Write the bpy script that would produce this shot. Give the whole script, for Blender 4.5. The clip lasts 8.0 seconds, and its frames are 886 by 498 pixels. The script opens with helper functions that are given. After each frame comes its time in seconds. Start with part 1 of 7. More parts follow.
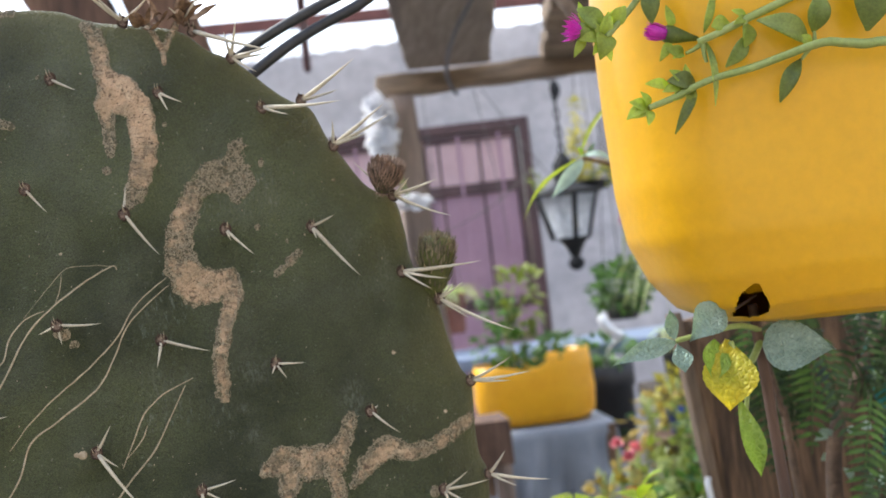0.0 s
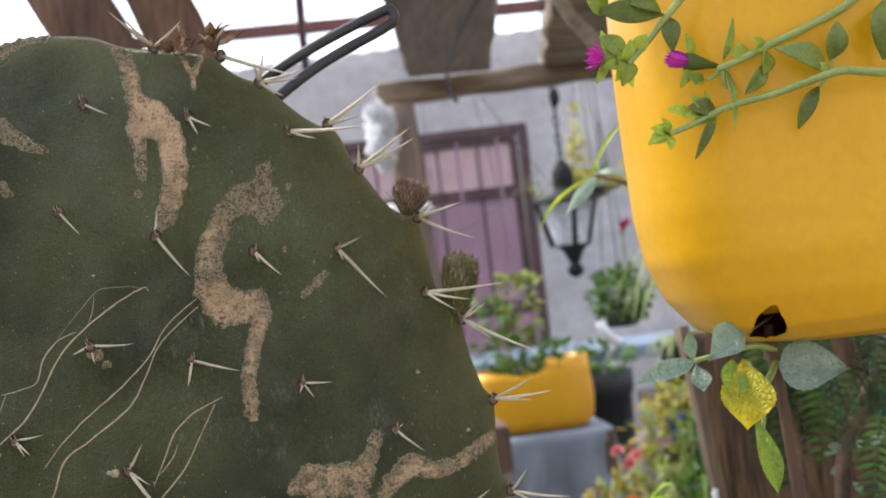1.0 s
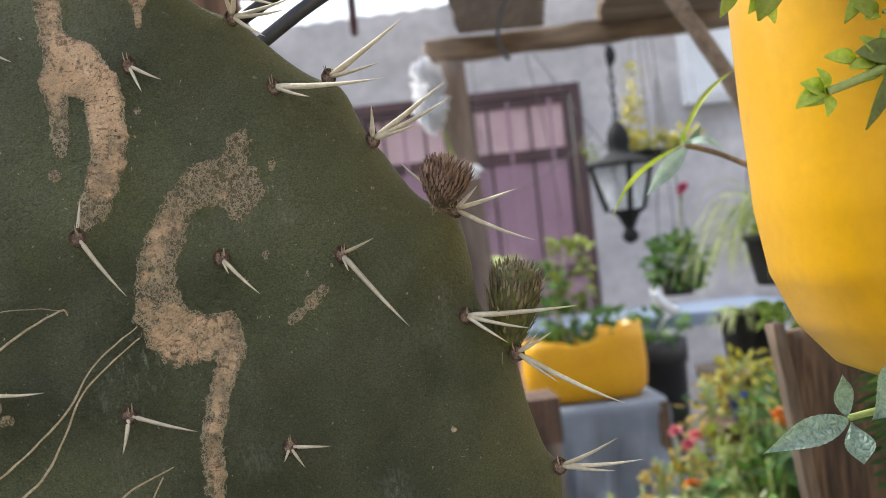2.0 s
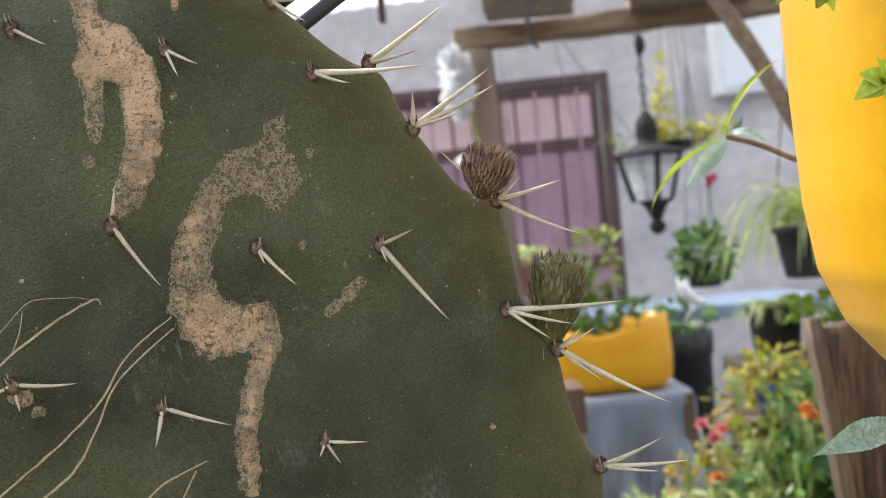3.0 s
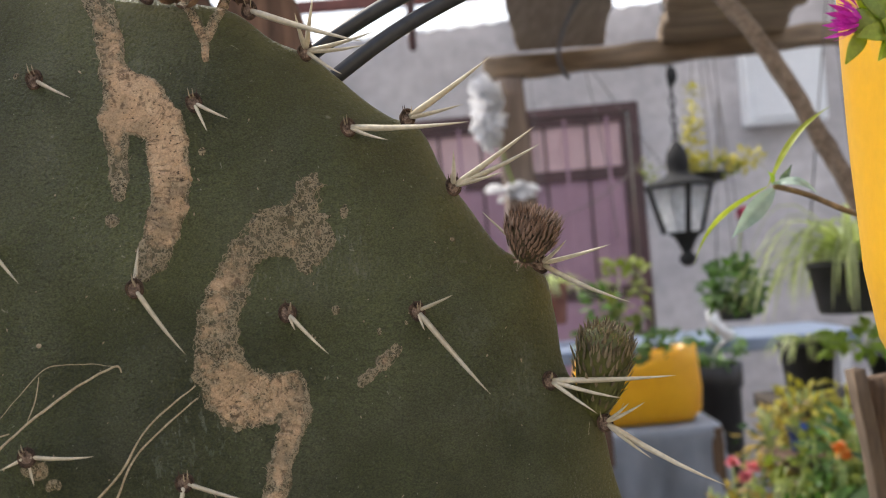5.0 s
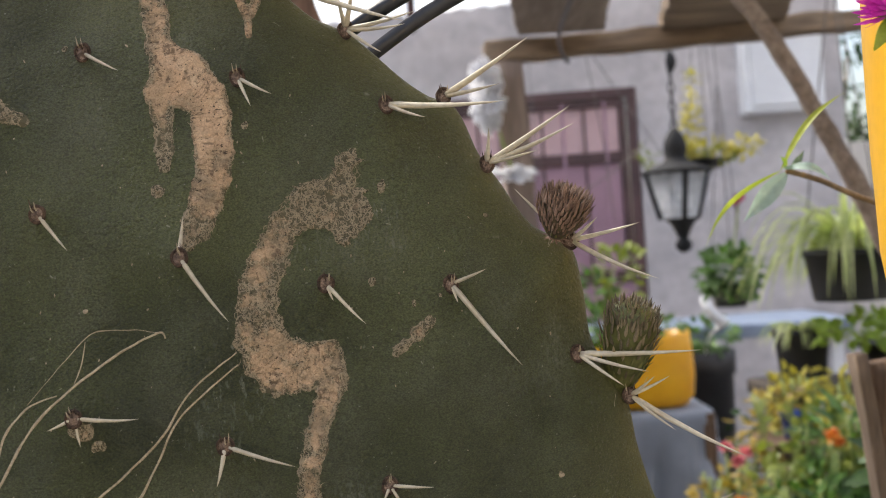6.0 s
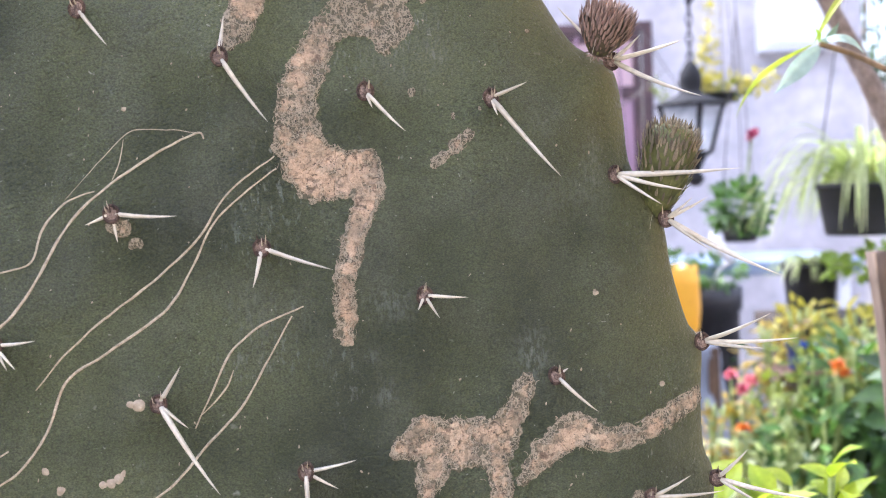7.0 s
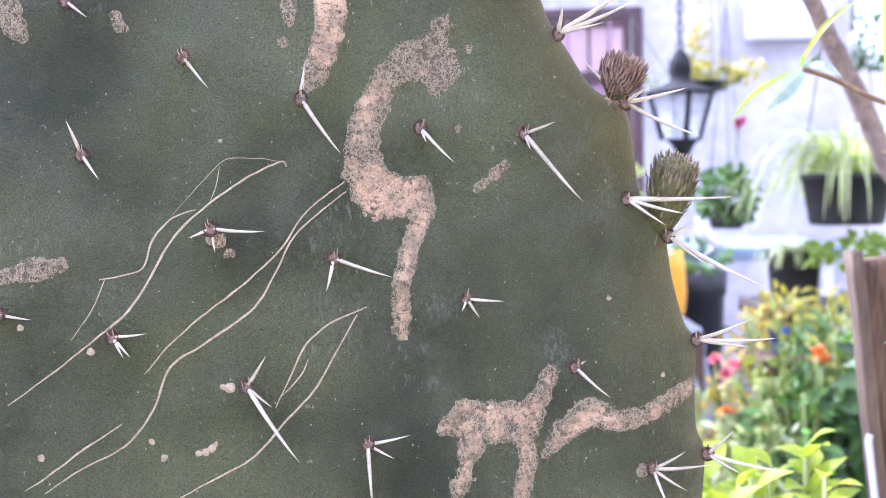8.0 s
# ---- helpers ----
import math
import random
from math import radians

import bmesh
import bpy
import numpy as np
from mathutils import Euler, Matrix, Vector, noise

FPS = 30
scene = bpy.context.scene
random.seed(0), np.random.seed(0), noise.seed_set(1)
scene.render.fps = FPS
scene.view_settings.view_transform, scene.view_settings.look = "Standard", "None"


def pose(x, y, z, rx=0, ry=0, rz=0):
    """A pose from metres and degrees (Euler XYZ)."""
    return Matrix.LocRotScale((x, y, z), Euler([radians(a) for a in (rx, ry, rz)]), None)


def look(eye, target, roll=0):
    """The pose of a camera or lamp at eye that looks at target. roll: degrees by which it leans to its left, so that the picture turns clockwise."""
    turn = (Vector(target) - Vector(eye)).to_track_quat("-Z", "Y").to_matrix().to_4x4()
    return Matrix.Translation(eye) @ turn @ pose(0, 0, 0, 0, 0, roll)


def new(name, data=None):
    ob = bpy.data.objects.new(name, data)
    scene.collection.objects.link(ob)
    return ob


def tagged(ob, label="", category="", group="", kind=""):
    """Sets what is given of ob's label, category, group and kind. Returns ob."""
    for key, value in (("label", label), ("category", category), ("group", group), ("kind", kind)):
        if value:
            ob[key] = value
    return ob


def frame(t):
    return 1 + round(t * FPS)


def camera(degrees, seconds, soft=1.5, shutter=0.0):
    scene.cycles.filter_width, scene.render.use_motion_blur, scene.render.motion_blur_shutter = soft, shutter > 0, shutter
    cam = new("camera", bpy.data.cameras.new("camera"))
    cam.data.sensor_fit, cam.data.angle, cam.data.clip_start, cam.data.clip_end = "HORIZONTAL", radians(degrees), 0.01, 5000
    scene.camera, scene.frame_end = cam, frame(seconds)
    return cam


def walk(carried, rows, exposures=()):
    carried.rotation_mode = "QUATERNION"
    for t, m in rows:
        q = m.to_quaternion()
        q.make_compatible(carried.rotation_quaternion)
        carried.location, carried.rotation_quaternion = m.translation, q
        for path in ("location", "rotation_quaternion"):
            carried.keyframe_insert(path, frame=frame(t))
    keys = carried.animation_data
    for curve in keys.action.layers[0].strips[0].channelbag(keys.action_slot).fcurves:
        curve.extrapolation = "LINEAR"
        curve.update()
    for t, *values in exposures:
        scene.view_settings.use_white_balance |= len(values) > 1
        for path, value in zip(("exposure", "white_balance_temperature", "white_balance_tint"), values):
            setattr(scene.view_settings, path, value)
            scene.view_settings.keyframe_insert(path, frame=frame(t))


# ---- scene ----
cam = camera(42.0, 8.0, soft=0.55)
# focus on the cactus pad, small aperture of a phone-sized lens
cam.data.dof.use_dof = True
cam.data.dof.focus_distance = 0.291
cam.data.dof.aperture_fstop = 26.0
PATH = [
    (0.0, 0.0088, -0.1326, 1.1763, 91.439, 6.710, -4.933),
    (0.5, 0.0006, -0.1560, 1.1808, 91.492, 6.814, -5.386),
    (1.0, -0.0007, -0.1400, 1.1830, 91.666, 6.590, -5.103),
    (1.2, 0.0036, -0.0870, 1.1892, 91.193, 6.480, -4.690),
    (1.5, 0.0106, -0.0467, 1.1939, 90.787, 6.287, -3.487),
    (1.7, 0.0122, -0.0266, 1.1965, 90.430, 6.210, -3.020),
    (3.0, 0.0086, -0.0114, 1.1992, 89.504, 5.422, -1.410),
    (3.5, 0.0000, -0.0000, 1.2000, 90.000, 5.000, 0.000),
    (4.0, 0.0040, 0.0071, 1.2131, 90.687, 4.979, 0.494),
    (4.5, 0.0073, 0.0072, 1.2099, 90.950, 4.824, 0.092),
    (6.0, -0.0030, -0.0033, 1.2073, 90.045, 3.727, -0.394),
    (6.5, -0.0106, 0.0004, 1.1940, 88.725, 2.404, -0.730),
    (7.0, -0.0116, -0.0025, 1.1789, 86.909, 2.122, 0.012),
    (7.5, -0.0130, -0.0039, 1.1782, 85.887, 1.588, 0.825),
    (8.0, -0.0261, -0.0540, 1.1909, 85.862, 1.254, -0.628),
]
EXPOSURE = [(0.0, 1.46, 6250, 8), (0.5, 1.48, 6350, 8), (1.0, 1.33, 6450, 9), (1.5, 1.27, 6500, 8), (3.0, 1.5, 6550, 6), (3.5, 1.6, 6850, 9), (4.0, 1.38, 6800, 10), (4.5, 1.06, 6850, 10), (6.0, 1.16, 6850, 11), (6.5, 1.7, 6550, 14),
            (7.0, 2.34, 5750, 20), (7.5, 2.55, 5450, 22), (8.0, 2.62, 5350, 27)]
walk(cam, [(r[0], pose(*r[1:])) for r in PATH], EXPOSURE)

# ---- daylight ----
SUN_UP, SUN_TURN = radians(52), radians(-58)     # the sun stands behind the yard, to the left
world = bpy.data.worlds.new("sky")
scene.world = world
world.use_nodes = True
wn = world.node_tree.nodes
sky = wn.new("ShaderNodeTexSky")
sky.sky_type, sky.sun_disc = "NISHITA", False
sky.sun_elevation, sky.sun_rotation = SUN_UP, SUN_TURN
sky.air_density, sky.dust_density, sky.ozone_density = 1.0, 4.0, 1.0
wn["Background"].inputs["Strength"].default_value = 0.15
world.node_tree.links.new(sky.outputs[0], wn["Background"].inputs["Color"])
sun = new("sun", bpy.data.lights.new("sun", "SUN"))
sun.data.energy, sun.data.angle, sun.data.color = 3.0, radians(1.0), (1.0, 0.95, 0.87)
sun_from = Vector((math.sin(SUN_TURN) * math.cos(SUN_UP), math.cos(SUN_TURN) * math.cos(SUN_UP), math.sin(SUN_UP)))
sun.matrix_world = look(sun_from * 20, (0, 0, 0))


# ---- materials ----
def nodes_of(m):
    m.use_nodes = True
    return m.node_tree.nodes, m.node_tree.links, m.node_tree.nodes["Principled BSDF"]


def noise_node(n, l, scale, detail=4.0, rough=0.55, stretch=None):
    tc = n.new("ShaderNodeTexCoord")
    t = n.new("ShaderNodeTexNoise")
    t.inputs["Scale"].default_value, t.inputs["Detail"].default_value, t.inputs["Roughness"].default_value = scale, detail, rough
    if stretch:
        mp = n.new("ShaderNodeMapping")
        mp.inputs["Scale"].default_value = stretch
        l.new(tc.outputs["Object"], mp.inputs["Vector"])
        l.new(mp.outputs[0], t.inputs["Vector"])
    else:
        l.new(tc.outputs["Object"], t.inputs["Vector"])
    return t


def ramp(n, l, src, stops):
    r = n.new("ShaderNodeValToRGB")
    el = r.color_ramp.elements
    while len(el) < len(stops):
        el.new(0.5)
    for e, (p, c) in zip(el, stops):
        e.position = p
        e.color = (*c, 1) if len(c) == 3 else c
    l.new(src, r.inputs[0])
    return r


def mixed(n, l, mode, fac, a, b):
    m = n.new("ShaderNodeMix")
    m.data_type, m.blend_type = "RGBA", mode
    for sock, v in ((m.inputs[0], fac), (m.inputs[6], a), (m.inputs[7], b)):
        if isinstance(v, (int, float)):
            sock.default_value = v
        elif isinstance(v, tuple):
            sock.default_value = (*v, 1)
        else:
            l.new(v, sock)
    return m.outputs[2]


def grey(v):
    return (v, v, v)


def surface(name, dark, light, scale=20.0, rough=0.6, fine=400.0, fine_amount=0.25, bump=0.3, bump_scale=150.0,
            bump_depth=0.001, stretch=None, metal=0.0, spread=0.0, thin=0.0, island=False, coat=0.0, glow=(1.25, 1.35, 0.7)):
    """A two-scale material: patches between two colours, fine grain over them, relief, and some variation from piece to piece."""
    m = bpy.data.materials.new(name)
    n, l, b = nodes_of(m)
    big = noise_node(n, l, scale, stretch=stretch)
    col = ramp(n, l, big.outputs[0], [(0.3, dark), (0.7, light)]).outputs[0]
    small = noise_node(n, l, fine, 3.0, stretch=stretch)
    g = ramp(n, l, small.outputs[0], [(0.3, grey(1 - fine_amount)), (0.7, grey(1 + fine_amount))])
    col = mixed(n, l, "MULTIPLY", 1.0, col, g.outputs[0])
    if spread:
        if island:
            src = n.new("ShaderNodeNewGeometry").outputs["Random Per Island"]
        else:
            src = n.new("ShaderNodeObjectInfo").outputs["Random"]
        v = ramp(n, l, src, [(0.0, grey(1 - spread)), (1.0, grey(1 + spread))])
        col = mixed(n, l, "MULTIPLY", 1.0, col, v.outputs[0])
    l.new(col, b.inputs["Base Color"])
    rr = ramp(n, l, big.outputs[0], [(0.2, grey(max(0.05, rough - 0.1))), (0.8, grey(min(1, rough + 0.1)))])
    l.new(rr.outputs[0], b.inputs["Roughness"])
    b.inputs["Metallic"].default_value = metal
    b.inputs["Coat Weight"].default_value, b.inputs["Coat Roughness"].default_value = coat, 0.22
    if bump:
        bt = noise_node(n, l, bump_scale, 5.0, 0.6, stretch)
        bn = n.new("ShaderNodeBump")
        bn.inputs["Strength"].default_value, bn.inputs["Distance"].default_value = bump, bump_depth
        l.new(bt.outputs[0], bn.inputs["Height"])
        l.new(bn.outputs[0], b.inputs["Normal"])
    if thin:
        tr = n.new("ShaderNodeBsdfTranslucent")
        l.new(mixed(n, l, "MULTIPLY", 1.0, col, glow), tr.inputs["Color"])
        mx = n.new("ShaderNodeMixShader")
        mx.inputs[0].default_value = thin
        l.new(b.outputs[0], mx.inputs[1])
        l.new(tr.outputs[0], mx.inputs[2])
        l.new(mx.outputs[0], n["Material Output"].inputs["Surface"])
    return m


def veined(m, scale, depth, pale):
    """Adds a net of sunken veins to a leaf material: puckered cells, paler lines between them."""
    n, l = m.node_tree.nodes, m.node_tree.links
    b = n["Principled BSDF"]
    tc = n.new("ShaderNodeTexCoord")
    net = n.new("ShaderNodeTexVoronoi")
    net.feature = "DISTANCE_TO_EDGE"
    net.inputs["Scale"].default_value = scale
    l.new(tc.outputs["Object"], net.inputs["Vector"])
    lines = ramp(n, l, net.outputs["Distance"], [(0.02, grey(0.5)), (0.12, grey(0.0))]).outputs[0]
    old = b.inputs["Base Color"].links[0].from_socket
    l.new(mixed(n, l, "MIX", lines, old, pale), b.inputs["Base Color"])
    bn = n.new("ShaderNodeBump")
    bn.inputs["Strength"].default_value, bn.inputs["Distance"].default_value = 1.0, depth
    l.new(ramp(n, l, net.outputs["Distance"], [(0.0, grey(0.0)), (0.3, grey(1.0))]).outputs[0], bn.inputs["Height"])
    if b.inputs["Normal"].links:
        l.new(b.inputs["Normal"].links[0].from_socket, bn.inputs["Normal"])
    l.new(bn.outputs[0], b.inputs["Normal"])
    return m


def calc(n, l, op, a, b=0.0, c=0.0):
    """One arithmetic node; its arguments are numbers or sockets."""
    k = n.new("ShaderNodeMath")
    k.operation = op
    for sock, v in zip(k.inputs, (a, b, c)):
        if isinstance(v, (int, float)):
            sock.default_value = v
        else:
            l.new(v, sock)
    return k.outputs[0]


def threads(n, l, src, level, width):
    """1 along the contour of a noise at that level, falling to 0 at the width."""
    d = calc(n, l, "ABSOLUTE", calc(n, l, "SUBTRACT", src, level))
    return calc(n, l, "SUBTRACT", 1.0, calc(n, l, "MINIMUM", calc(n, l, "DIVIDE", d, width), 1.0))


def pad_material():
    """Waxy cactus skin: olive green, a grey-blue bloom in patches, fine pores, pale flecks, browner towards the rim,
    where caught light is painted in too.
    """
    m = bpy.data.materials.new("cactus_skin")
    n, l, b = nodes_of(m)
    big = noise_node(n, l, 22.0, 3.0)
    col = ramp(n, l, big.outputs[0], [(0.32, (0.036, 0.043, 0.0125)), (0.68, (0.108, 0.121, 0.046))]).outputs[0]
    mid = noise_node(n, l, 55.0, 4.0, 0.6)
    bloom = ramp(n, l, mid.outputs[0], [(0.48, grey(0)), (0.75, grey(0.42))])
    col = mixed(n, l, "MIX", bloom.outputs[0], col, (0.135, 0.142, 0.085))
    pore = noise_node(n, l, 2100.0, 3.0, 0.65, (1.0, 1.0, 1.4))
    g = ramp(n, l, pore.outputs[0], [(0.34, grey(0.58)), (0.5, grey(0.98)), (0.66, grey(1.48))])
    col = mixed(n, l, "MULTIPLY", 1.0, col, g.outputs[0])
    fleck = n.new("ShaderNodeTexVoronoi")
    fleck.inputs["Scale"].default_value = 190.0
    tc = n.new("ShaderNodeTexCoord")
    warp = noise_node(n, l, 60.0)
    add = n.new("ShaderNodeVectorMath")
    add.operation = "MULTIPLY_ADD"
    l.new(warp.outputs[1], add.inputs[0])
    add.inputs[1].default_value = (0.02, 0.02, 0.02)
    l.new(tc.outputs["Object"], add.inputs[2])
    l.new(add.outputs[0], fleck.inputs["Vector"])
    spot = ramp(n, l, fleck.outputs["Distance"], [(0.05, grey(1)), (0.14, grey(0))])
    few = noise_node(n, l, 45.0, 2.0)
    where = ramp(n, l, few.outputs[0], [(0.52, grey(0)), (0.66, grey(0.8))])
    both = mixed(n, l, "MULTIPLY", 1.0, spot.outputs[0], where.outputs[0])
    col = mixed(n, l, "MIX", both, col, (0.27, 0.27, 0.2))
    dry = noise_node(n, l, 900.0, 4.0, 0.7, (1.0, 1.0, 0.35))
    dry_at = noise_node(n, l, 32.0, 2.0)
    dd = mixed(n, l, "MULTIPLY", 1.0, ramp(n, l, dry.outputs[0], [(0.56, grey(0)), (0.66, grey(1))]).outputs[0],
               ramp(n, l, dry_at.outputs[0], [(0.58, grey(0)), (0.72, grey(0.5))]).outputs[0])
    col = mixed(n, l, "MIX", dd, col, (0.24, 0.26, 0.2))
    # chalky scuffs
    scuff = n.new("ShaderNodeAttribute")
    scuff.attribute_name = "scuff"
    chalk = noise_node(n, l, 1100.0, 4.0, 0.7, (1.0, 1.0, 0.45))
    ch = calc(n, l, "MULTIPLY", scuff.outputs["Fac"], ramp(n, l, chalk.outputs[0], [(0.45, grey(0.06)), (0.62, grey(0.8))]).outputs[0])
    col = mixed(n, l, "MIX", ch, col, (0.25, 0.255, 0.2))
    dust = n.new("ShaderNodeTexVoronoi")
    dust.inputs["Scale"].default_value = 520.0
    l.new(add.outputs[0], dust.inputs["Vector"])
    grain = ramp(n, l, dust.outputs["Distance"], [(0.05, grey(0.85)), (0.14, grey(0))])
    some = ramp(n, l, dust.outputs["Color"], [(0.62, grey(0)), (0.7, grey(1))])
    col = mixed(n, l, "MIX", mixed(n, l, "MULTIPLY", 1.0, grain.outputs[0], some.outputs[0]), col, (0.32, 0.32, 0.23))
    rim = n.new("ShaderNodeAttribute")
    rim.attribute_name = "rim"
    # yellowish rim of its own, widened and paled to paint in light there
    edge = ramp(n, l, rim.outputs["Fac"], [(0.88, grey(0)), (0.965, grey(0.2)), (0.998, grey(0.65))])
    col = mixed(n, l, "MIX", edge.outputs[0], col, (0.185, 0.175, 0.062))
    l.new(col, b.inputs["Base Color"])
    b.inputs["Roughness"].default_value = 0.5
    l.new(ramp(n, l, mid.outputs[0], [(0.3, grey(0.3)), (0.75, grey(0.46))]).outputs[0], b.inputs["Roughness"])
    b1 = n.new("ShaderNodeBump")
    b1.inputs["Strength"].default_value, b1.inputs["Distance"].default_value = 1.0, 0.0009
    l.new(pore.outputs[0], b1.inputs["Height"])
    pebble = n.new("ShaderNodeTexVoronoi")
    pebble.inputs["Scale"].default_value = 1150.0
    l.new(tc.outputs["Object"], pebble.inputs["Vector"])
    b0 = n.new("ShaderNodeBump")
    b0.invert = True
    b0.inputs["Strength"].default_value, b0.inputs["Distance"].default_value = 1.0, 0.0006
    l.new(pebble.outputs["Distance"], b0.inputs["Height"])
    l.new(b0.outputs[0], b1.inputs["Normal"])
    b2 = n.new("ShaderNodeBump")
    b2.inputs["Strength"].default_value, b2.inputs["Distance"].default_value = 0.4, 0.005
    l.new(mid.outputs[0], b2.inputs["Height"])
    l.new(b1.outputs[0], b2.inputs["Normal"])
    # shallow dents that run up the pad
    dent = noise_node(n, l, 38.0, 2.0, 0.5, (1.0, 1.0, 0.4))
    b3 = n.new("ShaderNodeBump")
    b3.inputs["Strength"].default_value, b3.inputs["Distance"].default_value = 0.45, 0.008
    l.new(dent.outputs[0], b3.inputs["Height"])
    l.new(b2.outputs[0], b3.inputs["Normal"])
    l.new(b3.outputs[0], b.inputs["Normal"])
    return m


def cork_material():
    """Dry corky scar tissue: smooth tan skin with dark pores and growth lines where it is thick, a net of pale fibres over green where it is thin."""
    m = bpy.data.materials.new("cork")
    n, l, b = nodes_of(m)
    big = noise_node(n, l, 120.0, 4.0, 0.6)
    tan = ramp(n, l, big.outputs[0], [(0.3, (0.21, 0.16, 0.1)), (0.44, (0.37, 0.26, 0.155)), (0.56, (0.52, 0.345, 0.205)), (0.72, (0.58, 0.43, 0.275))]).outputs[0]
    grain = noise_node(n, l, 2600.0, 2.0, 0.6)
    tan = mixed(n, l, "MULTIPLY", 1.0, tan, ramp(n, l, grain.outputs[0], [(0.3, grey(0.72)), (0.7, grey(1.24))]).outputs[0])
    # dark pores, thicker in some places
    pore = noise_node(n, l, 1500.0, 2.0, 0.5, (1.0, 1.0, 1.5))
    where = noise_node(n, l, 230.0, 2.0)
    depth = calc(n, l, "MULTIPLY_ADD", where.outputs[0], 0.28, pore.outputs[0])
    pores = ramp(n, l, depth, [(0.44, grey(0.22)), (0.5, grey(1.0))]).outputs[0]
    tan = mixed(n, l, "MULTIPLY", 1.0, tan, pores)
    # brown pits in clusters
    pits = noise_node(n, l, 620.0, 3.0, 0.6)
    pit_at = noise_node(n, l, 170.0, 2.0)
    pit = calc(n, l, "MULTIPLY", ramp(n, l, pits.outputs[0], [(0.55, grey(0)), (0.63, grey(1))]).outputs[0], ramp(n, l, pit_at.outputs[0], [(0.42, grey(0)), (0.54, grey(0.85))]).outputs[0])
    tan = mixed(n, l, "MIX", pit, tan, (0.11, 0.066, 0.036))
    # growth lines across and along
    bend = noise_node(n, l, 95.0, 3.0, 0.5)
    along = n.new("ShaderNodeAttribute")
    along.attribute_name = "along"
    ring = n.new("ShaderNodeTexNoise")
    ring.noise_dimensions = "1D"
    ring.inputs["Scale"].default_value, ring.inputs["Detail"].default_value = 190.0, 2.0
    l.new(calc(n, l, "MULTIPLY_ADD", noise_node(n, l, 150.0, 3.0, 0.6).outputs[0], 0.005, along.outputs["Fac"]), ring.inputs["W"])
    fold = calc(n, l, "MAXIMUM", threads(n, l, ring.outputs[0], 0.47, 0.014), threads(n, l, ring.outputs[0], 0.6, 0.012))
    fold2 = threads(n, l, noise_node(n, l, 130.0, 3.0, 0.5, (0.6, 1.0, 1.5)).outputs[0], 0.55, 0.012)
    broken = ramp(n, l, noise_node(n, l, 260.0, 2.0).outputs[0], [(0.48, grey(0.0)), (0.58, grey(1.0))]).outputs[0]
    folds = calc(n, l, "MULTIPLY", calc(n, l, "MAXIMUM", fold, fold2), broken)
    tan = mixed(n, l, "MIX", calc(n, l, "MULTIPLY", folds, 0.8), tan, (0.075, 0.052, 0.028))
    tan = mixed(n, l, "MIX", calc(n, l, "MULTIPLY", threads(n, l, ring.outputs[0], 0.53, 0.03), 0.28), tan, (0.56, 0.43, 0.28))
    # net of fibres
    f1 = noise_node(n, l, 420.0, 3.0, 0.6)
    f2 = noise_node(n, l, 560.0, 3.0, 0.6, (1.0, 1.0, 0.6))
    net = calc(n, l, "MAXIMUM", threads(n, l, f1.outputs[0], 0.5, 0.045), threads(n, l, f2.outputs[0], 0.53, 0.045))
    net = calc(n, l, "MAXIMUM", net, threads(n, l, f1.outputs[0], 0.6, 0.035))
    netc = mixed(n, l, "MIX", net, (0.1, 0.088, 0.047), (0.46, 0.375, 0.245))
    netc = mixed(n, l, "MULTIPLY", 1.0, netc, pores)
    thick = n.new("ShaderNodeAttribute")
    thick.attribute_name = "thick"
    solid = n.new("ShaderNodeAttribute")
    solid.attribute_name = "solid"
    t = calc(n, l, "MULTIPLY_ADD", noise_node(n, l, 190.0, 5.0, 0.72).outputs[0], 2.0, calc(n, l, "MULTIPLY_ADD", thick.outputs["Fac"], 0.5, solid.outputs["Fac"]))
    zone = ramp(n, l, calc(n, l, "SUBTRACT", t, 1.12), [(0.5, grey(0.0)), (0.74, grey(0.9))]).outputs[0]
    holes = calc(n, l, "MULTIPLY", ramp(n, l, noise_node(n, l, 520.0, 2.0, 0.5).outputs[0], [(0.53, grey(0.0)), (0.58, grey(0.9))]).outputs[0],
                 ramp(n, l, solid.outputs["Fac"], [(0.2, grey(1.0)), (0.5, grey(0.0))]).outputs[0])
    tan = mixed(n, l, "MULTIPLY", 1.0, tan, ramp(n, l, solid.outputs["Fac"], [(0.3, (0.8, 0.83, 0.82)), (0.5, (1.0, 1.0, 1.0))]).outputs[0])
    tan = mixed(n, l, "MIX", holes, tan, (0.062, 0.062, 0.03))
    col = mixed(n, l, "MIX", zone, netc, tan)
    # pale lip on the very edge, broken
    lip = calc(n, l, "MULTIPLY", threads(n, l, thick.outputs["Fac"], 0.16, 0.15), ramp(n, l, where.outputs[0], [(0.48, grey(0.0)), (0.6, grey(0.6))]).outputs[0])
    col = mixed(n, l, "MIX", lip, col, (0.42, 0.34, 0.225))
    l.new(col, b.inputs["Base Color"])
    b.inputs["Roughness"].default_value = 0.8
    bn = n.new("ShaderNodeBump")
    bn.inputs["Strength"].default_value, bn.inputs["Distance"].default_value = 0.9, 0.0004
    hgt = mixed(n, l, "MIX", zone, net, calc(n, l, "SUBTRACT", pores, calc(n, l, "MULTIPLY", folds, 0.5)))
    l.new(hgt, bn.inputs["Height"])
    l.new(bn.outputs[0], b.inputs["Normal"])
    return m


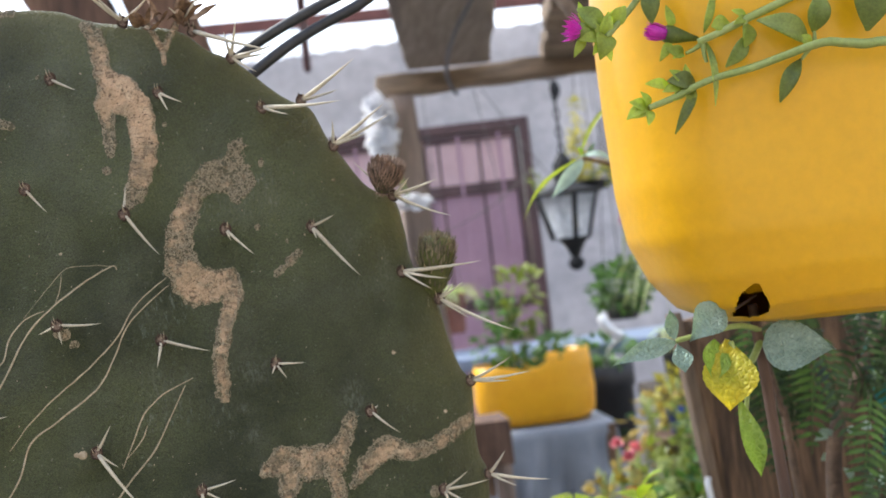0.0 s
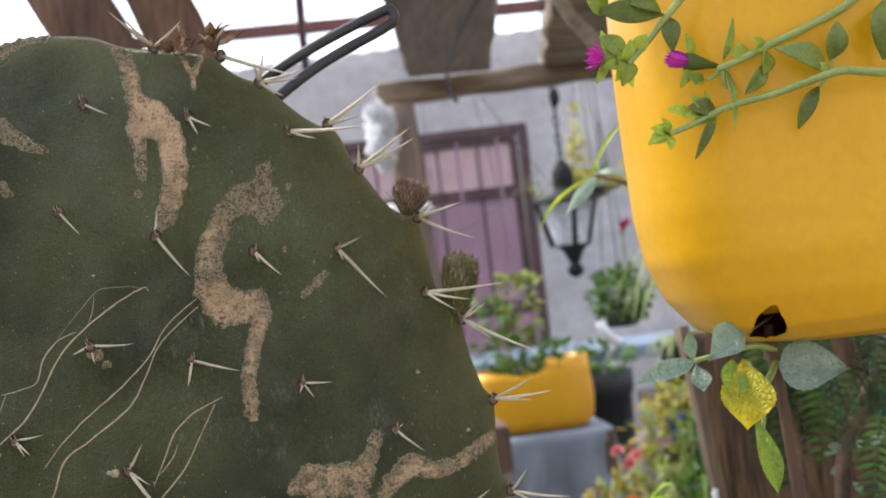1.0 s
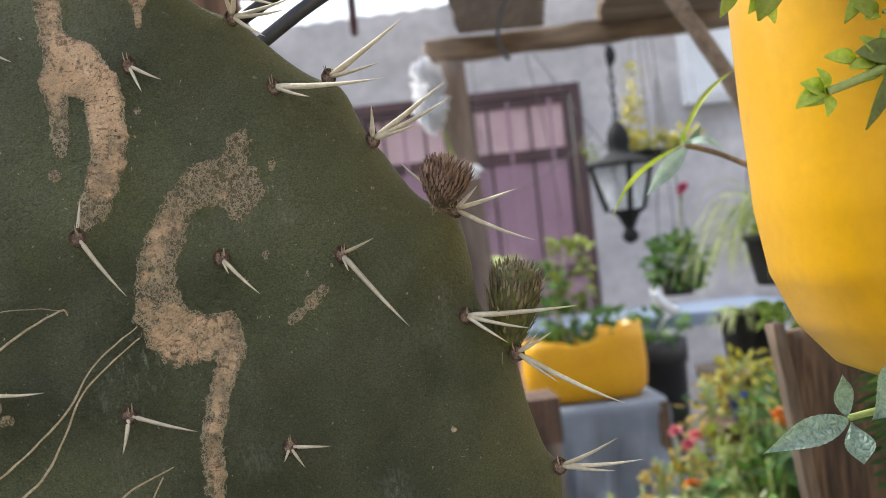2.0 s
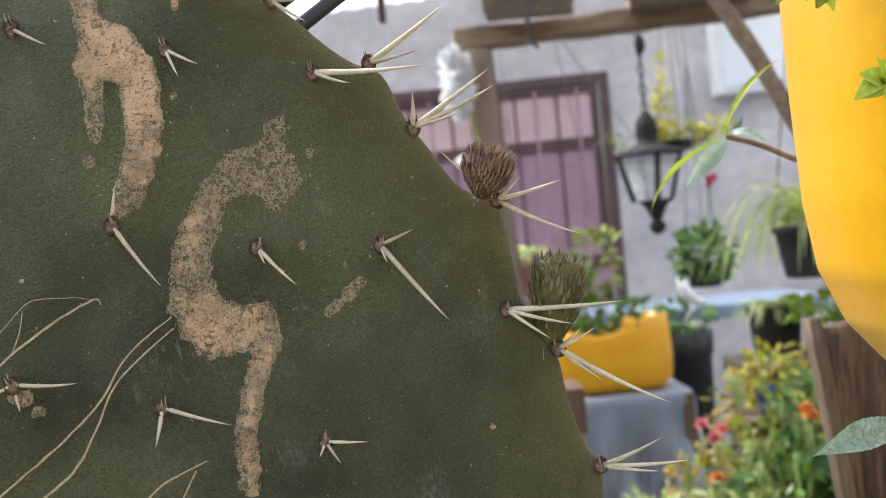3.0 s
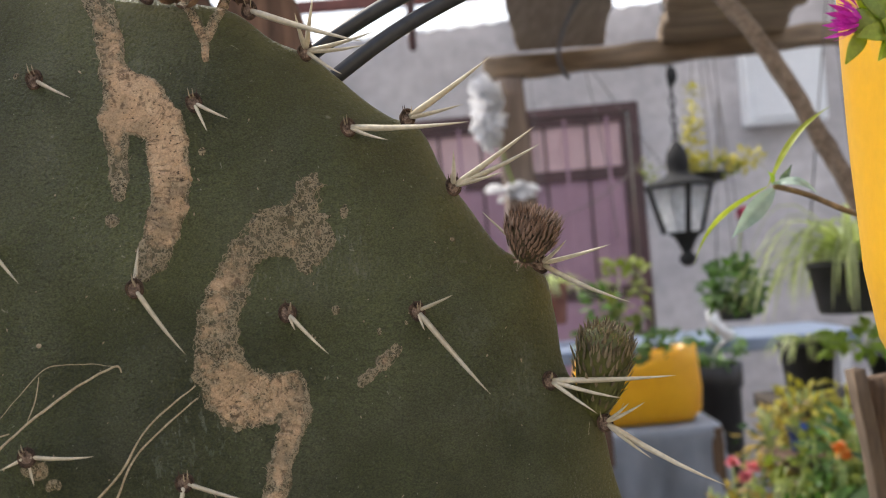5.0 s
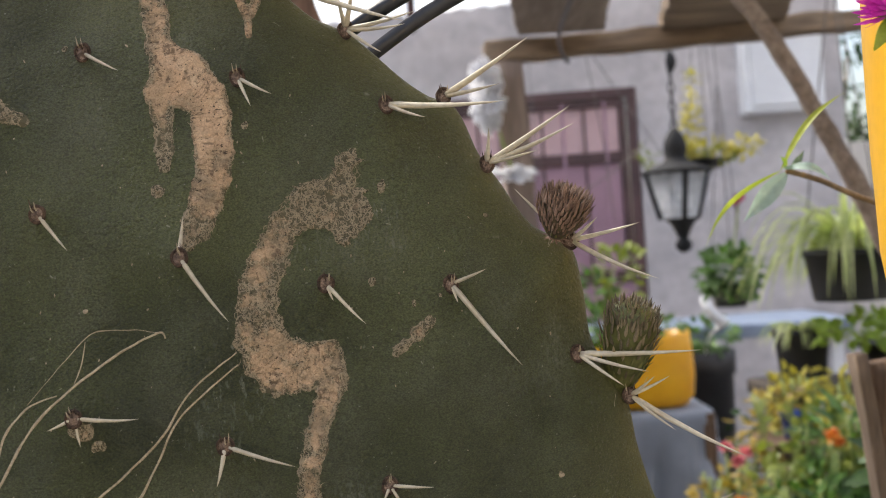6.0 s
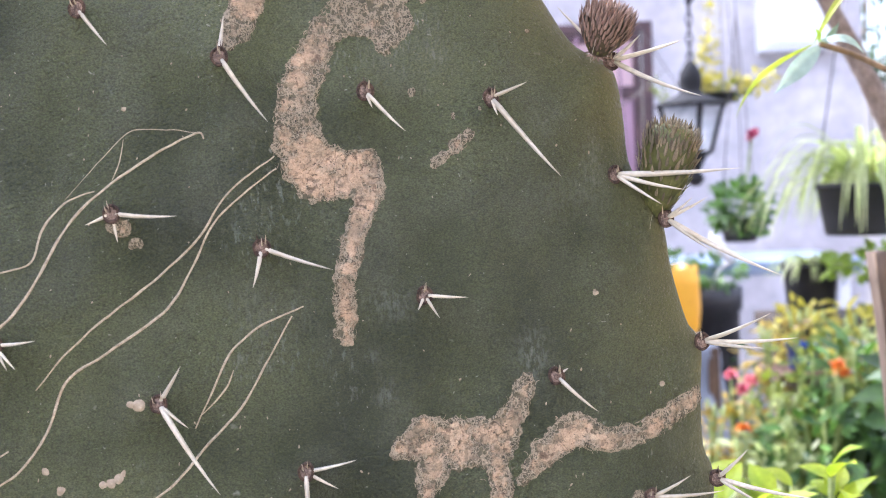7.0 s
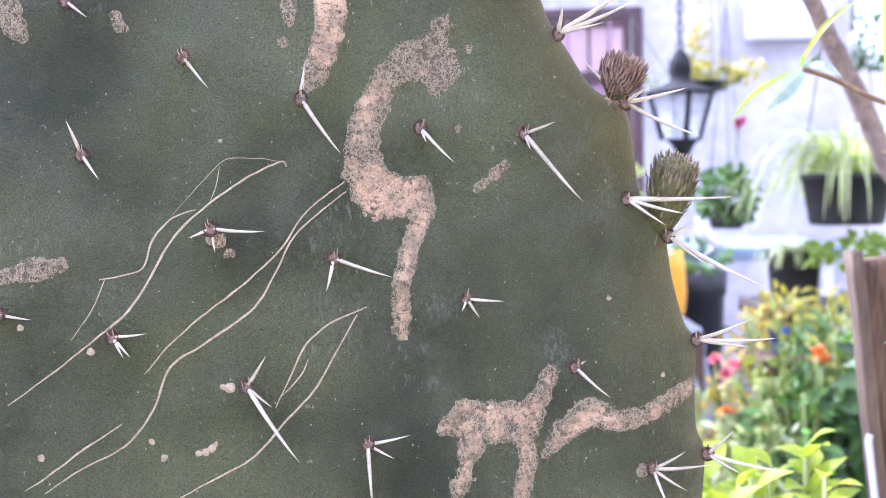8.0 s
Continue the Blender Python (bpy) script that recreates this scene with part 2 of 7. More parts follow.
SKIN, CORK = pad_material(), cork_material()
HOLE_SOIL = surface("shaded_soil", (0.01, 0.006, 0.004), (0.045, 0.025, 0.014), 200, 0.9, 600, 0.3, 0.6, 400, 0.002)
SPINE = surface("spine_ivory", (0.5, 0.43, 0.3), (0.68, 0.63, 0.5), 120, 0.4, 900, 0.12, 0.2, 900, 0.0002, spread=0.12)
FIBRE = surface("dry_fibre", (0.24, 0.19, 0.115), (0.56, 0.46, 0.31), 500, 0.85, 1500, 0.25, 0.0)
SCRATCH = surface("scratch_callus", (0.36, 0.28, 0.17), (0.5, 0.42, 0.29), 300, 0.75, 1500, 0.25, 0.4, 1500, 0.0003)
FELT = surface("areole_felt", (0.022, 0.012, 0.008), (0.15, 0.095, 0.062), 800, 0.95, 2500, 0.5, 0.8, 2200, 0.0008)
FELT_PALE = surface("areole_felt_pale", (0.07, 0.045, 0.033), (0.36, 0.26, 0.2), 800, 0.95, 2500, 0.5, 0.8, 2200, 0.0008)
PALE = surface("pale_crust", (0.3, 0.235, 0.15), (0.47, 0.39, 0.27), 500, 0.8, 1500, 0.15, 0.4, 1200, 0.0004)
BUD_FRESH = surface("bud_fresh_green", (0.06, 0.066, 0.017), (0.15, 0.155, 0.042), 250, 0.5, 900, 0.2, 0.3, 700, 0.0004)
BUD = surface("bud_brown", (0.04, 0.032, 0.016), (0.09, 0.07, 0.034), 250, 0.5, 900, 0.2, 0.3, 700, 0.0004)
BRACT = surface("bract_dry", (0.05, 0.03, 0.02), (0.38, 0.25, 0.18), 300, 0.65, 1200, 0.3, 0.4, 900, 0.0004, spread=0.5)
BRACT_OLIVE = surface("bract_olive", (0.05, 0.04, 0.02), (0.32, 0.26, 0.16), 300, 0.65, 1200, 0.3, 0.4, 900, 0.0004, spread=0.5)
BRACT_GREEN = surface("bract_green", (0.085, 0.098, 0.024), (0.18, 0.18, 0.055), 300, 0.6, 1200, 0.25, 0.3, 900, 0.0003, spread=0.25)
DEAD = surface("dead_flower", (0.1, 0.055, 0.03), (0.3, 0.19, 0.11), 300, 0.9, 900, 0.35, 0.6, 600, 0.001)
YELLOW = surface("yellow_plastic", (0.72, 0.375, 0.0), (0.77, 0.415, 0.0), 9, 0.36, 260, 0.04, 0.15, 90, 0.0006, coat=0.15)
YELLOW_OLD = surface("yellow_plastic_far", (0.74, 0.34, 0.006), (0.82, 0.42, 0.01), 9, 0.4, 100, 0.05, 0.2, 30, 0.002)
STEM = surface("green_stem", (0.22, 0.29, 0.07), (0.36, 0.42, 0.14), 120, 0.5, 700, 0.12, 0.2, 500, 0.0003)
SUCC = surface("succulent_leaf", (0.2, 0.26, 0.07), (0.42, 0.48, 0.14), 70, 0.36, 900, 0.15, 0.4, 700, 0.0004, thin=0.5, spread=0.35)
YOUNG = surface("young_succulent_leaf", (0.34, 0.42, 0.06), (0.6, 0.66, 0.14), 90, 0.35, 900, 0.12, 0.4, 700, 0.0004, thin=0.5, spread=0.2)
PETAL = surface("magenta_petal", (0.5, 0.02, 0.42), (0.7, 0.06, 0.6), 150, 0.5, 800, 0.15, 0.1, 500, 0.0002, thin=0.25)
SAGE = veined(surface("grey_green_leaf", (0.19, 0.285, 0.235), (0.35, 0.46, 0.4), 120, 0.7, 600, 0.12, 0.7, 420, 0.0012, thin=0.15, spread=0.12), 560, 0.0006, (0.36, 0.46, 0.36))
YLEAF = veined(surface("yellowing_leaf", (0.33, 0.36, 0.03), (0.8, 0.6, 0.03), 60, 0.6, 500, 0.15, 0.6, 420, 0.001, thin=0.25), 480, 0.0006, (0.62, 0.54, 0.08))
LIME = veined(surface("young_leaf", (0.19, 0.3, 0.035), (0.31, 0.43, 0.07), 50, 0.5, 500, 0.12, 0.5, 320, 0.001, thin=0.35, spread=0.2), 520, 0.0005, (0.36, 0.45, 0.1))
BRIGHT = surface("bright_shoot_leaf", (0.26, 0.37, 0.03), (0.5, 0.56, 0.06), 60, 0.45, 400, 0.12, 0.3, 320, 0.0008, thin=0.45, spread=0.25)
FROND = surface("frond_leaf", (0.016, 0.04, 0.014), (0.06, 0.105, 0.03), 60, 0.5, 400, 0.15, 0.0, thin=0.3, spread=0.5, island=True)
FERN = surface("fern_leaf", (0.016, 0.042, 0.012), (0.055, 0.115, 0.028), 60, 0.5, 400, 0.15, 0.0, thin=0.2, spread=0.5, island=True)
LEAF = surface("garden_leaf", (0.035, 0.09, 0.018), (0.12, 0.23, 0.045), 14, 0.45, 160, 0.15, 0.0, thin=0.3, spread=0.4, island=True)
LEAF_PALE = surface("pale_striped_leaf", (0.26, 0.33, 0.1), (0.72, 0.74, 0.5), 18, 0.45, 160, 0.15, 0.0, thin=0.5, spread=0.3, island=True)
TERRACOTTA = surface("terracotta", (0.16, 0.06, 0.04), (0.26, 0.11, 0.075), 20, 0.85, 200, 0.15, 0.3, 90, 0.001)
LEAF_YELLOW = surface("yellow_leaf", (0.32, 0.28, 0.03), (0.66, 0.57, 0.11), 14, 0.5, 160, 0.15, 0.0, thin=0.3, spread=0.3, island=True)
TWIG_LEAF = surface("yellow_green_twig_leaf", (0.24, 0.3, 0.03), (0.5, 0.54, 0.1), 60, 0.45, 300, 0.12, 0.0, thin=0.4)
LEAF_SILVER = surface("silvery_leaf", (0.36, 0.5, 0.42), (0.55, 0.68, 0.6), 60, 0.5, 300, 0.1, 0.0, thin=0.4, glow=(1.0, 1.05, 1.0))
LEAF_GOLD = surface("golden_leaf", (0.22, 0.14, 0.02), (0.5, 0.37, 0.09), 14, 0.5, 160, 0.15, 0.0, thin=0.3, spread=0.35, island=True)
LEAF_OLIVE = surface("yellow_green_leaf", (0.1, 0.13, 0.02), (0.29, 0.33, 0.06), 14, 0.5, 160, 0.15, 0.0, thin=0.3, spread=0.35, island=True)
CRIMSON = surface("crimson_petal", (0.3, 0.02, 0.07), (0.5, 0.06, 0.14), 30, 0.5, 200, 0.15, 0.0, thin=0.3, spread=0.2, island=True, glow=(1.2, 0.9, 0.9))
PINK = surface("pink_petal", (0.7, 0.16, 0.24), (0.8, 0.32, 0.4), 30, 0.5, 200, 0.15, 0.0, thin=0.3, spread=0.2, island=True)
ORANGE = surface("orange_petal", (0.6, 0.14, 0.02), (0.75, 0.3, 0.05), 30, 0.5, 200, 0.15, 0.0, thin=0.3, spread=0.2, island=True)
WHITE_PETAL = surface("white_petal", (0.84, 0.84, 0.86), (0.92, 0.92, 0.93), 30, 0.6, 200, 0.06, 0.0, thin=0.5, glow=(1.05, 1.05, 1.05))
SHADED_PLANK = surface("shaded_plank", (0.03, 0.022, 0.016), (0.075, 0.055, 0.04), 40, 0.8, 200, 0.3, 0.6, 200, 0.001)
PLANK = surface("weathered_plank", (0.035, 0.021, 0.012), (0.215, 0.128, 0.072), 90, 0.85, 420, 0.45, 1.0, 300, 0.003, (1.0, 1.0, 0.1))
PLANK_PALE = surface("sawn_plank_edge", (0.1, 0.068, 0.045), (0.2, 0.14, 0.092), 60, 0.85, 300, 0.25, 0.6, 200, 0.001, (1.0, 1.0, 0.15))
BEAM = surface("old_beam", (0.13, 0.088, 0.056), (0.33, 0.24, 0.16), 14, 0.85, 70, 0.35, 0.7, 60, 0.003, (0.1, 1.0, 1.0))
BOARD = surface("grey_board", (0.17, 0.13, 0.105), (0.34, 0.27, 0.22), 14, 0.85, 80, 0.25, 0.7, 70, 0.003, (1.0, 0.08, 1.0))
POST = surface("old_post", (0.15, 0.11, 0.09), (0.36, 0.275, 0.22), 12, 0.85, 70, 0.25, 0.7, 60, 0.003, (1.0, 1.0, 0.1))
REDWOOD = surface("red_brown_beam", (0.075, 0.042, 0.03), (0.21, 0.125, 0.085), 28, 0.8, 160, 0.4, 0.9, 90, 0.002, (1.0, 1.0, 0.12))
DARK_BARK = surface("dark_bark", (0.05, 0.032, 0.022), (0.15, 0.1, 0.07), 60, 0.9, 300, 0.3, 0.9, 160, 0.002)
BARK = surface("grey_bark", (0.16, 0.115, 0.085), (0.33, 0.26, 0.2), 60, 0.9, 300, 0.3, 0.9, 160, 0.002)
TWIG = surface("brown_twig", (0.19, 0.13, 0.07), (0.34, 0.24, 0.13), 90, 0.7, 400, 0.2, 0.4, 300, 0.0006)
BLACK = surface("black_plastic", (0.012, 0.012, 0.013), (0.028, 0.028, 0.03), 20, 0.5, 200, 0.2, 0.3, 90, 0.001)
HOSE = surface("black_hose", (0.016, 0.017, 0.02), (0.04, 0.042, 0.047), 40, 0.35, 300, 0.2, 0.2, 160, 0.0006)
IRON = surface("black_iron", (0.008, 0.008, 0.009), (0.018, 0.018, 0.02), 20, 0.8, 200, 0.2, 0.3, 120, 0.001)
STEEL = surface("oxide_red_steel", (0.09, 0.025, 0.022), (0.17, 0.06, 0.05), 10, 0.6, 90, 0.2, 0.3, 60, 0.001)
WALL = surface("lilac_grey_plaster", (0.38, 0.365, 0.38), (0.58, 0.555, 0.565), 2.4, 0.9, 14, 0.12, 0.4, 25, 0.004)
# cream paint of an unseen wall that throws daylight back onto the pad
BOUNCE_PAINT = surface("cream_bounce_paint", (0.56, 0.5, 0.4), (0.66, 0.59, 0.48), 1.6, 0.9, 30, 0.05, 0.4, 25, 0.004)
WALL_SIDE = surface("side_plaster", (0.5, 0.47, 0.44), (0.6, 0.57, 0.53), 1.6, 0.9, 30, 0.05, 0.4, 25, 0.004)
FLOOR = surface("concrete", (0.1, 0.1, 0.103), (0.16, 0.16, 0.163), 1.4, 0.9, 40, 0.1, 0.4, 30, 0.004)
DOOR_PINK = surface("rose_door_panel", (0.54, 0.36, 0.38), (0.68, 0.5, 0.52), 3, 0.5, 60, 0.06, 0.2, 20, 0.002)
DOOR_PLUM = surface("plum_door_panel", (0.3, 0.175, 0.235), (0.42, 0.26, 0.33), 3, 0.45, 60, 0.06, 0.2, 20, 0.002)
DOOR_DARK = surface("dark_door_frame", (0.05, 0.025, 0.028), (0.1, 0.05, 0.052), 6, 0.5, 60, 0.1, 0.2, 30, 0.001)
CLOTH = surface("grey_tarp", (0.17, 0.19, 0.225), (0.26, 0.285, 0.33), 5, 0.6, 120, 0.06, 0.3, 30, 0.003)
BLUE_TOP = surface("pale_blue_top", (0.15, 0.2, 0.29), (0.24, 0.3, 0.4), 6, 0.4, 60, 0.06, 0.2, 20, 0.002)
WHITE = surface("white_paint", (0.66, 0.68, 0.72), (0.78, 0.8, 0.83), 5, 0.5, 60, 0.04, 0.2, 30, 0.001)


def pane_material():
    """Dusty frosted glass: half clear, half scattering."""
    m = bpy.data.materials.new("lantern_glass")
    n, l, b = nodes_of(m)
    see = n.new("ShaderNodeBsdfTransparent")
    milk = n.new("ShaderNodeBsdfTranslucent")
    milk.inputs["Color"].default_value = (0.9, 0.92, 0.94, 1)
    mx = n.new("ShaderNodeMixShader")
    dust = noise_node(n, l, 40.0, 4.0)
    l.new(ramp(n, l, dust.outputs[0], [(0.3, grey(0.35)), (0.7, grey(0.6))]).outputs[0], mx.inputs[0])
    l.new(see.outputs[0], mx.inputs[1])
    l.new(milk.outputs[0], mx.inputs[2])
    l.new(mx.outputs[0], n["Material Output"].inputs["Surface"])
    return m


FROST = pane_material()
BLUE_GLAZE = surface("blue_glaze", (0.02, 0.04, 0.16), (0.03, 0.07, 0.25), 12, 0.3, 90, 0.06, 0.1, 40, 0.001)
TEAL = surface("teal_plastic", (0.01, 0.2, 0.17), (0.02, 0.3, 0.26), 8, 0.5, 90, 0.06, 0.2, 40, 0.001)
WIRE = surface("thin_wire", (0.12, 0.11, 0.1), (0.22, 0.2, 0.19), 80, 0.5, 300, 0.15, 0.0, metal=0.6)


def sheet_material():
    """Clear corrugated roofing gone milky: lets most of the daylight through, partly scattered."""
    m = bpy.data.materials.new("milky_roofing")
    n, l, b = nodes_of(m)
    t = noise_node(n, l, 2.2, 4.0)
    dirt = ramp(n, l, t.outputs[0], [(0.4, (0.93, 0.95, 0.97)), (0.7, (0.7, 0.75, 0.8))])
    tr = n.new("ShaderNodeBsdfTransparent")
    l.new(dirt.outputs[0], tr.inputs["Color"])
    tl = n.new("ShaderNodeBsdfTranslucent")
    l.new(dirt.outputs[0], tl.inputs["Color"])
    mx = n.new("ShaderNodeMixShader")
    mx.inputs[0].default_value = 0.45
    l.new(tr.outputs[0], mx.inputs[1])
    l.new(tl.outputs[0], mx.inputs[2])
    l.new(mx.outputs[0], n["Material Output"].inputs["Surface"])
    return m


ROOFING = sheet_material()


# ---- building helpers ----
def world_of(ob):
    if ob.parent:
        return world_of(ob.parent) @ ob.matrix_parent_inverse @ ob.matrix_basis
    return ob.matrix_basis.copy()


def hang(ob, parent):
    if parent:
        ob.parent = parent
        ob.matrix_parent_inverse = world_of(parent).inverted()
    return ob


def part(name, bm, material, parent=None, label="", smooth=True):
    """Links a bmesh, drawn in world coordinates, as one mesh object."""
    me = bpy.data.meshes.new(name)
    bmesh.ops.recalc_face_normals(bm, faces=bm.faces[:])
    bm.to_mesh(me)
    bm.free()
    me.materials.append(material)
    if smooth:
        me.polygons.foreach_set("use_smooth", [True] * len(me.polygons))
    ob = hang(new(name, me), parent)
    return tagged(ob, label) if label else ob


def piece(name, me, m, parent):
    """One more object on shared mesh data, at the world pose m."""
    ob = new(name, me)
    ob.matrix_basis = m
    return hang(ob, parent)


def mesh_of(name, bm, material):
    me = bpy.data.meshes.new(name)
    bmesh.ops.recalc_face_normals(bm, faces=bm.faces[:])
    bm.to_mesh(me)
    bm.free()
    me.materials.append(material)
    me.polygons.foreach_set("use_smooth", [True] * len(me.polygons))
    return me


def thing(name, at, label, category, group="", kind=""):
    ob = new(name)
    ob.location = at
    ob.empty_display_size = 0.05
    return tagged(ob, label, category, group, kind)


def spline(pts, n=8, closed=False):
    """Catmull-Rom curve through the points, n steps a span."""
    p = [Vector(q) for q in pts]
    out = []
    last = len(p) if closed else len(p) - 1
    for i in range(last):
        if closed:
            a, b, c, d = p[i - 1], p[i], p[(i + 1) % len(p)], p[(i + 2) % len(p)]
        else:
            a, b, c, d = p[max(i - 1, 0)], p[i], p[i + 1], p[min(i + 2, len(p) - 1)]
        for k in range(n):
            t = k / n
            out.append(0.5 * (2 * b + (c - a) * t + (2 * a - 5 * b + 4 * c - d) * t * t + (3 * b - a - 3 * c + d) * t ** 3))
    if not closed:
        out.append(p[-1])
    return out


def tube(bm, pts, radii, seg=8, wob=0.0, flat=1.0):
    """A tapered tube along points; radii one number or one for each point."""
    pts = [Vector(p) for p in pts]
    if isinstance(radii, (int, float)):
        radii = [radii] * len(pts)
    up = Vector((0.13, 0.31, 0.94))
    rings = []
    for i, p in enumerate(pts):
        d = (pts[min(i + 1, len(pts) - 1)] - pts[max(i - 1, 0)]).normalized()
        side = d.cross(up)
        if side.length < 1e-4:
            side = d.cross(Vector((1, 0, 0)))
        side.normalize()
        up = side.cross(d).normalized()
        ring = []
        for k in range(seg):
            a = 2 * math.pi * k / seg
            r = radii[i] * (1 + wob * noise.noise(p * 60 + Vector((k * 1.7, 0, 0))))
            ring.append(bm.verts.new(p + side * (math.cos(a) * r) + up * (math.sin(a) * r * flat)))
        rings.append(ring)
    for a, b in zip(rings, rings[1:]):
        for k in range(seg):
            bm.faces.new((a[k], a[(k + 1) % seg], b[(k + 1) % seg], b[k]))
    bm.faces.new(rings[0][::-1])
    bm.faces.new(rings[-1])


def lathe(bm, profile, centre, seg=24, squash=(1, 1), power=2.0):
    """Turns (radius, height) pairs round the upright through centre; power above 2 squares the plan off."""
    c = Vector(centre)
    rings = []
    for r, z in profile:
        ring = []
        for k in range(seg):
            a = 2 * math.pi * k / seg
            ca, sa = math.cos(a), math.sin(a)
            s = (abs(ca) ** power + abs(sa) ** power) ** (-1 / power)
            ring.append(bm.verts.new(c + Vector((r * squash[0] * ca * s, r * squash[1] * sa * s, z))))
        rings.append(ring)
    for a, b in zip(rings, rings[1:]):
        for k in range(seg):
            bm.faces.new((a[k], a[(k + 1) % seg], b[(k + 1) % seg], b[k]))
    bm.faces.new(rings[0][::-1])
    bm.faces.new(rings[-1])


def block(bm, a, b, bevel=0.004, m=None, rough=0.0):
    """A bevelled box between two corners, turned by m, with uneven faces where rough is set."""
    a, b = Vector(a), Vector(b)
    res = bmesh.ops.create_cube(bm, size=1, matrix=Matrix.Translation((a + b) / 2) @ Matrix.Diagonal((*(b - a), 1)))
    verts = res["verts"]
    if bevel:
        edges = list({e for v in verts for e in v.link_edges})
        out = bmesh.ops.bevel(bm, geom=edges, offset=bevel, segments=2, affect="EDGES", profile=0.5)
        verts = list({v for f in out["faces"] for v in f.verts} | {v for v in verts if v.is_valid})
    if m:
        bmesh.ops.transform(bm, matrix=m, verts=verts)
    return verts


def timber(bm, start, end, w, h, steps=14, rough=0.004, up=(0, 0, 1), taper=1.0, seed=0.0):
    """A sawn timber from start to end with rounded arrises and a wavy, uneven surface."""
    s, e = Vector(start), Vector(end)
    d = (e - s).normalized()
    side = d.cross(Vector(up)).normalized()
    u = side.cross(d).normalized()
    prof = []
    for cx, cy in ((1, 1), (-1, 1), (-1, -1), (1, -1)):
        for k in range(3):
            a = math.atan2(cy, cx) + (k - 1) * 0.22
            prof.append((math.cos(a) * 1.0, math.sin(a) * 1.0))
    prof = [(max(-1, min(1, x * 1.38)), max(-1, min(1, y * 1.38))) for x, y in prof]
    rings = []
    for i in range(steps + 1):
        t = i / steps
        p = s.lerp(e, t)
        k = 1 + (taper - 1) * t
        ring = []
        for x, y in prof:
            q = p + side * (x * w / 2 * k) + u * (y * h / 2 * k)
            off = noise.noise_vector(q * 9 + Vector((seed, 0, 0))) * rough + noise.noise_vector(q * 45 + Vector((0, seed, 0))) * rough * 0.35
            ring.append(bm.verts.new(q + off))
        rings.append(ring)
    n = len(prof)
    for a, b in zip(rings, rings[1:]):
        for k in range(n):
            bm.faces.new((a[k], a[(k + 1) % n], b[(k + 1) % n], b[k]))
    bm.faces.new(rings[0][::-1])
    bm.faces.new(rings[-1])


def blade(bm, base, tip, width, face=(0, -1, 0.3), bend=0.15, fold=0.25, steps=7, fat=0.45, serrate=0.0, wave=0.0, cols=2):
    """A leaf from base to tip: width in metres, widest at fat of its length, folded along the midrib, bending along face."""
    a, b = Vector(base), Vector(tip)
    d = b - a
    length = d.length
    d.normalize()
    n = Vector(face)
    n = (n - d * n.dot(d)).normalized()
    s = d.cross(n)
    rows = []
    for i in range(steps + 1):
        t = i / steps
        q = t ** (math.log(0.5) / math.log(fat))
        w = width / 2 * max(0.0, math.sin(math.pi * min(1, q))) ** (0.8 if t < fat else 1.2)
        if i == 0:
            w = width * 0.04
        if serrate and 0 < i < steps:
            w *= 1 + serrate * (1 if i % 2 else -1)
        p = a + d * (length * t) + n * (bend * length * math.sin(math.pi * t * 0.9))
        row = []
        for k in range(-cols, cols + 1):
            x = k / cols
            lift = abs(x) * fold * w + wave * width * math.sin(6.0 * t + 3 * x) * abs(x)
            row.append(bm.verts.new(p + s * (w * x) + n * lift))
        rows.append(row)
    for r0, r1 in zip(rows, rows[1:]):
        for k in range(2 * cols):
            bm.faces.new((r0[k], r0[k + 1], r1[k + 1], r1[k]))


def plump(bm, base, tip, width, face=(0, -1, 0.3), bend=0.1, thick=0.4, fat=0.5, seg=10, steps=9, cup=0.3):
    """A thick succulent leaf."""
    a, b = Vector(base), Vector(tip)
    d = b - a
    length = d.length
    d.normalize()
    n = Vector(face)
    n = (n - d * n.dot(d)).normalized()
    s = d.cross(n)
    rings = []
    for i in range(steps + 1):
        t = i / steps
        q = t ** (math.log(0.5) / math.log(fat))
        w = width / 2 * max(0.06, math.sin(math.pi * min(1, q))) ** 0.8
        p = a + d * (length * t) + n * (bend * length * math.sin(math.pi * t))
        rings.append([bm.verts.new(p + s * (w * math.cos(2 * math.pi * k / seg)) + n * (w * thick * math.sin(2 * math.pi * k / seg) + cup * w * abs(math.cos(2 * math.pi * k / seg))))
                      for k in range(seg)])
    for r0, r1 in zip(rings, rings[1:]):
        for k in range(seg):
            bm.faces.new((r0[k], r0[(k + 1) % seg], r1[(k + 1) % seg], r1[k]))
    bm.faces.new(rings[0][::-1])
    bm.faces.new(rings[-1])


def rnd(a, b):
    return random.uniform(a, b)


def foliage(bm, centre, size, count, leaf, width, droop=0.3, fat=0.45, out=0.7, steps=5):
    """Loose leaves filling an uneven crown of the given half sizes."""
    c = Vector(centre)
    k = 0
    while k < count:
        v = Vector((rnd(-1, 1), rnd(-1, 1), rnd(-1, 1)))
        if not 0.25 < v.length < 1 + 0.35 * noise.noise(v * 2.3 + c * 7):
            continue
        k += 1
        p = c + Vector((v.x * size[0], v.y * size[1], v.z * size[2]))
        d = (v.normalized() * out + Vector((rnd(-1, 1), rnd(-1, 1), rnd(-0.6, 0.9))) * (1.2 - out) - Vector((0, 0, droop))).normalized()
        ln = leaf * rnd(0.6, 1.25)
        blade(bm, p, p + d * ln, width * rnd(0.7, 1.2), (rnd(-0.5, 0.5), rnd(-0.9, 0.1), 1), rnd(-0.2, 0.25), 0.3, steps, fat, cols=1)


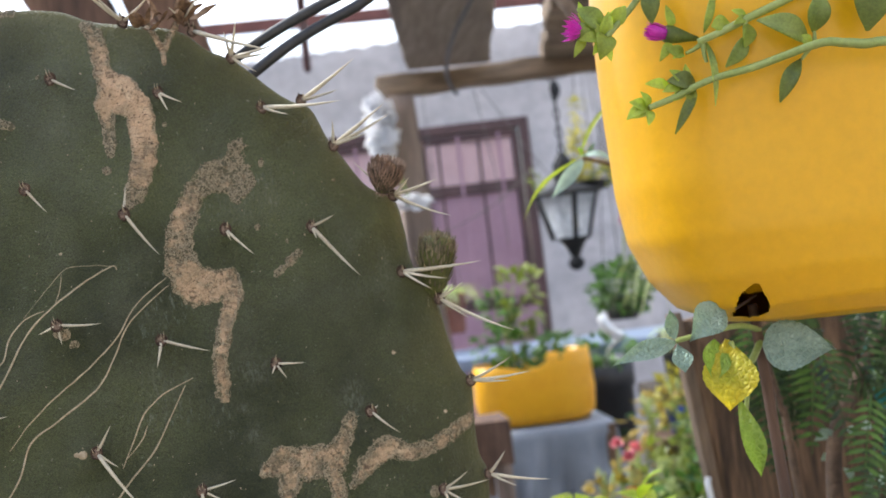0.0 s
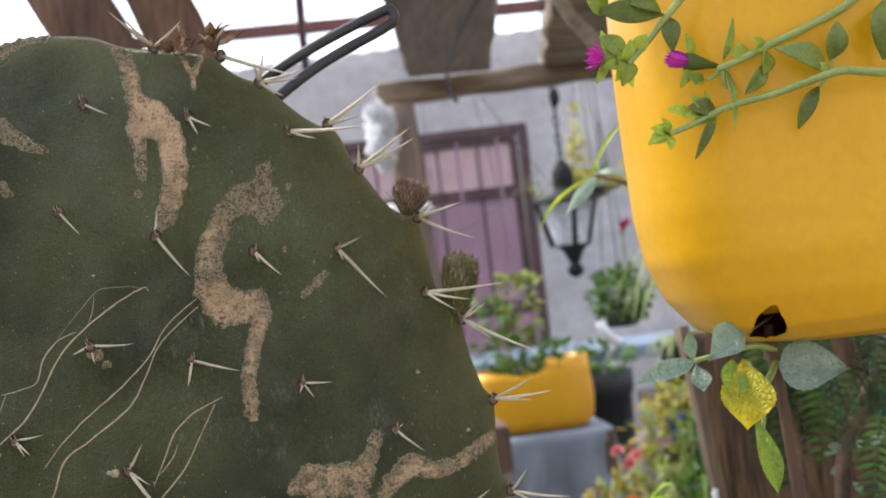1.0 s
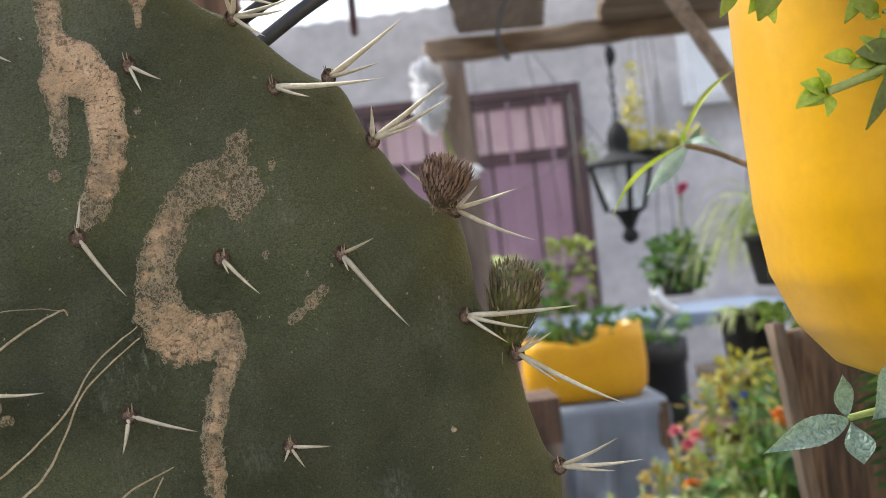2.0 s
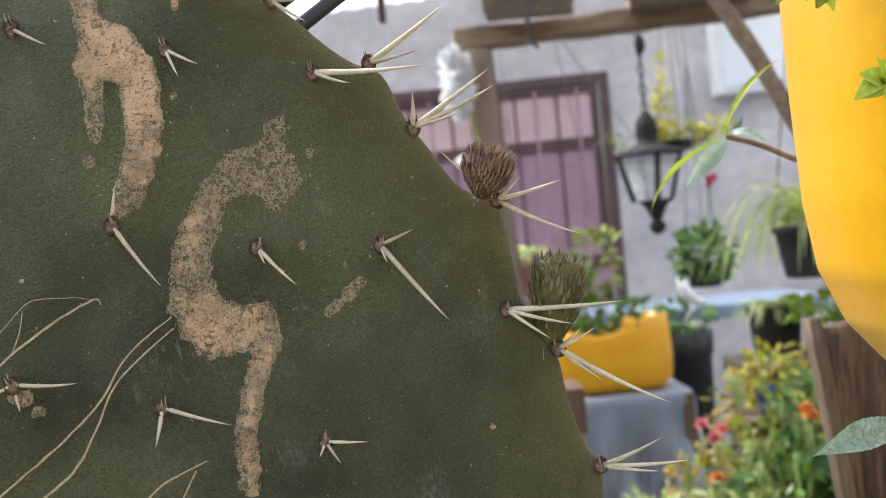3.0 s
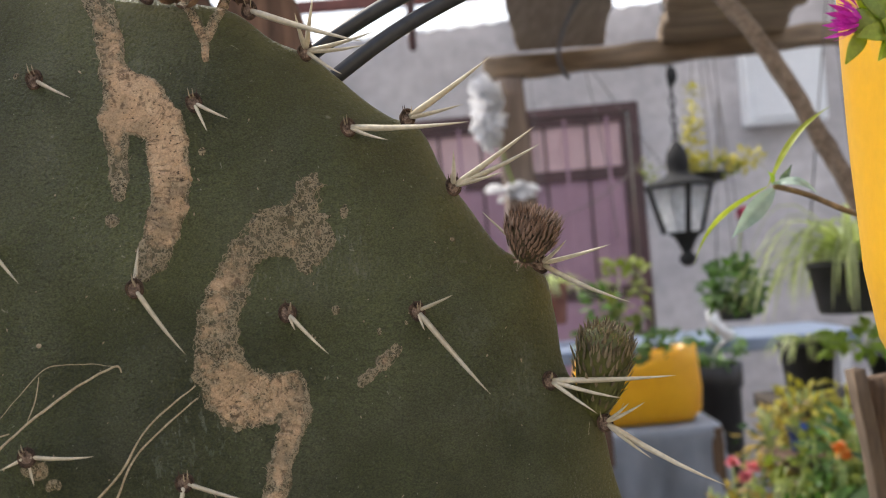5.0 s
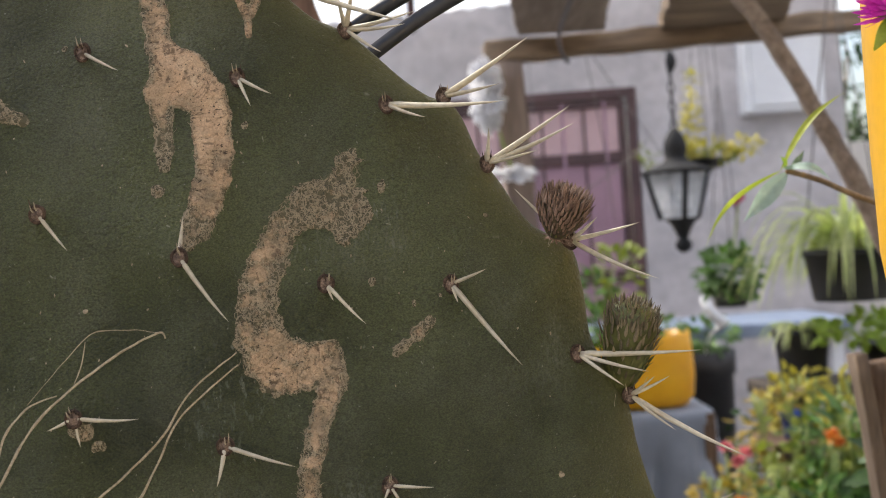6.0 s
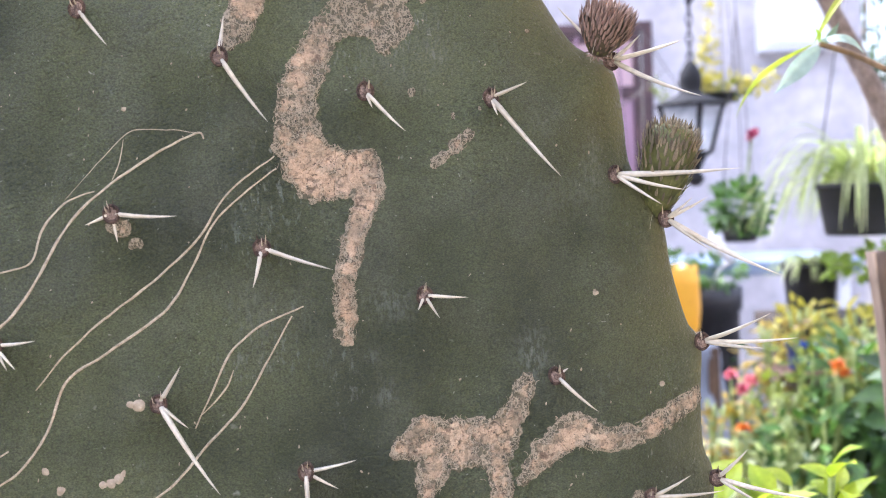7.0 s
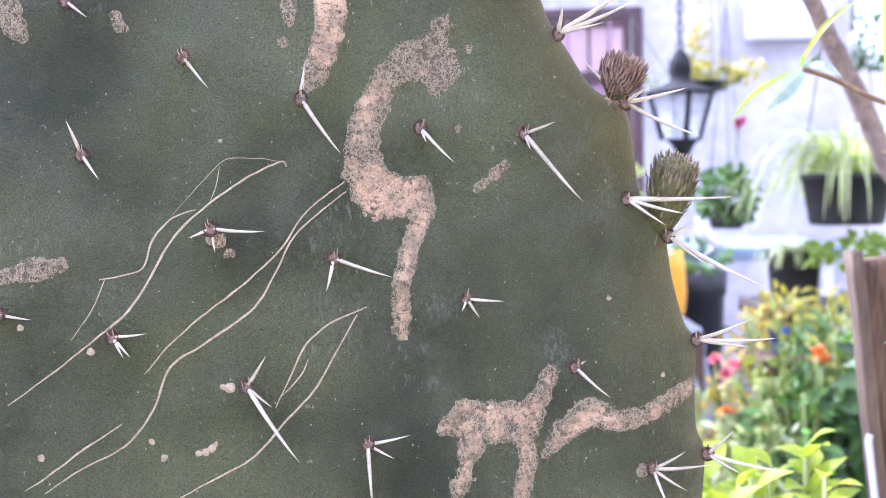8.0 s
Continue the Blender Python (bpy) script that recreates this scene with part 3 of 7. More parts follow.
def arching(bm, centre, count, length, width, rise=0.6, spread=1.0):
    """Long arching strap leaves out of one crown."""
    c = Vector(centre)
    for k in range(count):
        a = rnd(0, 2 * math.pi)
        ln = length * rnd(0.6, 1.15)
        up = rise * rnd(0.5, 1.3)
        h = Vector((math.cos(a), math.sin(a), 0)) * spread
        rows = []
        s = Vector((-math.sin(a), math.cos(a), 0))
        for i in range(9):
            t = i / 8
            p = c + h * (ln * t * (1 - 0.25 * t)) + Vector((0, 0, ln * (up * t - (up + 0.2) * t * t)))
            w = width / 2 * (1 - t) ** 0.6 * min(1, 0.5 + 3 * t)
            rows.append((bm.verts.new(p - s * w + Vector((0, 0, w * 0.4))), bm.verts.new(p), bm.verts.new(p + s * w + Vector((0, 0, w * 0.4)))))
        for r0, r1 in zip(rows, rows[1:]):
            for j in (0, 1):
                bm.faces.new((r0[j], r0[j + 1], r1[j + 1], r1[j]))


# ---- the setting ----
def ground():
    bm = bmesh.new()
    bmesh.ops.create_grid(bm, x_segments=60, y_segments=60, size=60)
    for v in bm.verts:
        v.co.z = -0.0 + 0.006 * noise.noise(v.co * 0.6)
    ob = part("ground", bm, FLOOR)
    tagged(ob, "worn grey concrete yard floor running into open ground", "floor", kind="structure")


def yard_wall(name, a, b, label, gap=None, height=2.42, rise=0.0, mt=WALL_SIDE):
    """A plastered wall from a to b in the plan, 0.18 m thick, with an opening through it from gap[0] to gap[1] along its length, gap[2] high."""
    a, b = Vector((*a, 0)), Vector((*b, 0))
    d = (b - a).normalized()
    n = Vector((-d.y, d.x, 0))
    ln = (b - a).length
    bm = bmesh.new()

    def slab(s0, s1, z0, z1):
        q = []
        for s in (s0, s1):
            top = z1 + rise * s if z1 == height else z1
            for off in (0, 0.18):
                for z in (z0, top):
                    q.append(bm.verts.new(a + d * s + n * off + Vector((0, 0, z))))
        for f in ((0, 1, 5, 4), (2, 6, 7, 3), (0, 2, 3, 1), (4, 5, 7, 6), (1, 3, 7, 5), (0, 4, 6, 2)):
            bm.faces.new([q[i] for i in f])
    if gap:
        slab(0, gap[0], -0.05, height)
        slab(gap[1], ln, -0.05, height)
        slab(gap[0], gap[1], gap[2], height)
    else:
        slab(0, ln, -0.05, height)
    return tagged(part(name, bm, mt, smooth=False), label, "wall", kind="structure")


WA, WB = Vector((-4.2, 6.45)), Vector((4.8, 5.6))
WD = (WB - WA).normalized()


def along(x):
    """Distance along the back wall at the plan's x."""
    return (x - WA.x) / WD.x


def wall_y(x):
    return WA.y + WD.y * along(x)


def double_door():
    """Steel double door: plum lower panels, rose panes behind upright bars above, dark frames."""
    x0, x1, top = -0.12, 1.085, 1.985
    m = Matrix.Translation((0, 0, 0))
    ang = math.atan2(WD.y, WD.x)
    root = thing("door_1", (0.48, wall_y(0.48), 0), "plum and rose steel double door with dark barred frames", "door", kind="structure")
    base = Matrix.Translation((0.48, wall_y(0.48) + 0.02, 0)) @ Matrix.Rotation(ang, 4, "Z")

    def put(name, a, b, mt, parent=root, label="", bevel=0.004):
        bm = bmesh.new()
        block(bm, (a[0] - 0.48, a[1], a[2]), (b[0] - 0.48, b[1], b[2]), bevel, base)
        return part(name, bm, mt, parent, label, smooth=False)
    put("jamb", (x0, -0.03, 0), (x0 + 0.05, 0.05, top), DOOR_DARK)
    put("jamb", (x1 - 0.05, -0.03, 0), (x1, 0.05, top), DOOR_DARK)
    put("head", (x0 + 0.05, -0.03, top - 0.05), (x1 - 0.05, 0.05, top), DOOR_DARK)
    mid = (x0 + x1) / 2
    for a, b in ((x0 + 0.055, mid - 0.003), (mid + 0.003, x1 - 0.055)):
        leaf = put("door_leaf", (a, 0.0, 0.02), (b, 0.03, 0.98), DOOR_PLUM, label="plum sheet-steel lower panel")
        put("pane", (a + 0.04, 0.008, 1.66), (b - 0.04, 0.02, 1.9), DOOR_PINK, leaf, "rose-tinted pane with a curtain")
        put("pane", (a + 0.04, 0.008, 1.04), (b - 0.04, 0.02, 1.6), DOOR_PLUM, leaf, "plum panel")
        put("stile", (a, -0.01, 0.98), (a + 0.04, 0.03, 1.93), DOOR_DARK, leaf)
        put("stile", (b - 0.04, -0.01, 0.98), (b, 0.03, 1.93), DOOR_DARK, leaf)
        put("rail", (a + 0.04, -0.012, 1.6), (b - 0.04, 0.028, 1.66), DOOR_DARK, leaf)
        put("rail", (a + 0.04, -0.012, 0.98), (b - 0.04, 0.028, 1.04), DOOR_DARK, leaf)
        put("rail", (a + 0.04, -0.012, 1.89), (b - 0.04, 0.028, 1.93), DOOR_DARK, leaf)
        for k in range(1, 5):
            x = a + (b - a) * k / 5
            put("bar", (x - 0.007, -0.03, 1.0), (x + 0.007, -0.014, 1.92), DOOR_DARK if k % 2 else DOOR_PLUM, leaf, bevel=0.002)


def roof_z(y):
    return 2.45 + 0.28 * (6.0 - y)


def roof():
    for i, y in enumerate((0.4, 1.4, 2.4, 3.58, 4.3, 5.0, 5.62)):
        bm = bmesh.new()
        z = roof_z(y)
        block(bm, (-4.0, y - 0.02, z - 0.06), (4.6, y + 0.02, z), 0.003)
        ob = part("purlin", bm, STEEL, smooth=False)
        tagged(ob, "oxide-red steel purlin under the clear roof", "purlin", "roof purlins", "structure")
    for x in (-2.6, -0.75, -0.05, 2.3, 4.2):
        bm = bmesh.new()
        tube(bm, [(x + 0.09, 0.15, roof_z(0.15) - 0.09), (x, 6.0, roof_z(6.0) - 0.09)], 0.022, 6)
        ob = part("rafter", bm, STEEL)
        tagged(ob, "slim dark steel rafter under the clear roof", "rafter", "roof rafters", "structure")
    bm = bmesh.new()
    cols, rows = 240, 6
    grid = []
    for j in range(rows + 1):
        y = 0.1 + 6.2 * j / rows
        grid.append([bm.verts.new((-4.2 + 9.0 * i / cols, y, roof_z(y) + 0.012 + 0.009 * math.sin(i * 2.1))) for i in range(cols + 1)])
    for a, b in zip(grid, grid[1:]):
        for i in range(cols):
            bm.faces.new((a[i], a[i + 1], b[i + 1], b[i]))
    tagged(part("roof", bm, ROOFING), "milky clear corrugated roofing sheets over the yard", "roof", kind="structure")


def pergola():
    # leaning post with a cross beam on it
    bm = bmesh.new()
    timber(bm, (0.29, 3.24, 0.0), (0.232, 3.24, 1.72), 0.085, 0.075, 30, 0.012, (0, 1, 0), seed=3.1)
    tagged(part("wooden_post", bm, POST), "weathered crooked wooden post carrying a beam", "post", kind="structure")
    bm = bmesh.new()
    timber(bm, (0.17, 3.24, 1.748), (1.75, 3.24, 1.79), 0.075, 0.058, 40, 0.010, seed=5.2)
    tagged(part("cross_beam", bm, BEAM), "rough-hewn pale wooden cross beam", "beam", kind="structure")
    bm = bmesh.new()
    timber(bm, (1.7, 3.24, 0.0), (1.68, 3.24, 1.758), 0.085, 0.08, 30, 0.008, (0, 1, 0), seed=8.2)
    tagged(part("wooden_post", bm, POST), "weathered wooden post at the beam's far end", "post", kind="structure")
    bm = bmesh.new()
    timber(bm, (-1.2, 0.42, 1.755), (1.6, 0.42, 1.755), 0.07, 0.06, 30, 0.006, seed=2.4)
    tagged(part("cross_beam", bm, BEAM), "rough wooden cross beam over the pots", "beam", kind="structure")
    for x in (-1.15, 1.55):
        bm = bmesh.new()
        timber(bm, (x, 0.42, 0.0), (x, 0.42, 1.726), 0.08, 0.08, 20, 0.006, (0, 1, 0), seed=x)
        tagged(part("wooden_post", bm, POST), "plain wooden post under the beam", "post", kind="structure")
    # two boards lying across the beams
    bm = bmesh.new()
    timber(bm, (0.065, 0.3, 1.803), (0.385, 3.2, 1.803), 0.245, 0.034, 44, 0.009, seed=1.7)
    tagged(part("overhead_board", bm, BOARD), "wide weathered grey board with a ragged end lying on the beams", "board")
    bm = bmesh.new()
    timber(bm, (0.395, 0.3, 1.806), (0.84, 3.26, 1.806), 0.33, 0.05, 44, 0.02, seed=7.7)
    tagged(part("overhead_board", bm, BEAM), "split wooden slab with a bark edge lying on the beams", "board")
    # cable slung under the board
    bm = bmesh.new()
    tube(bm, spline([(0.33, 1.5, 1.79), (0.36, 1.9, 1.77), (0.33, 2.5, 1.735), (0.35, 2.95, 1.735), (0.38, 3.15, 1.72), (0.4, 3.2, 1.705)], 8), 0.0055, 6)
    tagged(part("cable", bm, HOSE), "dark cable slung under the grey board", "cable")
    for k, (a, b) in enumerate((((0.45, 3.2, 1.715), (0.5, 3.2, 1.25)), ((0.47, 3.2, 1.715), (0.68, 3.3, 1.42)), ((0.30, 3.2, 1.3), (0.62, 3.25, 1.48)))):
        bm = bmesh.new()
        a, b = Vector(a), Vector(b)
        m = (a + b) / 2 + Vector((0.01, 0, -0.02))
        tube(bm, spline([a, m, b], 8), 0.0016, 5)
        tagged(part("wire", bm, WIRE), "thin wire hanging from the beam", "wire", "hanging wires")
    # red-brown struts behind the cactus, on a hidden rail
    bm = bmesh.new()
    timber(bm, (-0.62, 0.93, 1.315), (-0.055, 0.93, 1.315), 0.05, 0.05, 10, 0.003, seed=4)
    rail = tagged(part("wooden_rail", bm, REDWOOD), "red-brown wooden rail behind the cactus", "rail", kind="structure")
    bm = bmesh.new()
    timber(bm, (-0.6, 0.93, 0.0), (-0.6, 0.93, 1.29), 0.06, 0.06, 14, 0.003, (0, 1, 0), seed=14)
    tagged(part("wooden_post", bm, REDWOOD), "red-brown wooden post under the rail", "post", kind="structure")
    bm = bmesh.new()
    timber(bm, (-0.147, 0.9, 1.341), (-0.382, 0.9, 1.83), 0.062, 0.05, 24, 0.005, (0, 1, 0), seed=9)
    tagged(part("wooden_strut", bm, REDWOOD), "leaning red-brown timber strut", "beam", "timber struts", "structure")
    bm = bmesh.new()
    timber(bm, (-0.088, 0.9, 1.341), (-0.268, 0.9, 1.83), 0.052, 0.05, 24, 0.005, (0, 1, 0), seed=19)
    tagged(part("wooden_strut", bm, REDWOOD), "leaning red-brown timber strut", "beam", "timber struts", "structure")
    # bent black hose behind the cactus, its ends tucked against the pad's back
    bm = bmesh.new()
    tube(bm, spline([(-0.07, 0.2765, 1.2), (-0.05, 0.292, 1.232), (-0.0062, 0.3, 1.2665), (0.027, 0.3, 1.2825), (0.0312, 0.3, 1.2856), (0.031, 0.3, 1.2886), (0.0262, 0.3, 1.2888),
                     (-0.004, 0.3, 1.2762), (-0.03, 0.3, 1.261), (-0.065, 0.29, 1.232), (-0.082, 0.2745, 1.195)], 8), 0.0021, 10)
    tagged(part("hose", bm, HOSE), "bent length of thin black rubber hose behind the cactus pad", "hose")


# ---- things at the back of the yard ----
def chain(root, x, y, z0, z1, link=0.03):
    bm = bmesh.new()
    ring = [(0.008 * math.cos(a), 0, 0.6 * link * math.sin(a)) for a in [2 * math.pi * k / 12 for k in range(12)]]
    tube(bm, [*ring, ring[0]], 0.0032, 5)
    me = mesh_of("chain_link", bm, IRON)
    z = z0
    k = 0
    while z < z1:
        piece("chain_link", me, pose(x, y, z, 0, 0, 90 * (k % 2)), root)
        z += link
        k += 1


def lantern():
    x, y = 0.762, 3.58
    root = thing("lantern", (x, y, 1.15), "black iron lantern with dusty glass panes hanging on a chain", "lantern")
    bm = bmesh.new()
    lathe(bm, [(0.006, 0), (0.02, 0.008), (0.028, 0.022), (0.024, 0.036), (0.014, 0.045), (0.02, 0.056), (0.028, 0.075), (0.04, 0.094), (0.056, 0.104), (0.06, 0.108)], (x + 0.008, y, 1.15), 14)
    part("finial", bm, IRON, root)
    bm = bmesh.new()
    lathe(bm, [(0.08, -0.002), (0.112, 0), (0.108, 0.008), (0.07, 0.022), (0.04, 0.036), (0.032, 0.05), (0.037, 0.07), (0.034, 0.1), (0.02, 0.125), (0.008, 0.14)], (x, y, 1.4), 16)
    part("hood", bm, IRON, root, "flared black hood")
    for k in range(4):
        a, b = 2 * math.pi * (k - 0.96) / 4, 2 * math.pi * (k + 0.04) / 4
        pa = Vector((x + 0.058 * math.cos(a), y + 0.058 * math.sin(a), 1.256))
        pb = Vector((x + 0.058 * math.cos(b), y + 0.058 * math.sin(b), 1.256))
        qa = Vector((x + 0.1 * math.cos(a), y + 0.1 * math.sin(a), 1.402))
        qb = Vector((x + 0.1 * math.cos(b), y + 0.1 * math.sin(b), 1.402))
        bm = bmesh.new()
        tube(bm, [pa, qa], 0.009, 8)
        part("bar", bm, IRON, root)
        bm = bmesh.new()
        n = ((qa + qb) / 2 - Vector((x, y, 1.33))).normalized() * 0.002
        f = [bm.verts.new(q + s * n) for s in (-1, 1) for q in (pa, pb, qb, qa)]
        for g in ((0, 1, 2, 3), (4, 7, 6, 5), (0, 4, 5, 1), (1, 5, 6, 2), (2, 6, 7, 3), (3, 7, 4, 0)):
            bm.faces.new([f[i] for i in g])
        part("pane", bm, FROST, root, "dusty glass pane", smooth=False)
    chain(root, x, y, 1.545, roof_z(y) - 0.05)
    # dark swivel hook on the chain
    bm = bmesh.new()
    lathe(bm, [(0.004, 0), (0.014, 0.012), (0.018, 0.03), (0.014, 0.05), (0.004, 0.062)], (x + 0.004, y, 1.715), 10)
    part("hook", bm, IRON, root, "black swivel hook")


def planter_far():
    """Oblong yellow planter cut from a plastic can, its rim dipping in the middle."""
    cx, cy, z0 = 0.642, 3.98, 0.622
    root = thing("planter", (cx, cy, z0), "oblong yellow plastic planter with leafy herbs on a covered table", "planter")
    bm = bmesh.new()
    seg = 40
    rings = []
    for r, z in ((0.11, 0.0), (0.183, 0.006), (0.209, 0.04), (0.215, 0.11), (0.211, 0.19), (0.205, 1.0), (0.197, 1.0), (0.197, 0.13)):
        ring = []
        for k in range(seg):
            a = 2 * math.pi * k / seg
            ca, sa = math.cos(a), math.sin(a)
            s = (abs(ca) ** 4 + abs(sa) ** 4) ** -0.25
            top = 0.238 + 0.02 * ca - 0.038 * math.exp(-((ca + 0.1) / 0.35) ** 2) if z == 1.0 else z
            ring.append(bm.verts.new((cx + r * ca * s, cy + r * 0.55 * sa * s, z0 + top)))
        rings.append(ring)
    for a, b in zip(rings, rings[1:]):
        for k in range(seg):
            bm.faces.new((a[k], a[(k + 1) % seg], b[(k + 1) % seg], b[k]))
    bm.faces.new(rings[0][::-1])
    bm.faces.new(rings[-1])
    part("pot", bm, YELLOW_OLD, root)
    # herbs of uneven height, loose enough to see the table behind
    bm = bmesh.new()
    foliage(bm, (cx - 0.06, cy, z0 + 0.28), (0.14, 0.1, 0.07), 120, 0.045, 0.03)
    foliage(bm, (cx + 0.1, cy, z0 + 0.26), (0.1, 0.09, 0.04), 60, 0.04, 0.026)
    foliage(bm, (cx - 0.1, cy, z0 + 0.4), (0.05, 0.06, 0.08), 40, 0.05, 0.03)
    part("foliage", bm, LEAF, root, "bright green herb leaves")
    bm = bmesh.new()
    foliage(bm, (cx - 0.02, cy - 0.02, z0 + 0.44), (0.07, 0.07, 0.13), 55, 0.055, 0.034)
    part("foliage", bm, LEAF_OLIVE, root, "yellow-green upper leaves")
    for k in range(5):
        bm = bmesh.new()
        tube(bm, spline([(cx + rnd(-0.1, 0.1), cy, z0 + 0.1), (cx + rnd(-0.12, 0.1), cy + rnd(-0.05, 0.05), z0 + 0.3), (cx + rnd(-0.12, 0.08), cy, z0 + 0.5)], 5), 0.003, 5)
        part("stem", bm, STEM, root)


def covered_table():
    cx, cy, top = 0.647, 4.02, 0.61
    root = thing("table", (cx, cy, 0), "small table under a grey tarpaulin hanging in folds", "table")
    bm = bmesh.new()
    block(bm, (cx - 0.24, cy - 0.21, top - 0.03), (cx + 0.24, cy + 0.21, top), 0.004)
    part("tabletop", bm, PLANK, root, smooth=False)
    for sx in (-1, 1):
        for sy in (-1, 1):
            bm = bmesh.new()
            block(bm, (cx + sx * 0.22 - 0.02, cy + sy * 0.19 - 0.02, 0), (cx + sx * 0.22 + 0.02, cy + sy * 0.19 + 0.02, top - 0.03), 0.003)
            part("leg", bm, PLANK, root, smooth=False)
    tarp = thing("tarpaulin", (cx, cy, top), "grey tarpaulin spread over a small table", "tarpaulin")
    bm = bmesh.new()
    seg = 96
    rings = []
    for grow, z in ((0.3, 0.010), (0.97, 0.010), (1.01, 0.004), (1.03, -0.02), (1.035, -0.06), (1.04, -0.1), (1.045, -0.14), (1.055, -0.18), (1.06, -0.22), (1.065, -0.26), (1.07, -0.3), (1.075, -0.34), (1.08, -0.385)):
        ring = []
        for k in range(seg):
            a = 2 * math.pi * k / seg
            ca, sa = math.cos(a), math.sin(a)
            s = (abs(ca) ** 8 + abs(sa) ** 8) ** -0.125
            fold = 1 + max(0, -z) * 0.42 * (math.sin(9 * a + 0.6 + 10 * z) + 0.7 * math.sin(19 * a + 2 - 14 * z) + 0.5 * noise.noise(Vector((ca * 5, sa * 5, z * 9))))
            ring.append(bm.verts.new((cx + 0.245 * grow * fold * ca * s, cy + 0.215 * grow * fold * sa * s, top + z)))
        rings.append(ring)
    for a, b in zip(rings, rings[1:]):
        for k in range(seg):
            bm.faces.new((a[k], a[(k + 1) % seg], b[(k + 1) % seg], b[k]))
    bm.faces.new(rings[0][::-1])
    hem = [v.co.copy() for v in rings[-1]]
    part("cloth", bm, CLOTH, tarp)
    bm = bmesh.new()
    tube(bm, [v.copy() for v in hem] + [hem[0].copy()], 0.006, 6)
    part("hem", bm, BLACK, tarp, "dark stitched hem")


def blue_table():
    bm = bmesh.new()
    root = thing("table", (0.9, 4.75, 0), "table with a pale blue plastic top behind the planters", "table")
    block(bm, (0.3, 4.45, 0.79), (1.6, 5.05, 0.845), 0.01)
    part("tabletop", bm, BLUE_TOP, root, smooth=False)
    for x in (0.36, 1.54):
        for y in (4.51, 4.99):
            bm = bmesh.new()
            block(bm, (x - 0.025, y - 0.025, 0), (x + 0.025, y + 0.025, 0.79), 0.004)
            part("leg", bm, WHITE, root, smooth=False)


def tub(name, at, r, h, label, mt=BLACK, soil=True):
    root = thing(name, at, label, "plant pot")
    bm = bmesh.new()
    lathe(bm, [(r * 0.5, 0), (r * 0.76, 0.0), (r * 0.8, 0.01), (r * 0.94, h * 0.88), (r * 1.02, h * 0.885), (r * 1.03, h), (r * 0.95, h), (r * 0.88, h * 0.8), (r * 0.3, h * 0.8)], at, 28)
    part("pot", bm, mt, root)
    return root


def hung(name, x, y, z, r, h, label, hook=None, mt=BLACK):
    """A pot on three wires under a hook."""
    root = tub(name, (x, y, z), r, h, label, mt)
    top = roof_z(y) - 0.06
    for k in range(3):
        a = 2 * math.pi * k / 3 + 0.4
        bm = bmesh.new()
        tube(bm, [(x + r * math.cos(a), y + r * math.sin(a), z + h * 0.95), (x, y, min(top, z + h + 0.6)), (x, hook or y, roof_z(hook or y) - 0.06)], 0.0016, 5)
        part("wire", bm, WIRE, root)
    return root


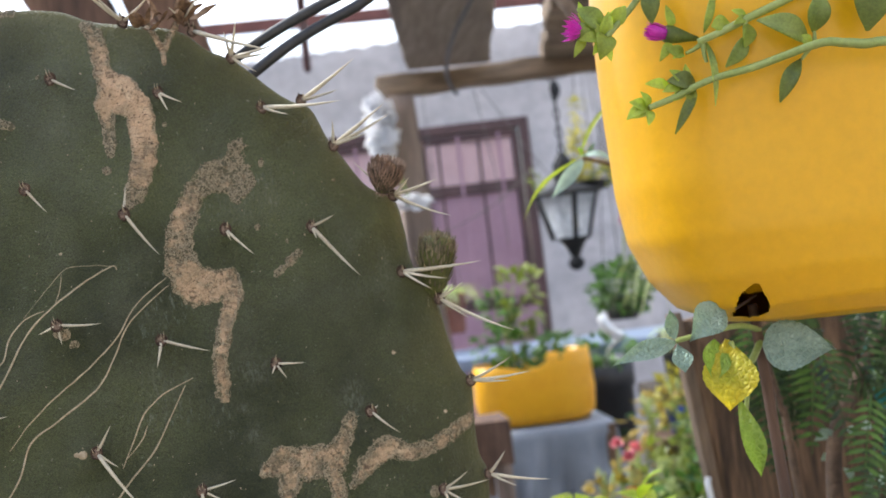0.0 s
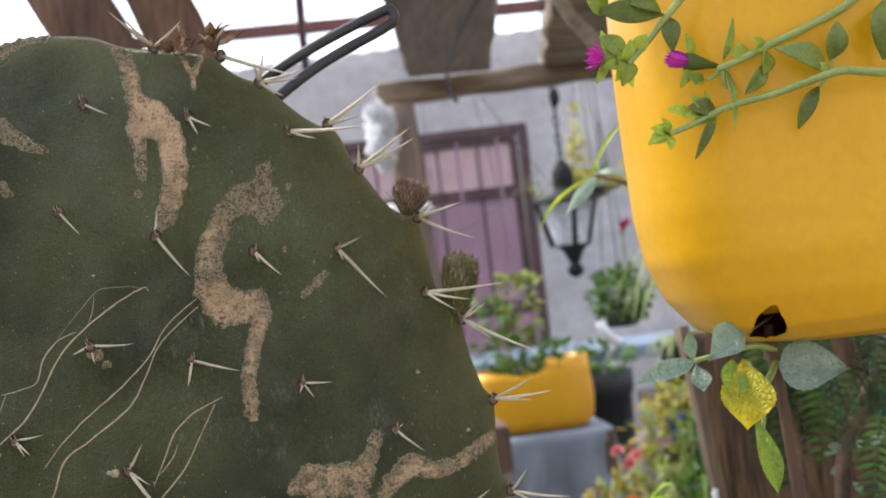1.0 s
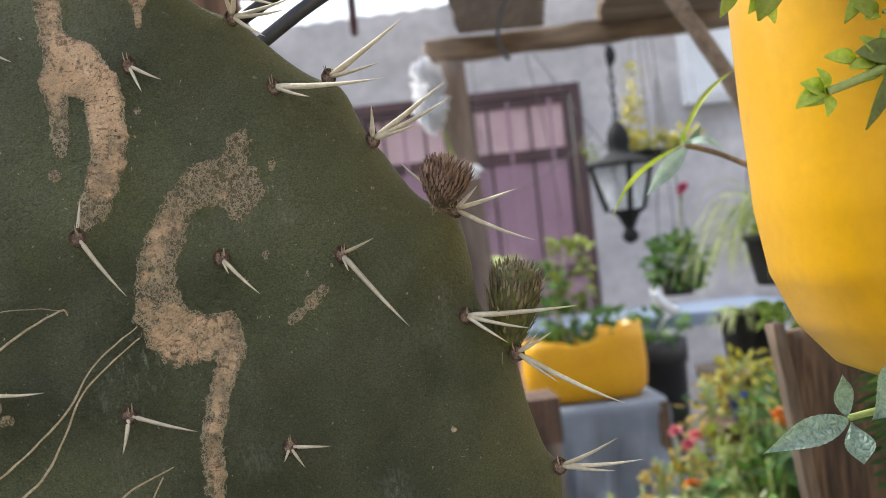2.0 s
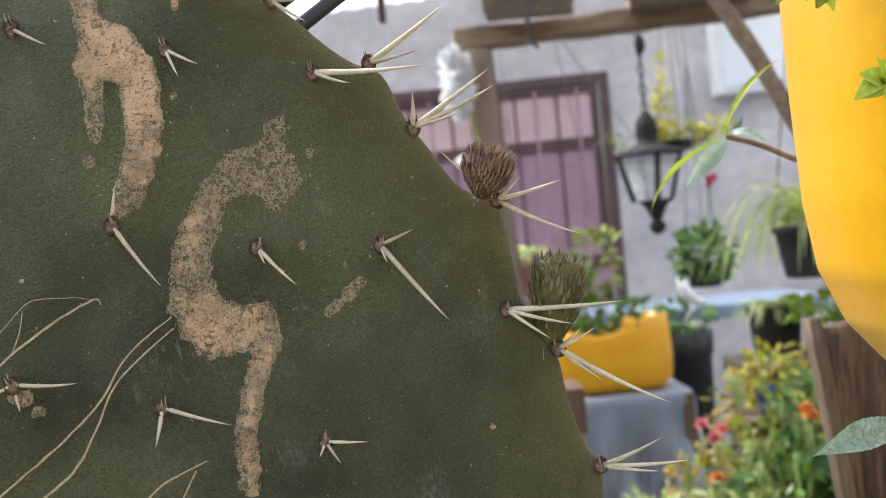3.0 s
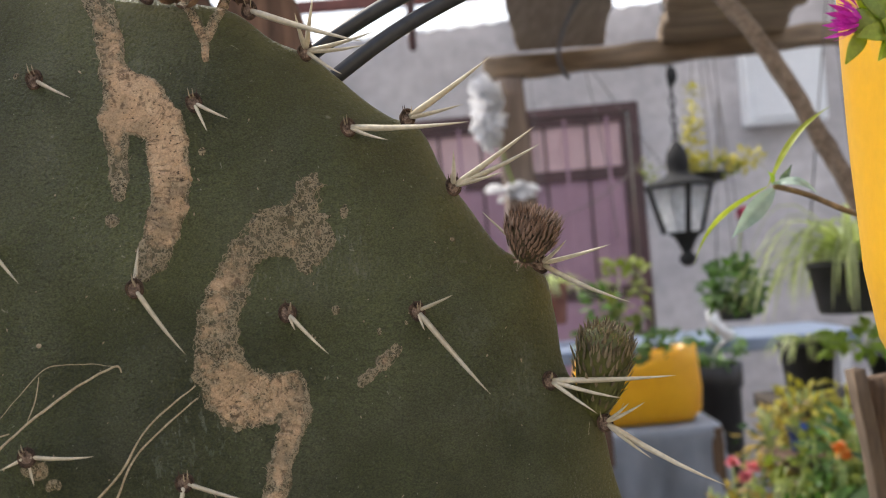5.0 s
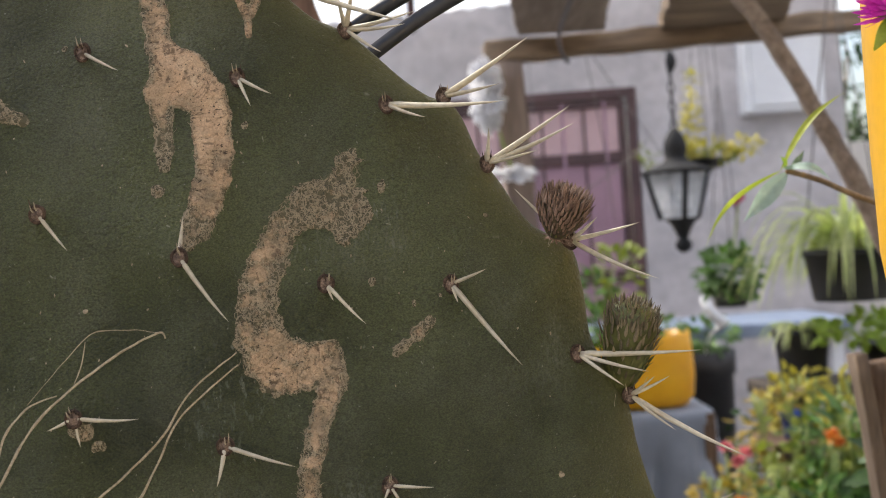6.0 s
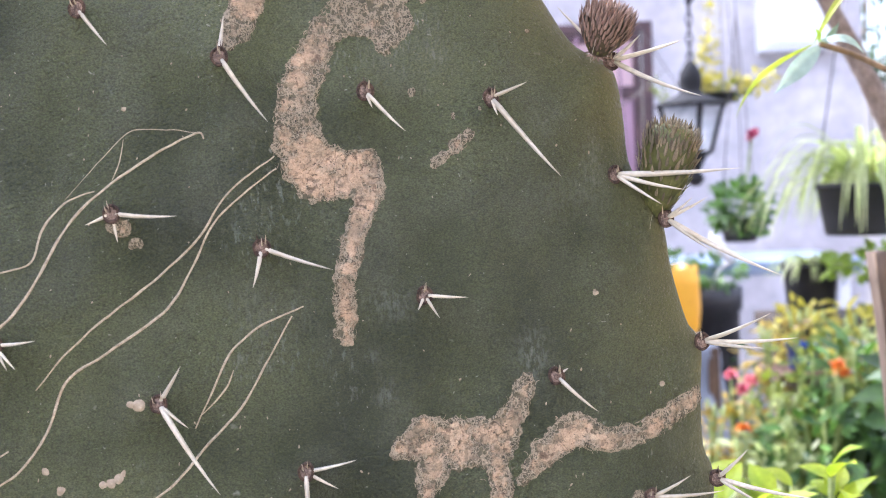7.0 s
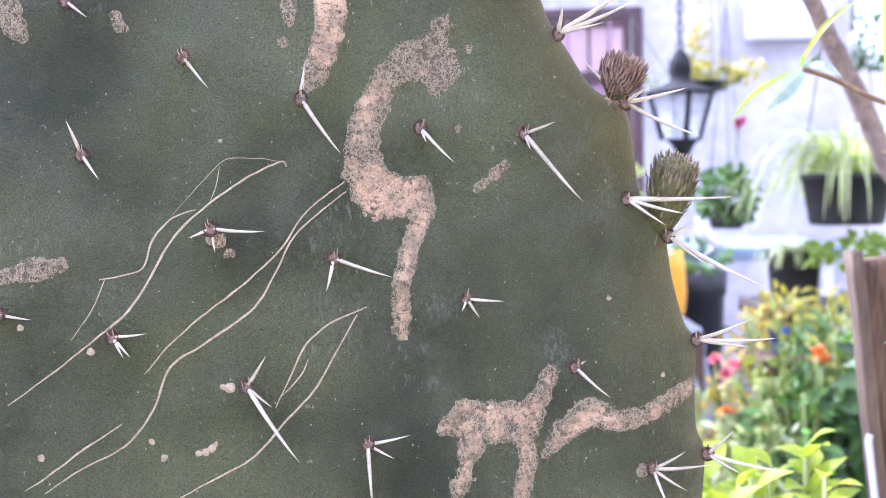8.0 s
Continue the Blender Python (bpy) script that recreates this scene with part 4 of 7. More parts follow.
def back_plants():
    # black tub beside the table
    t = tub("plant_pot", (0.985, 4.4, 0.0), 0.125, 0.76, "tall black plastic tub with a small shrub beside the table")
    bm = bmesh.new()
    foliage(bm, (0.98, 4.36, 0.82), (0.13, 0.1, 0.06), 90, 0.05, 0.025)
    part("foliage", bm, LEAF, t)
    # yellow-green plant on a dark dish by the lantern
    t = hung("hanging_plant", 0.87, 3.64, 1.41, 0.062, 0.03, "shallow dark hanging dish with yellow trailing leaves", 3.58)
    bm = bmesh.new()
    foliage(bm, (0.88, 3.64, 1.465), (0.09, 0.07, 0.03), 120, 0.03, 0.017)
    for k in range(4):
        foliage(bm, (0.825 + 0.006 * k, 3.64, 1.5 + 0.06 * k), (0.035 - 0.005 * k, 0.03, 0.05), 44 - 7 * k, 0.03, 0.013)
    foliage(bm, (1.0, 3.64, 1.475), (0.045, 0.04, 0.03), 50, 0.03, 0.018)
    part("foliage", bm, LEAF_YELLOW, t)
    bm = bmesh.new()
    foliage(bm, (0.9, 3.65, 1.45), (0.07, 0.06, 0.025), 70, 0.03, 0.017)
    foliage(bm, (0.675, 3.62, 1.45), (0.025, 0.03, 0.05), 26, 0.03, 0.015)
    part("foliage", bm, LEAF_OLIVE, t)
    bm = bmesh.new()
    tube(bm, spline([(0.86, 3.66, 1.44), (0.77, 3.68, 1.47), (0.69, 3.63, 1.46)], 6), 0.002, 5)
    part("stem", bm, STEM, t)
    # round green clump
    t = hung("hanging_plant", 0.86, 3.4, 0.985, 0.06, 0.07, "hanging pot with a dense round green plant", 3.58)
    bm = bmesh.new()
    foliage(bm, (0.86, 3.4, 1.08), (0.09, 0.085, 0.08), 420, 0.03, 0.024)
    part("foliage", bm, LEAF, t)
    bm = bmesh.new()
    tube(bm, spline([(0.87, 3.4, 1.05), (0.885, 3.41, 1.18), (0.905, 3.42, 1.29)], 6), 0.003, 6)
    part("stem", bm, STEM, t)
    bm = bmesh.new()
    for k in range(16):
        d = Vector((rnd(-1, 1), rnd(-1, 0.4), rnd(-0.8, 1))).normalized()
        blade(bm, (0.905, 3.42, 1.295), Vector((0.905, 3.42, 1.295)) + d * rnd(0.02, 0.032), 0.022, (rnd(-1, 1), -0.5, 1), 0.15, 0.3, 5, cols=1)
    part("blossom", bm, CRIMSON, t, "dark pink blossom on a long stalk")
    # spider plant
    t = hung("hanging_plant", 0.86, 2.4, 1.048, 0.098, 0.108, "black hanging pot with an arching striped spider plant")
    bm = bmesh.new()
    arching(bm, (0.87, 2.4, 1.13), 60, 0.4, 0.014, 1.05, 0.9)
    arching(bm, (0.85, 2.37, 1.14), 40, 0.36, 0.014, 1.3, 0.8)
    part("foliage", bm, LEAF_PALE, t)
    # plank shelf with a pot and a low leafy row on it
    shelf = thing("plant_shelf", (0.98, 2.5, 0), "wooden plank shelf for pots, board coloured as in shade", "shelf")
    bm = bmesh.new()
    # shade is put into the board's colour, so the shelf hardly shows
    timber(bm, (0.69, 2.5, 0.854), (1.35, 2.5, 0.854), 0.26, 0.03, 20, 0.002)
    part("shelf_board", bm, SHADED_PLANK, shelf)
    for x in (0.74, 1.3):
        for y in (2.41, 2.59):
            bm = bmesh.new()
            block(bm, (x - 0.018, y - 0.018, 0), (x + 0.018, y + 0.018, 0.841), 0.003)
            part("leg", bm, PLANK, shelf, smooth=False)
    t = tub("plant_pot", (1.0, 2.46, 0.871), 0.11, 0.08, "low black bowl with a dense bright green row of leaves")
    bm = bmesh.new()
    for k in range(7):
        foliage(bm, (0.84 + 0.05 * k, 2.4, 0.985), (0.05, 0.09, 0.03), 42, 0.035, 0.02)
    part("foliage", bm, LIME, t)
    t = tub("plant_pot", (0.785, 2.52, 0.871), 0.062, 0.115, "black plastic pot with a pale grassy plant")
    bm = bmesh.new()
    arching(bm, (0.785, 2.52, 0.97), 60, 0.14, 0.01, 0.9)
    part("foliage", bm, LEAF_PALE, t)
    # spider plant behind the post
    t = hung("hanging_plant", 0.45, 4.9, 0.93, 0.085, 0.17, "brown hanging clay pot with arching pale green leaves", 5.0, TERRACOTTA)
    bm = bmesh.new()
    arching(bm, (0.45, 4.9, 1.09), 90, 0.26, 0.012, 0.8)
    part("foliage", bm, LEAF_PALE, t)
    # white plastic flower head on the post
    t = thing("white_flower", (0.16, 3.17, 1.55), "large white artificial flower tied to the post", "flower")
    bm = bmesh.new()
    for k in range(110):
        a, e = rnd(0, 6.28), rnd(-1.4, 1.4)
        d = Vector((math.cos(a) * math.cos(e), -abs(math.sin(a)) * math.cos(e), math.sin(e)))
        p = Vector((0.165, 3.17, 1.62 + 0.03 * math.sin(e)))
        blade(bm, p, p + Vector((d.x * 0.062, d.y * 0.06, d.z * 0.09)) * rnd(0.6, 1.0), rnd(0.022, 0.042), (rnd(-1, 1), -1, rnd(-1, 1)), rnd(-0.3, 0.3), 0.4, 8, 0.62, 0.0, 0.2)
    part("petals", bm, WHITE_PETAL, t)
    bm = bmesh.new()
    tube(bm, spline([(0.175, 3.18, 1.6), (0.2, 3.17, 1.5), (0.225, 3.2, 1.42)], 5), 0.004, 6)
    part("stem", bm, STEM, t)
    t = thing("white_flower", (0.2, 3.15, 1.38), "smaller white artificial flower tied to the post", "flower")
    bm = bmesh.new()
    for k in range(36):
        a = rnd(0, 6.28)
        p = Vector((0.215, 3.17, 1.4))
        blade(bm, p, p + Vector((math.cos(a) * 0.075, -0.03, math.sin(a) * 0.028)) * rnd(0.5, 1.15), rnd(0.012, 0.024), (rnd(-1, 1), -1, 0.5), rnd(-0.2, 0.3), 0.5, 6, 0.7, 0.1, 0.25)
    part("petals", bm, WHITE_PETAL, t)
    # wooden crate end beside the table
    crate = thing("crate", (0.38, 3.3, 0), "brown wooden crate on a tall stand", "crate")
    bm = bmesh.new()
    block(bm, (0.335, 3.3, 0.6), (0.455, 3.5, 0.735), 0.004)
    part("box", bm, REDWOOD, crate, smooth=False)
    for x in (0.35, 0.43):
        for y in (3.32, 3.47):
            bm = bmesh.new()
            block(bm, (x - 0.016, y - 0.016, 0), (x + 0.016, y + 0.016, 0.6), 0.003)
            part("leg", bm, POST, crate, smooth=False)
    # white meter box on the wall
    x = 1.8
    box = thing("wall_box", (x, wall_y(x), 1.8), "white metal meter box on the plaster wall", "box")
    bm = bmesh.new()
    block(bm, (x - 0.2, wall_y(x) - 0.12, 1.79), (x + 0.2, wall_y(x) + 0.03, 2.23), 0.01)
    part("body", bm, WHITE, box, smooth=False)
    bm = bmesh.new()
    block(bm, (x - 0.17, wall_y(x) - 0.132, 1.82), (x + 0.17, wall_y(x) - 0.121, 2.2), 0.006)
    part("door", bm, WHITE, box, smooth=False)
    # curved white ornament
    bm = bmesh.new()
    tube(bm, spline([(0.915, 4.0, 0.985), (0.93, 3.98, 0.94), (0.963, 3.99, 0.903), (0.995, 4.06, 0.885), (0.99, 4.3, 0.8), (0.985, 4.38, 0.6)], 6), [0.008, 0.011, 0.014] + [0.017] * 15 + [0.012, 0.008, 0.006] + [0.005] * 10, 10)
    tagged(part("plant_ornament", bm, WHITE), "curved white plastic stick ornament stuck in the black tub", "ornament")


def flower_bed():
    """Potted flowering plants crowded on the floor to the right of the walk-way."""
    spots = [
        (0.655, 2.32, 0.872, LEAF_GOLD, 0.075, 0.03, 0.013, "potted shrub with golden variegated leaves"),
        (0.72, 2.36, 0.9, LEAF_YELLOW, 0.07, 0.03, 0.014, "potted shrub with pale yellow leaves"),
        (0.58, 2.12, 0.775, LEAF_OLIVE, 0.085, 0.03, 0.017, "potted shrub with yellow-green leaves"),
        (0.485, 2.08, 0.77, LEAF_GOLD, 0.05, 0.026, 0.014, "low potted plant with orange-gold leaves"),
        (0.54, 1.98, 0.72, LEAF_PALE, 0.08, 0.03, 0.012, "potted plant with pale speckled leaves"),
        (0.43, 2.15, 0.68, LEAF_PALE, 0.06, 0.03, 0.014, "potted plant with cream and green leaves"),
        (0.62, 2.0, 0.76, LEAF, 0.1, 0.035, 0.018, "potted plant with broad green leaves"),
        (0.67, 2.14, 0.84, LEAF_OLIVE, 0.08, 0.035, 0.018, "potted shrub with olive leaves"),
        (0.74, 2.1, 0.86, LEAF, 0.09, 0.07, 0.018, "strap-leaved plant with cream flower heads"),
        (0.80, 2.24, 0.9, LEAF_YELLOW, 0.08, 0.035, 0.016, "potted shrub with yellow-tipped leaves"),
        (0.88, 2.05, 0.8, LEAF, 0.12, 0.06, 0.022, "potted shrub with dense green leaves"),
        (0.86, 2.78, 0.8, FERN, 0.16, 0.04, 0.02, "potted shrub with dense dark green leaves"),
        (1.06, 2.75, 0.82, FERN, 0.17, 0.04, 0.02, "potted shrub with dense dark green leaves"),
    ]
    for i, (x, y, top, mt, r, ln, w, label) in enumerate(spots):
        t = tub("plant_pot", (x, y, 0.0), 0.1, 0.2, label + " in a black pot", BLACK)
        for k in range(6):
            bm = bmesh.new()
            tube(bm, spline([(x + rnd(-0.03, 0.03), y + rnd(-0.03, 0.03), 0.12), (x + rnd(-0.05, 0.05), y + rnd(-0.05, 0.05), top * 0.6), (x + rnd(-r, r) * 0.7, y + rnd(-r, r) * 0.7, top)], 5), [0.005] * 5 + [0.003] * 6, 5)
            part("stem", bm, STEM, t)
        bm = bmesh.new()
        foliage(bm, (x, y, top - 0.07), (r, r, 0.09), 135, ln, w)
        foliage(bm, (x + rnd(-0.02, 0.02), y, top - 0.2), (r * 0.9, r * 0.9, 0.12), 100, ln, w)
        foliage(bm, (x, y, top - 0.4), (r * 0.8, r * 0.8, 0.14), 80, ln, w)
        if ln > 0.065:
            arching(bm, (x, y, top - 0.24), 46, 0.2, 0.026, 2.2, 0.5)
        part("foliage", bm, mt, t)
        if ln > 0.065:
            # creamy flower spikes over the long leaves
            for k in range(9):
                p = Vector((x + rnd(-0.05, 0.1), y + rnd(-0.06, 0.02), top + rnd(-0.03, 0.035)))
                bm = bmesh.new()
                for q in range(16):
                    d = Vector((rnd(-1, 1), rnd(-1, 1), rnd(-0.4, 1))).normalized()
                    blade(bm, p, p + d * rnd(0.008, 0.015), 0.008, (rnd(-1, 1), -0.5, 1), 0.15, 0.3, 4, cols=1)
                part("blossom", bm, LEAF_PALE, t, "cream flower head")
    # dark blue glazed pot standing high among the leaves
    stand = thing("pot_stand", (0.69, 2.28, 0.0), "brown wooden stand under a small blue pot", "stand")
    bm = bmesh.new()
    timber(bm, (0.69, 2.28, 0.0), (0.69, 2.28, 0.775), 0.05, 0.05, 10, 0.003, (0, 1, 0), seed=4.4)
    part("post", bm, POST, stand)
    bm = bmesh.new()
    block(bm, (0.62, 2.2, 0.776), (0.76, 2.36, 0.794), 0.003)
    part("top", bm, REDWOOD, stand, "red-brown top board", smooth=False)
    t = tub("plant_pot", (0.685, 2.26, 0.795), 0.034, 0.05, "small dark blue glazed pot", BLUE_GLAZE)
    for name, mt, pts, label in (("pink_flowers", PINK, [(0.494, 2.06, 0.819), (0.527, 2.06, 0.808), (0.512, 2.05, 0.795)], "small cluster of pink blossoms"),
                                 ("orange_flowers", ORANGE, [(0.672, 2.02, 0.838), (0.683, 2.03, 0.822), (0.5, 2.0, 0.735)], "scattered orange blossoms")):
        t = thing(name, pts[0], label + " among the potted leaves", "flowers")
        for p in pts:
            bm = bmesh.new()
            for k in range(18):
                d = Vector((rnd(-1, 1), rnd(-1, 0.4), rnd(-0.3, 1))).normalized()
                blade(bm, p, Vector(p) + d * 0.016, 0.013, (rnd(-1, 1), -0.5, 1), 0.15, 0.3, 4, cols=1)
            part("blossom", bm, mt, t)
            bm = bmesh.new()
            tube(bm, [p, (p[0], p[1] + 0.02, p[2] - 0.2)], 0.002, 5)
            part("stem", bm, STEM, t)
    # long pale curved leaf reaching out
    t = tub("plant_pot", (0.62, 1.75, 0.0), 0.1, 0.22, "black pot with large arching blue-green leaves")
    bm = bmesh.new()
    arching(bm, (0.62, 1.75, 0.2), 16, 0.8, 0.04, 1.5, 0.3)
    part("foliage", bm, SAGE, t)
    # bright young plant close to the plank
    t = tub("plant_pot", (0.14, 0.53, 0.0), 0.1, 0.26, "black pot with tall bright yellow-green leafy shoots")
    for k in range(15):
        x, y = 0.135 + rnd(-0.055, 0.04), 0.53 + rnd(-0.03, 0.05)
        top = rnd(1.01, 1.028) + 0.014 * max(0.0, (x - 0.135) / 0.04)
        bm = bmesh.new()
        tube(bm, spline([(0.14 + rnd(-0.04, 0.04), 0.53, 0.2), ((x + 0.14) / 2, y, 0.6), (x, y, top)], 6), 0.0014, 6)
        part("stem", bm, STEM, t)
        bm = bmesh.new()
        for j in range(14):
            z = top - j * 0.0085
            a = rnd(0, 6.28)
            p = Vector((x, y, z))
            d = Vector((math.cos(a), math.sin(a), rnd(0.1, 0.9)))
            blade(bm, p, p + d * rnd(0.015, 0.026), rnd(0.009, 0.014), (0, -0.3, 1), 0.12, 0.25, 8)
        part("foliage", bm, BRIGHT, t)
    # dense dark shrub behind the plank
    t = tub("plant_pot", (0.62, 1.05, 0.0), 0.13, 0.3, "black pot with a dense dark green shrub behind the plank")
    for k in range(6):
        bm = bmesh.new()
        tube(bm, spline([(0.62 + rnd(-0.05, 0.05), 1.05, 0.2), (0.6 + rnd(-0.1, 0.1), 1.03, 0.65), (0.6 + rnd(-0.15, 0.15), 1.02 + rnd(-0.08, 0.08), 1.1)], 6), 0.006, 6)
        part("stem", bm, BARK, t)
    bm = bmesh.new()
    for c in ((0.52, 1.02, 0.95), (0.62, 1.05, 1.05), (0.74, 1.05, 1.0), (0.55, 1.05, 0.72), (0.7, 1.05, 0.75)):
        foliage(bm, c, (0.13, 0.1, 0.14), 120, 0.045, 0.02)
    part("foliage", bm, FERN, t)


def tree():
    """A small tree over the low wall: forked trunk and a loose crown."""
    t = thing("tree", (2.5, 6.75, 0), "small dark leafy tree behind the low wall", "tree")
    bm = bmesh.new()
    tube(bm, spline([(2.5, 6.75, 0.0), (2.48, 6.75, 0.8), (2.4, 6.73, 1.4), (2.36, 6.7, 1.9)], 6), [0.05 - 0.0017 * i for i in range(19)], 8, 0.15)
    part("trunk", bm, BARK, t)
    for a, b in (((2.43, 6.74, 1.2), (2.75, 6.7, 1.9)), ((2.38, 6.72, 1.6), (2.2, 6.6, 2.0)), ((2.37, 6.7, 1.8), (2.5, 6.8, 2.3))):
        bm = bmesh.new()
        m = (Vector(a) + Vector(b)) / 2 + Vector((0.03, 0, -0.04))
        tube(bm, spline([a, m, b], 6), [0.02 - 0.0012 * i for i in range(13)], 7, 0.15)
        part("limb", bm, BARK, t)
    bm = bmesh.new()
    for c, r, n in (((2.24, 6.65, 1.78), 0.16, 130), ((2.36, 6.7, 1.68), 0.2, 160), ((2.62, 6.75, 1.85), 0.24, 170), ((2.28, 6.62, 2.05), 0.1, 60), ((2.5, 6.8, 2.3), 0.2, 110), ((2.9, 6.8, 1.8), 0.26, 150)):
        foliage(bm, c, (r, r * 0.8, r * 0.8), n, 0.07, 0.035)
    part("crown", bm, FERN, t)


ground()
W_END = Vector((2.12, wall_y(2.12)))
yard_wall("wall_back", WA, W_END, "lilac-grey plastered wall at the back of the yard", (along(-0.12), along(1.085), 1.985), 2.42, 0.012, WALL)
yard_wall("wall_low", W_END, WB, "lower plastered wall beyond the house corner", height=1.62, mt=WALL_SIDE)
yard_wall("wall_left", (-4.2, -2.6), (-4.2, 6.45), "plain plastered side wall")
yard_wall("wall_right", (4.8, 5.6), (4.8, -2.6), "plain plastered side wall")
# added out of view behind the camera, as a light bounce for the pad
yard_wall("wall_bounce", (4.8, -2.6), (-4.2, -2.6), "unseen cream wall added behind the camera to bounce light", height=2.8, mt=BOUNCE_PAINT)
double_door()
roof()
pergola()
lantern()
covered_table()
planter_far()
blue_table()
back_plants()
flower_bed()
tree()


# ---- the prickly pear ----
Z0 = 1.2                      # height from which the pad's own heights are counted
PAD_T = 0.008                 # half the pad's thickness
OUTLINE = [
    (-189.0, -33.6), (-192.5, 17.9), (-173.8, 53.1), (-141.0, 71.5), (-106.2, 78.6), (-94.3, 83.0), (-77.6, 82.2), (-66.0, 77.7), (-48.4, 75.1),
    (-37.1, 72.1), (-28.9, 65.2), (-19.8, 60.4), (-8.8, 49.9), (-2.4, 45.0), (4.4, 41.4), (9.1, 30.2), (13.6, 23.3), (20.9, 12.2),
    (30.1, 6.3), (32.6, -4.9), (34.0, -17.7), (41.1, -30.3), (43.3, -43.3), (46.7, -56.1), (50.0, -61.5), (49.4, -75.1), (49.7, -86.9),
    (51.9, -93.5), (50.8, -109.2), (45.9, -156.8), (16.8, -224.0), (-33.6, -274.4), (-84.0, -293.4), (-125.4, -293.4), (-161.2, -259.9), (-174.6, -169.3),
    (-181.5, -91.2)]
PAD_C = Vector((-0.085, 0, -0.085))
_o = [q / 1000 for q in spline([(x, 0, z) for x, z in OUTLINE], 10, True)]
_ang = np.array([math.atan2(q.z - PAD_C.z, q.x - PAD_C.x) for q in _o])
_rad = np.array([math.hypot(q.x - PAD_C.x, q.z - PAD_C.z) for q in _o])
_k = np.argsort(_ang)
_ang, _rad = _ang[_k], _rad[_k]
_ang = np.concatenate([_ang[-8:] - 2 * math.pi, _ang, _ang[:8] + 2 * math.pi])
_rad = np.concatenate([_rad[-8:], _rad, _rad[:8]])

# areoles: x, height (mm), spines as (tip x, tip height, reach out of the face), mm
AREOLES = []
AREOLES += [
    (-80.3, 57.5, [(-71.5, 52.3, 3.8)]),
    (-46.1, 50.2, [(-38.0, 45.5, 3.8), (-42.9, 43.0, 3.2)]),
    (-12.3, 42.7, [(15.1, 40.3, 13.0), (-3.2, 38.4, 4.4)]),
    (-90.7, 21.0, [(-83.8, 12.4, 4.6)]),
    (-60.0, 9.4, [(-49.5, -5.5, 8.0), (-58.9, 18.5, 4.2), (-62.5, 13.4, 2.3)]),
    (-28.6, 1.3, [(-19.6, -8.3, 5.9), (-27.0, -2.7, 1.9)]),
    (0.3, -0.8, [(15.0, -19.8, 11.3), (8.6, 2.3, 4.1), (1.6, -5.2, 2.1)]),
    (29.6, -19.7, [(56.2, -19.3, 14.0), (44.7, -23.9, 7.9), (38.9, -27.0, 5.8)]),
    (-84.3, -24.3, [(-70.0, -25.3, 6.1), (-90.1, -26.6, 3.6), (-83.4, -30.7, 3.1)]),
    (-52.5, -33.2, [(-36.7, -38.5, 7.3), (-54.6, -41.9, 4.3)]),
]
AREOLES += [
    (-16.8, -45.8, [(-6.8, -46.4, 4.4), (-18.4, -49.1, 1.7), (-13.5, -50.9, 2.8)]),
    (13.1, -66.0, [(22.3, -74.1, 5.6), (16.0, -64.2, 1.5)]),
    (-76.4, -66.9, [(-61.9, -85.5, 10.8), (-70.8, -58.3, 4.2), (-69.6, -72.1, 3.9)]),
    (-44.6, -83.5, [(-33.1, -81.3, 5.1), (-37.5, -87.8, 3.7), (-43.3, -101.1, 7.9)]),
    (-110.3, -51.9, [(-101.0, -51.1, 4.3), (-107.4, -57.5, 2.9), (-105.6, -57.3, 3.3)]),
    (-117.1, -4.1, [(-119.8, 4.9, 4.7), (-112.1, -10.9, 3.7)]),
    (35.1, -96.3, [(43.6, -90.4, 4.5), (50.7, -93.7, 7.4), (44.0, -101.5, 4.7), (38.5, -105.9, 4.2)]),
    (-137.6, -44.6, [(-129.6, -46.4, 4.0)]),
    (-120.3, 35.9, [(-114.2, 31.2, 3.0)]),
]
# areoles on the rim
RIM_AREOLES = []
RIM_AREOLES += [
    (1.4, 44.2, [(21.4, 54.9, 11.9), (14.5, 45.2, 6.4)]),
    (10.9, 27.4, [(11.4, 35.2, 3.9), (29.9, 38.5, 11.6), (30.9, 34.6, 11.1), (22.4, 29.2, 5.8)]),
    (30.0, 7.6, [(35.6, 12.6, 3.9), (45.1, 10.8, 8.2), (48.2, -2.5, 10.7), (17.1, 21.1, -6.0)]),
    (41.9, -30.8, [(46.8, -25.7, 3.4), (50.2, -25.7, 4.8), (65.2, -44.3, 14.0), (50.5, -38.3, 5.7)]),
    (49.7, -60.8, [(63.4, -53.4, 7.8), (69.1, -59.0, 10.2), (62.2, -61.6, 6.4)]),
    (52.2, -94.0, [(57.7, -85.4, 4.2), (71.6, -96.5, 9.5), (60.5, -98.1, 4.3)]),
    (-20.9, 61.4, [(-17.5, 71.7, 5.4), (-21.9, 68.7, 3.7), (-4.4, 62.7, 7.5), (-6.6, 60.1, 6.3), (-12.4, 54.0, 4.6)]),
    (-33.2, 71.8, [(-6.9, 59.6, 12.2)]),
    (-55.9, 76.5, [(-63.5, 85.3, 5.5), (-44.6, 82.8, 5.9), (-67.7, 87.0, 7.5)]),
    (-35.3, 75.8, [(-29.8, 81.2, 3.7), (-39.5, 78.9, 2.5)]),
]
# corky scars: strokes of (x, height, half width), mm
SCARS = []
